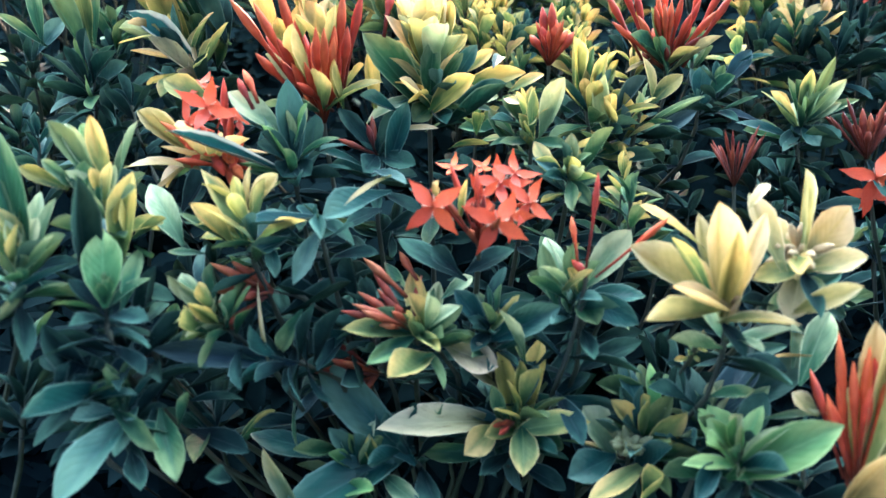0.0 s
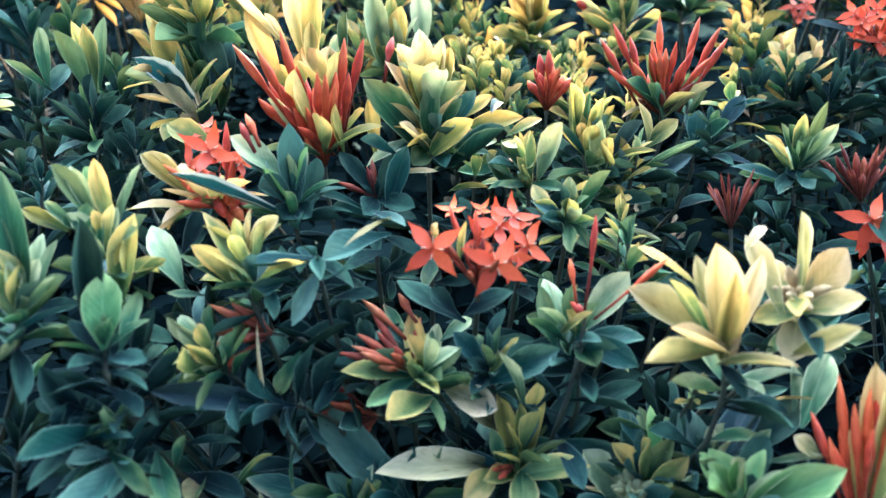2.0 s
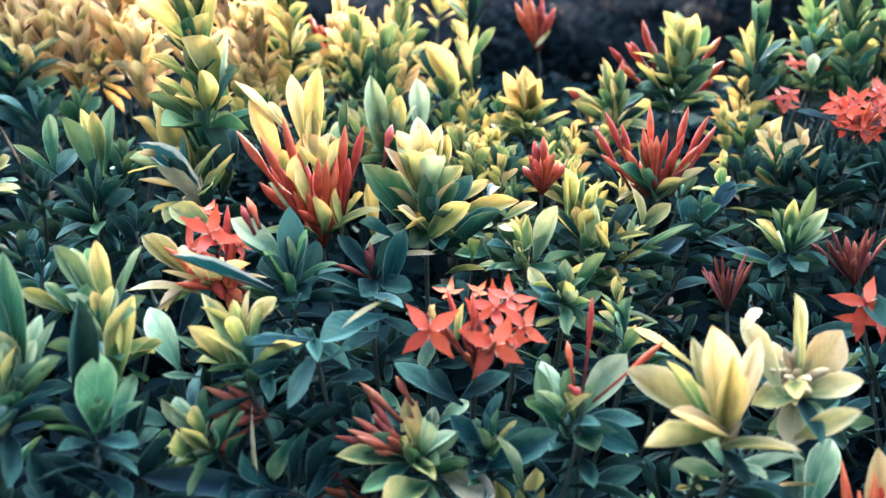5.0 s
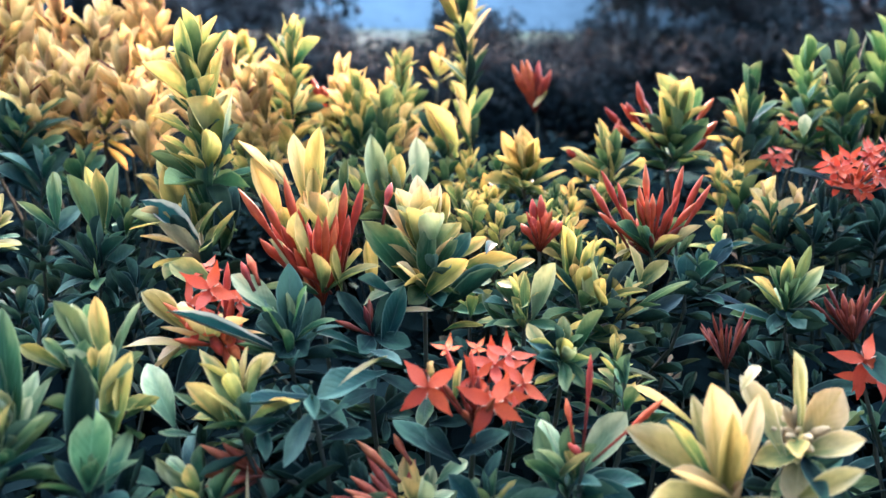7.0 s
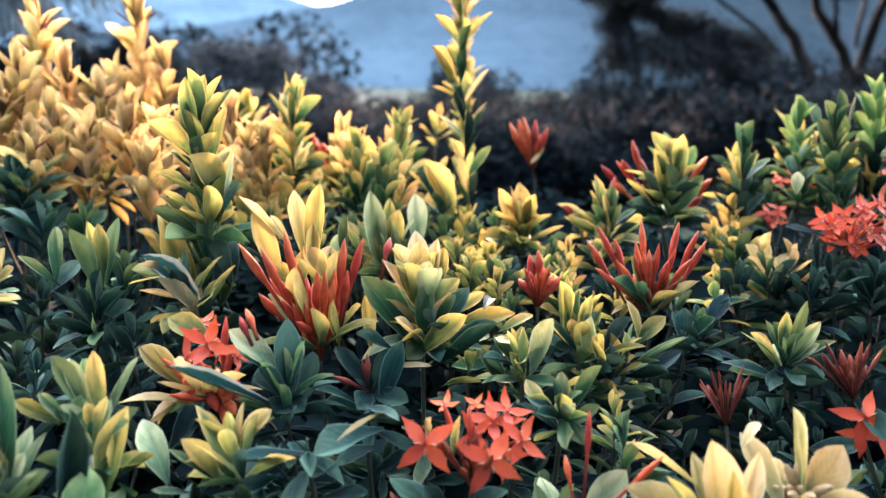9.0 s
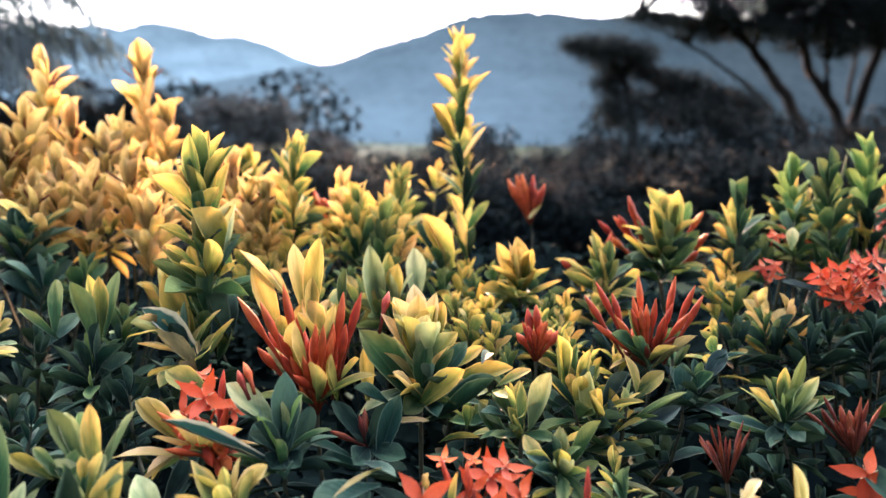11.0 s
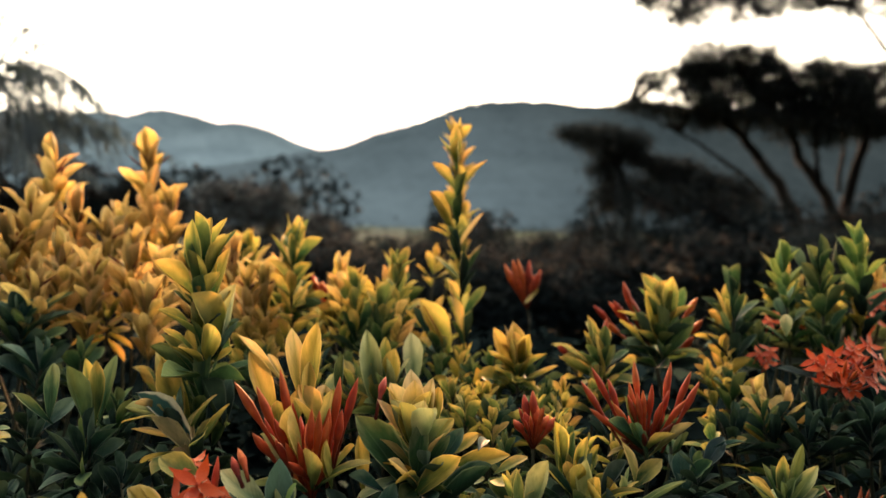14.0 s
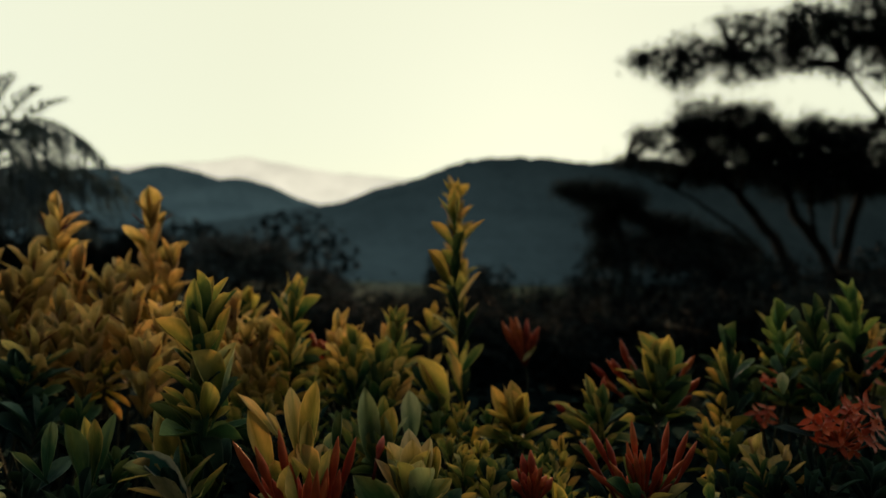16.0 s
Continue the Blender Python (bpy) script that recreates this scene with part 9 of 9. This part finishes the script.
for key, root in sorted(NAMES_SHRUB.items()):
    rng = random.Random(hash(key) % 9973)
    bm = bmesh.new()
    o = Vector(root.location)
    for _ in range(7):
        x, y = o.x + rng.uniform(-0.2, 0.2), o.y + rng.uniform(-0.14, 0.14)
        limb(bm, (rng.uniform(-0.04, 0.04), rng.uniform(-0.04, 0.04), 0), Vector((x, y, top_of_hedge(x, y) - 0.14)) - o, 0.009, 0.004, 0.1, rng)
    part("stem", bm, BARK, root)
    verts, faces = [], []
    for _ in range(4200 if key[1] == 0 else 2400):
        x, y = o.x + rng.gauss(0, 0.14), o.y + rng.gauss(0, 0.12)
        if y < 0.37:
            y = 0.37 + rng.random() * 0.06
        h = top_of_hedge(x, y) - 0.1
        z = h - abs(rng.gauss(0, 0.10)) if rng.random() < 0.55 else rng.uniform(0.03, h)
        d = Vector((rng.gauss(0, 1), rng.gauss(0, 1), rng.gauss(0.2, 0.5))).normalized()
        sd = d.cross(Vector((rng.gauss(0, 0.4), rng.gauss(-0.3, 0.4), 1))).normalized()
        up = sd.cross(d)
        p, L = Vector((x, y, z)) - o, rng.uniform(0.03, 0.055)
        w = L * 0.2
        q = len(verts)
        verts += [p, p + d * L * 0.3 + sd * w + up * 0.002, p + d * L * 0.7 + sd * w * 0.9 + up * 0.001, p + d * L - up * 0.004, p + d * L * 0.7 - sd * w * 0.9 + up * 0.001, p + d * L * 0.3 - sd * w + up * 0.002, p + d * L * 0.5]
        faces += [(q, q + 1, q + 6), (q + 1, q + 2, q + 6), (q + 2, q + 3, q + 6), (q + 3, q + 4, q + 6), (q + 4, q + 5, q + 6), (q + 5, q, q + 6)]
    if abs(o.x) > 0.8:
        outer, outer_faces = [], []
        for _ in range(130):
            x, y = o.x + rng.gauss(0, 0.15), o.y + rng.gauss(0, 0.13)
            x = math.copysign(max(abs(x), 0.74), x)
            c = Vector((x, max(y, 0.36), top_of_hedge(x, y) + rng.gauss(-0.07, 0.05))) - o
            if rng.random() < 0.3:
                c = Vector((x - o.x, 0.37 - o.y - rng.uniform(0, 0.03), rng.uniform(0.2, 0.75))) if key[1] == 0 else c
            a0 = rng.uniform(0, 6.28)
            for k in range(9):
                az, el = a0 + 2.4 * k, radians(75 - 7 * k + rng.uniform(-10, 10))
                d = Vector((math.cos(az) * math.cos(el), math.sin(az) * math.cos(el), math.sin(el)))
                sd = d.cross(Vector((0.1, 0.2, 1))).normalized()
                up, L = sd.cross(d), rng.uniform(0.035, 0.06)
                w, q = L * 0.19, len(outer)
                outer += [c, c + d * L * 0.35 + sd * w + up * 0.003, c + d * L * 0.72 + sd * w * 0.85 + up * 0.002, c + d * L - up * 0.003, c + d * L * 0.72 - sd * w * 0.85 + up * 0.002, c + d * L * 0.35 - sd * w + up * 0.003, c + d * L * 0.5]
                outer_faces += [(q, q + 1, q + 6), (q + 1, q + 2, q + 6), (q + 2, q + 3, q + 6), (q + 3, q + 4, q + 6), (q + 4, q + 5, q + 6), (q + 5, q, q + 6)]
        ob = new("outer_foliage", cards_mesh("outer_foliage", outer, outer_faces, HEDGE_LEAF))
        ob.data.shade_smooth()
        ob.parent = root
        tagged(ob, "green and yellow-green leaf shoots", kind="stuff")
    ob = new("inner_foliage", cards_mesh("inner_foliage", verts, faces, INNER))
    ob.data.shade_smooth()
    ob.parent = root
    tagged(ob, "dense dark green leaves, shade put into their colour", kind="stuff")
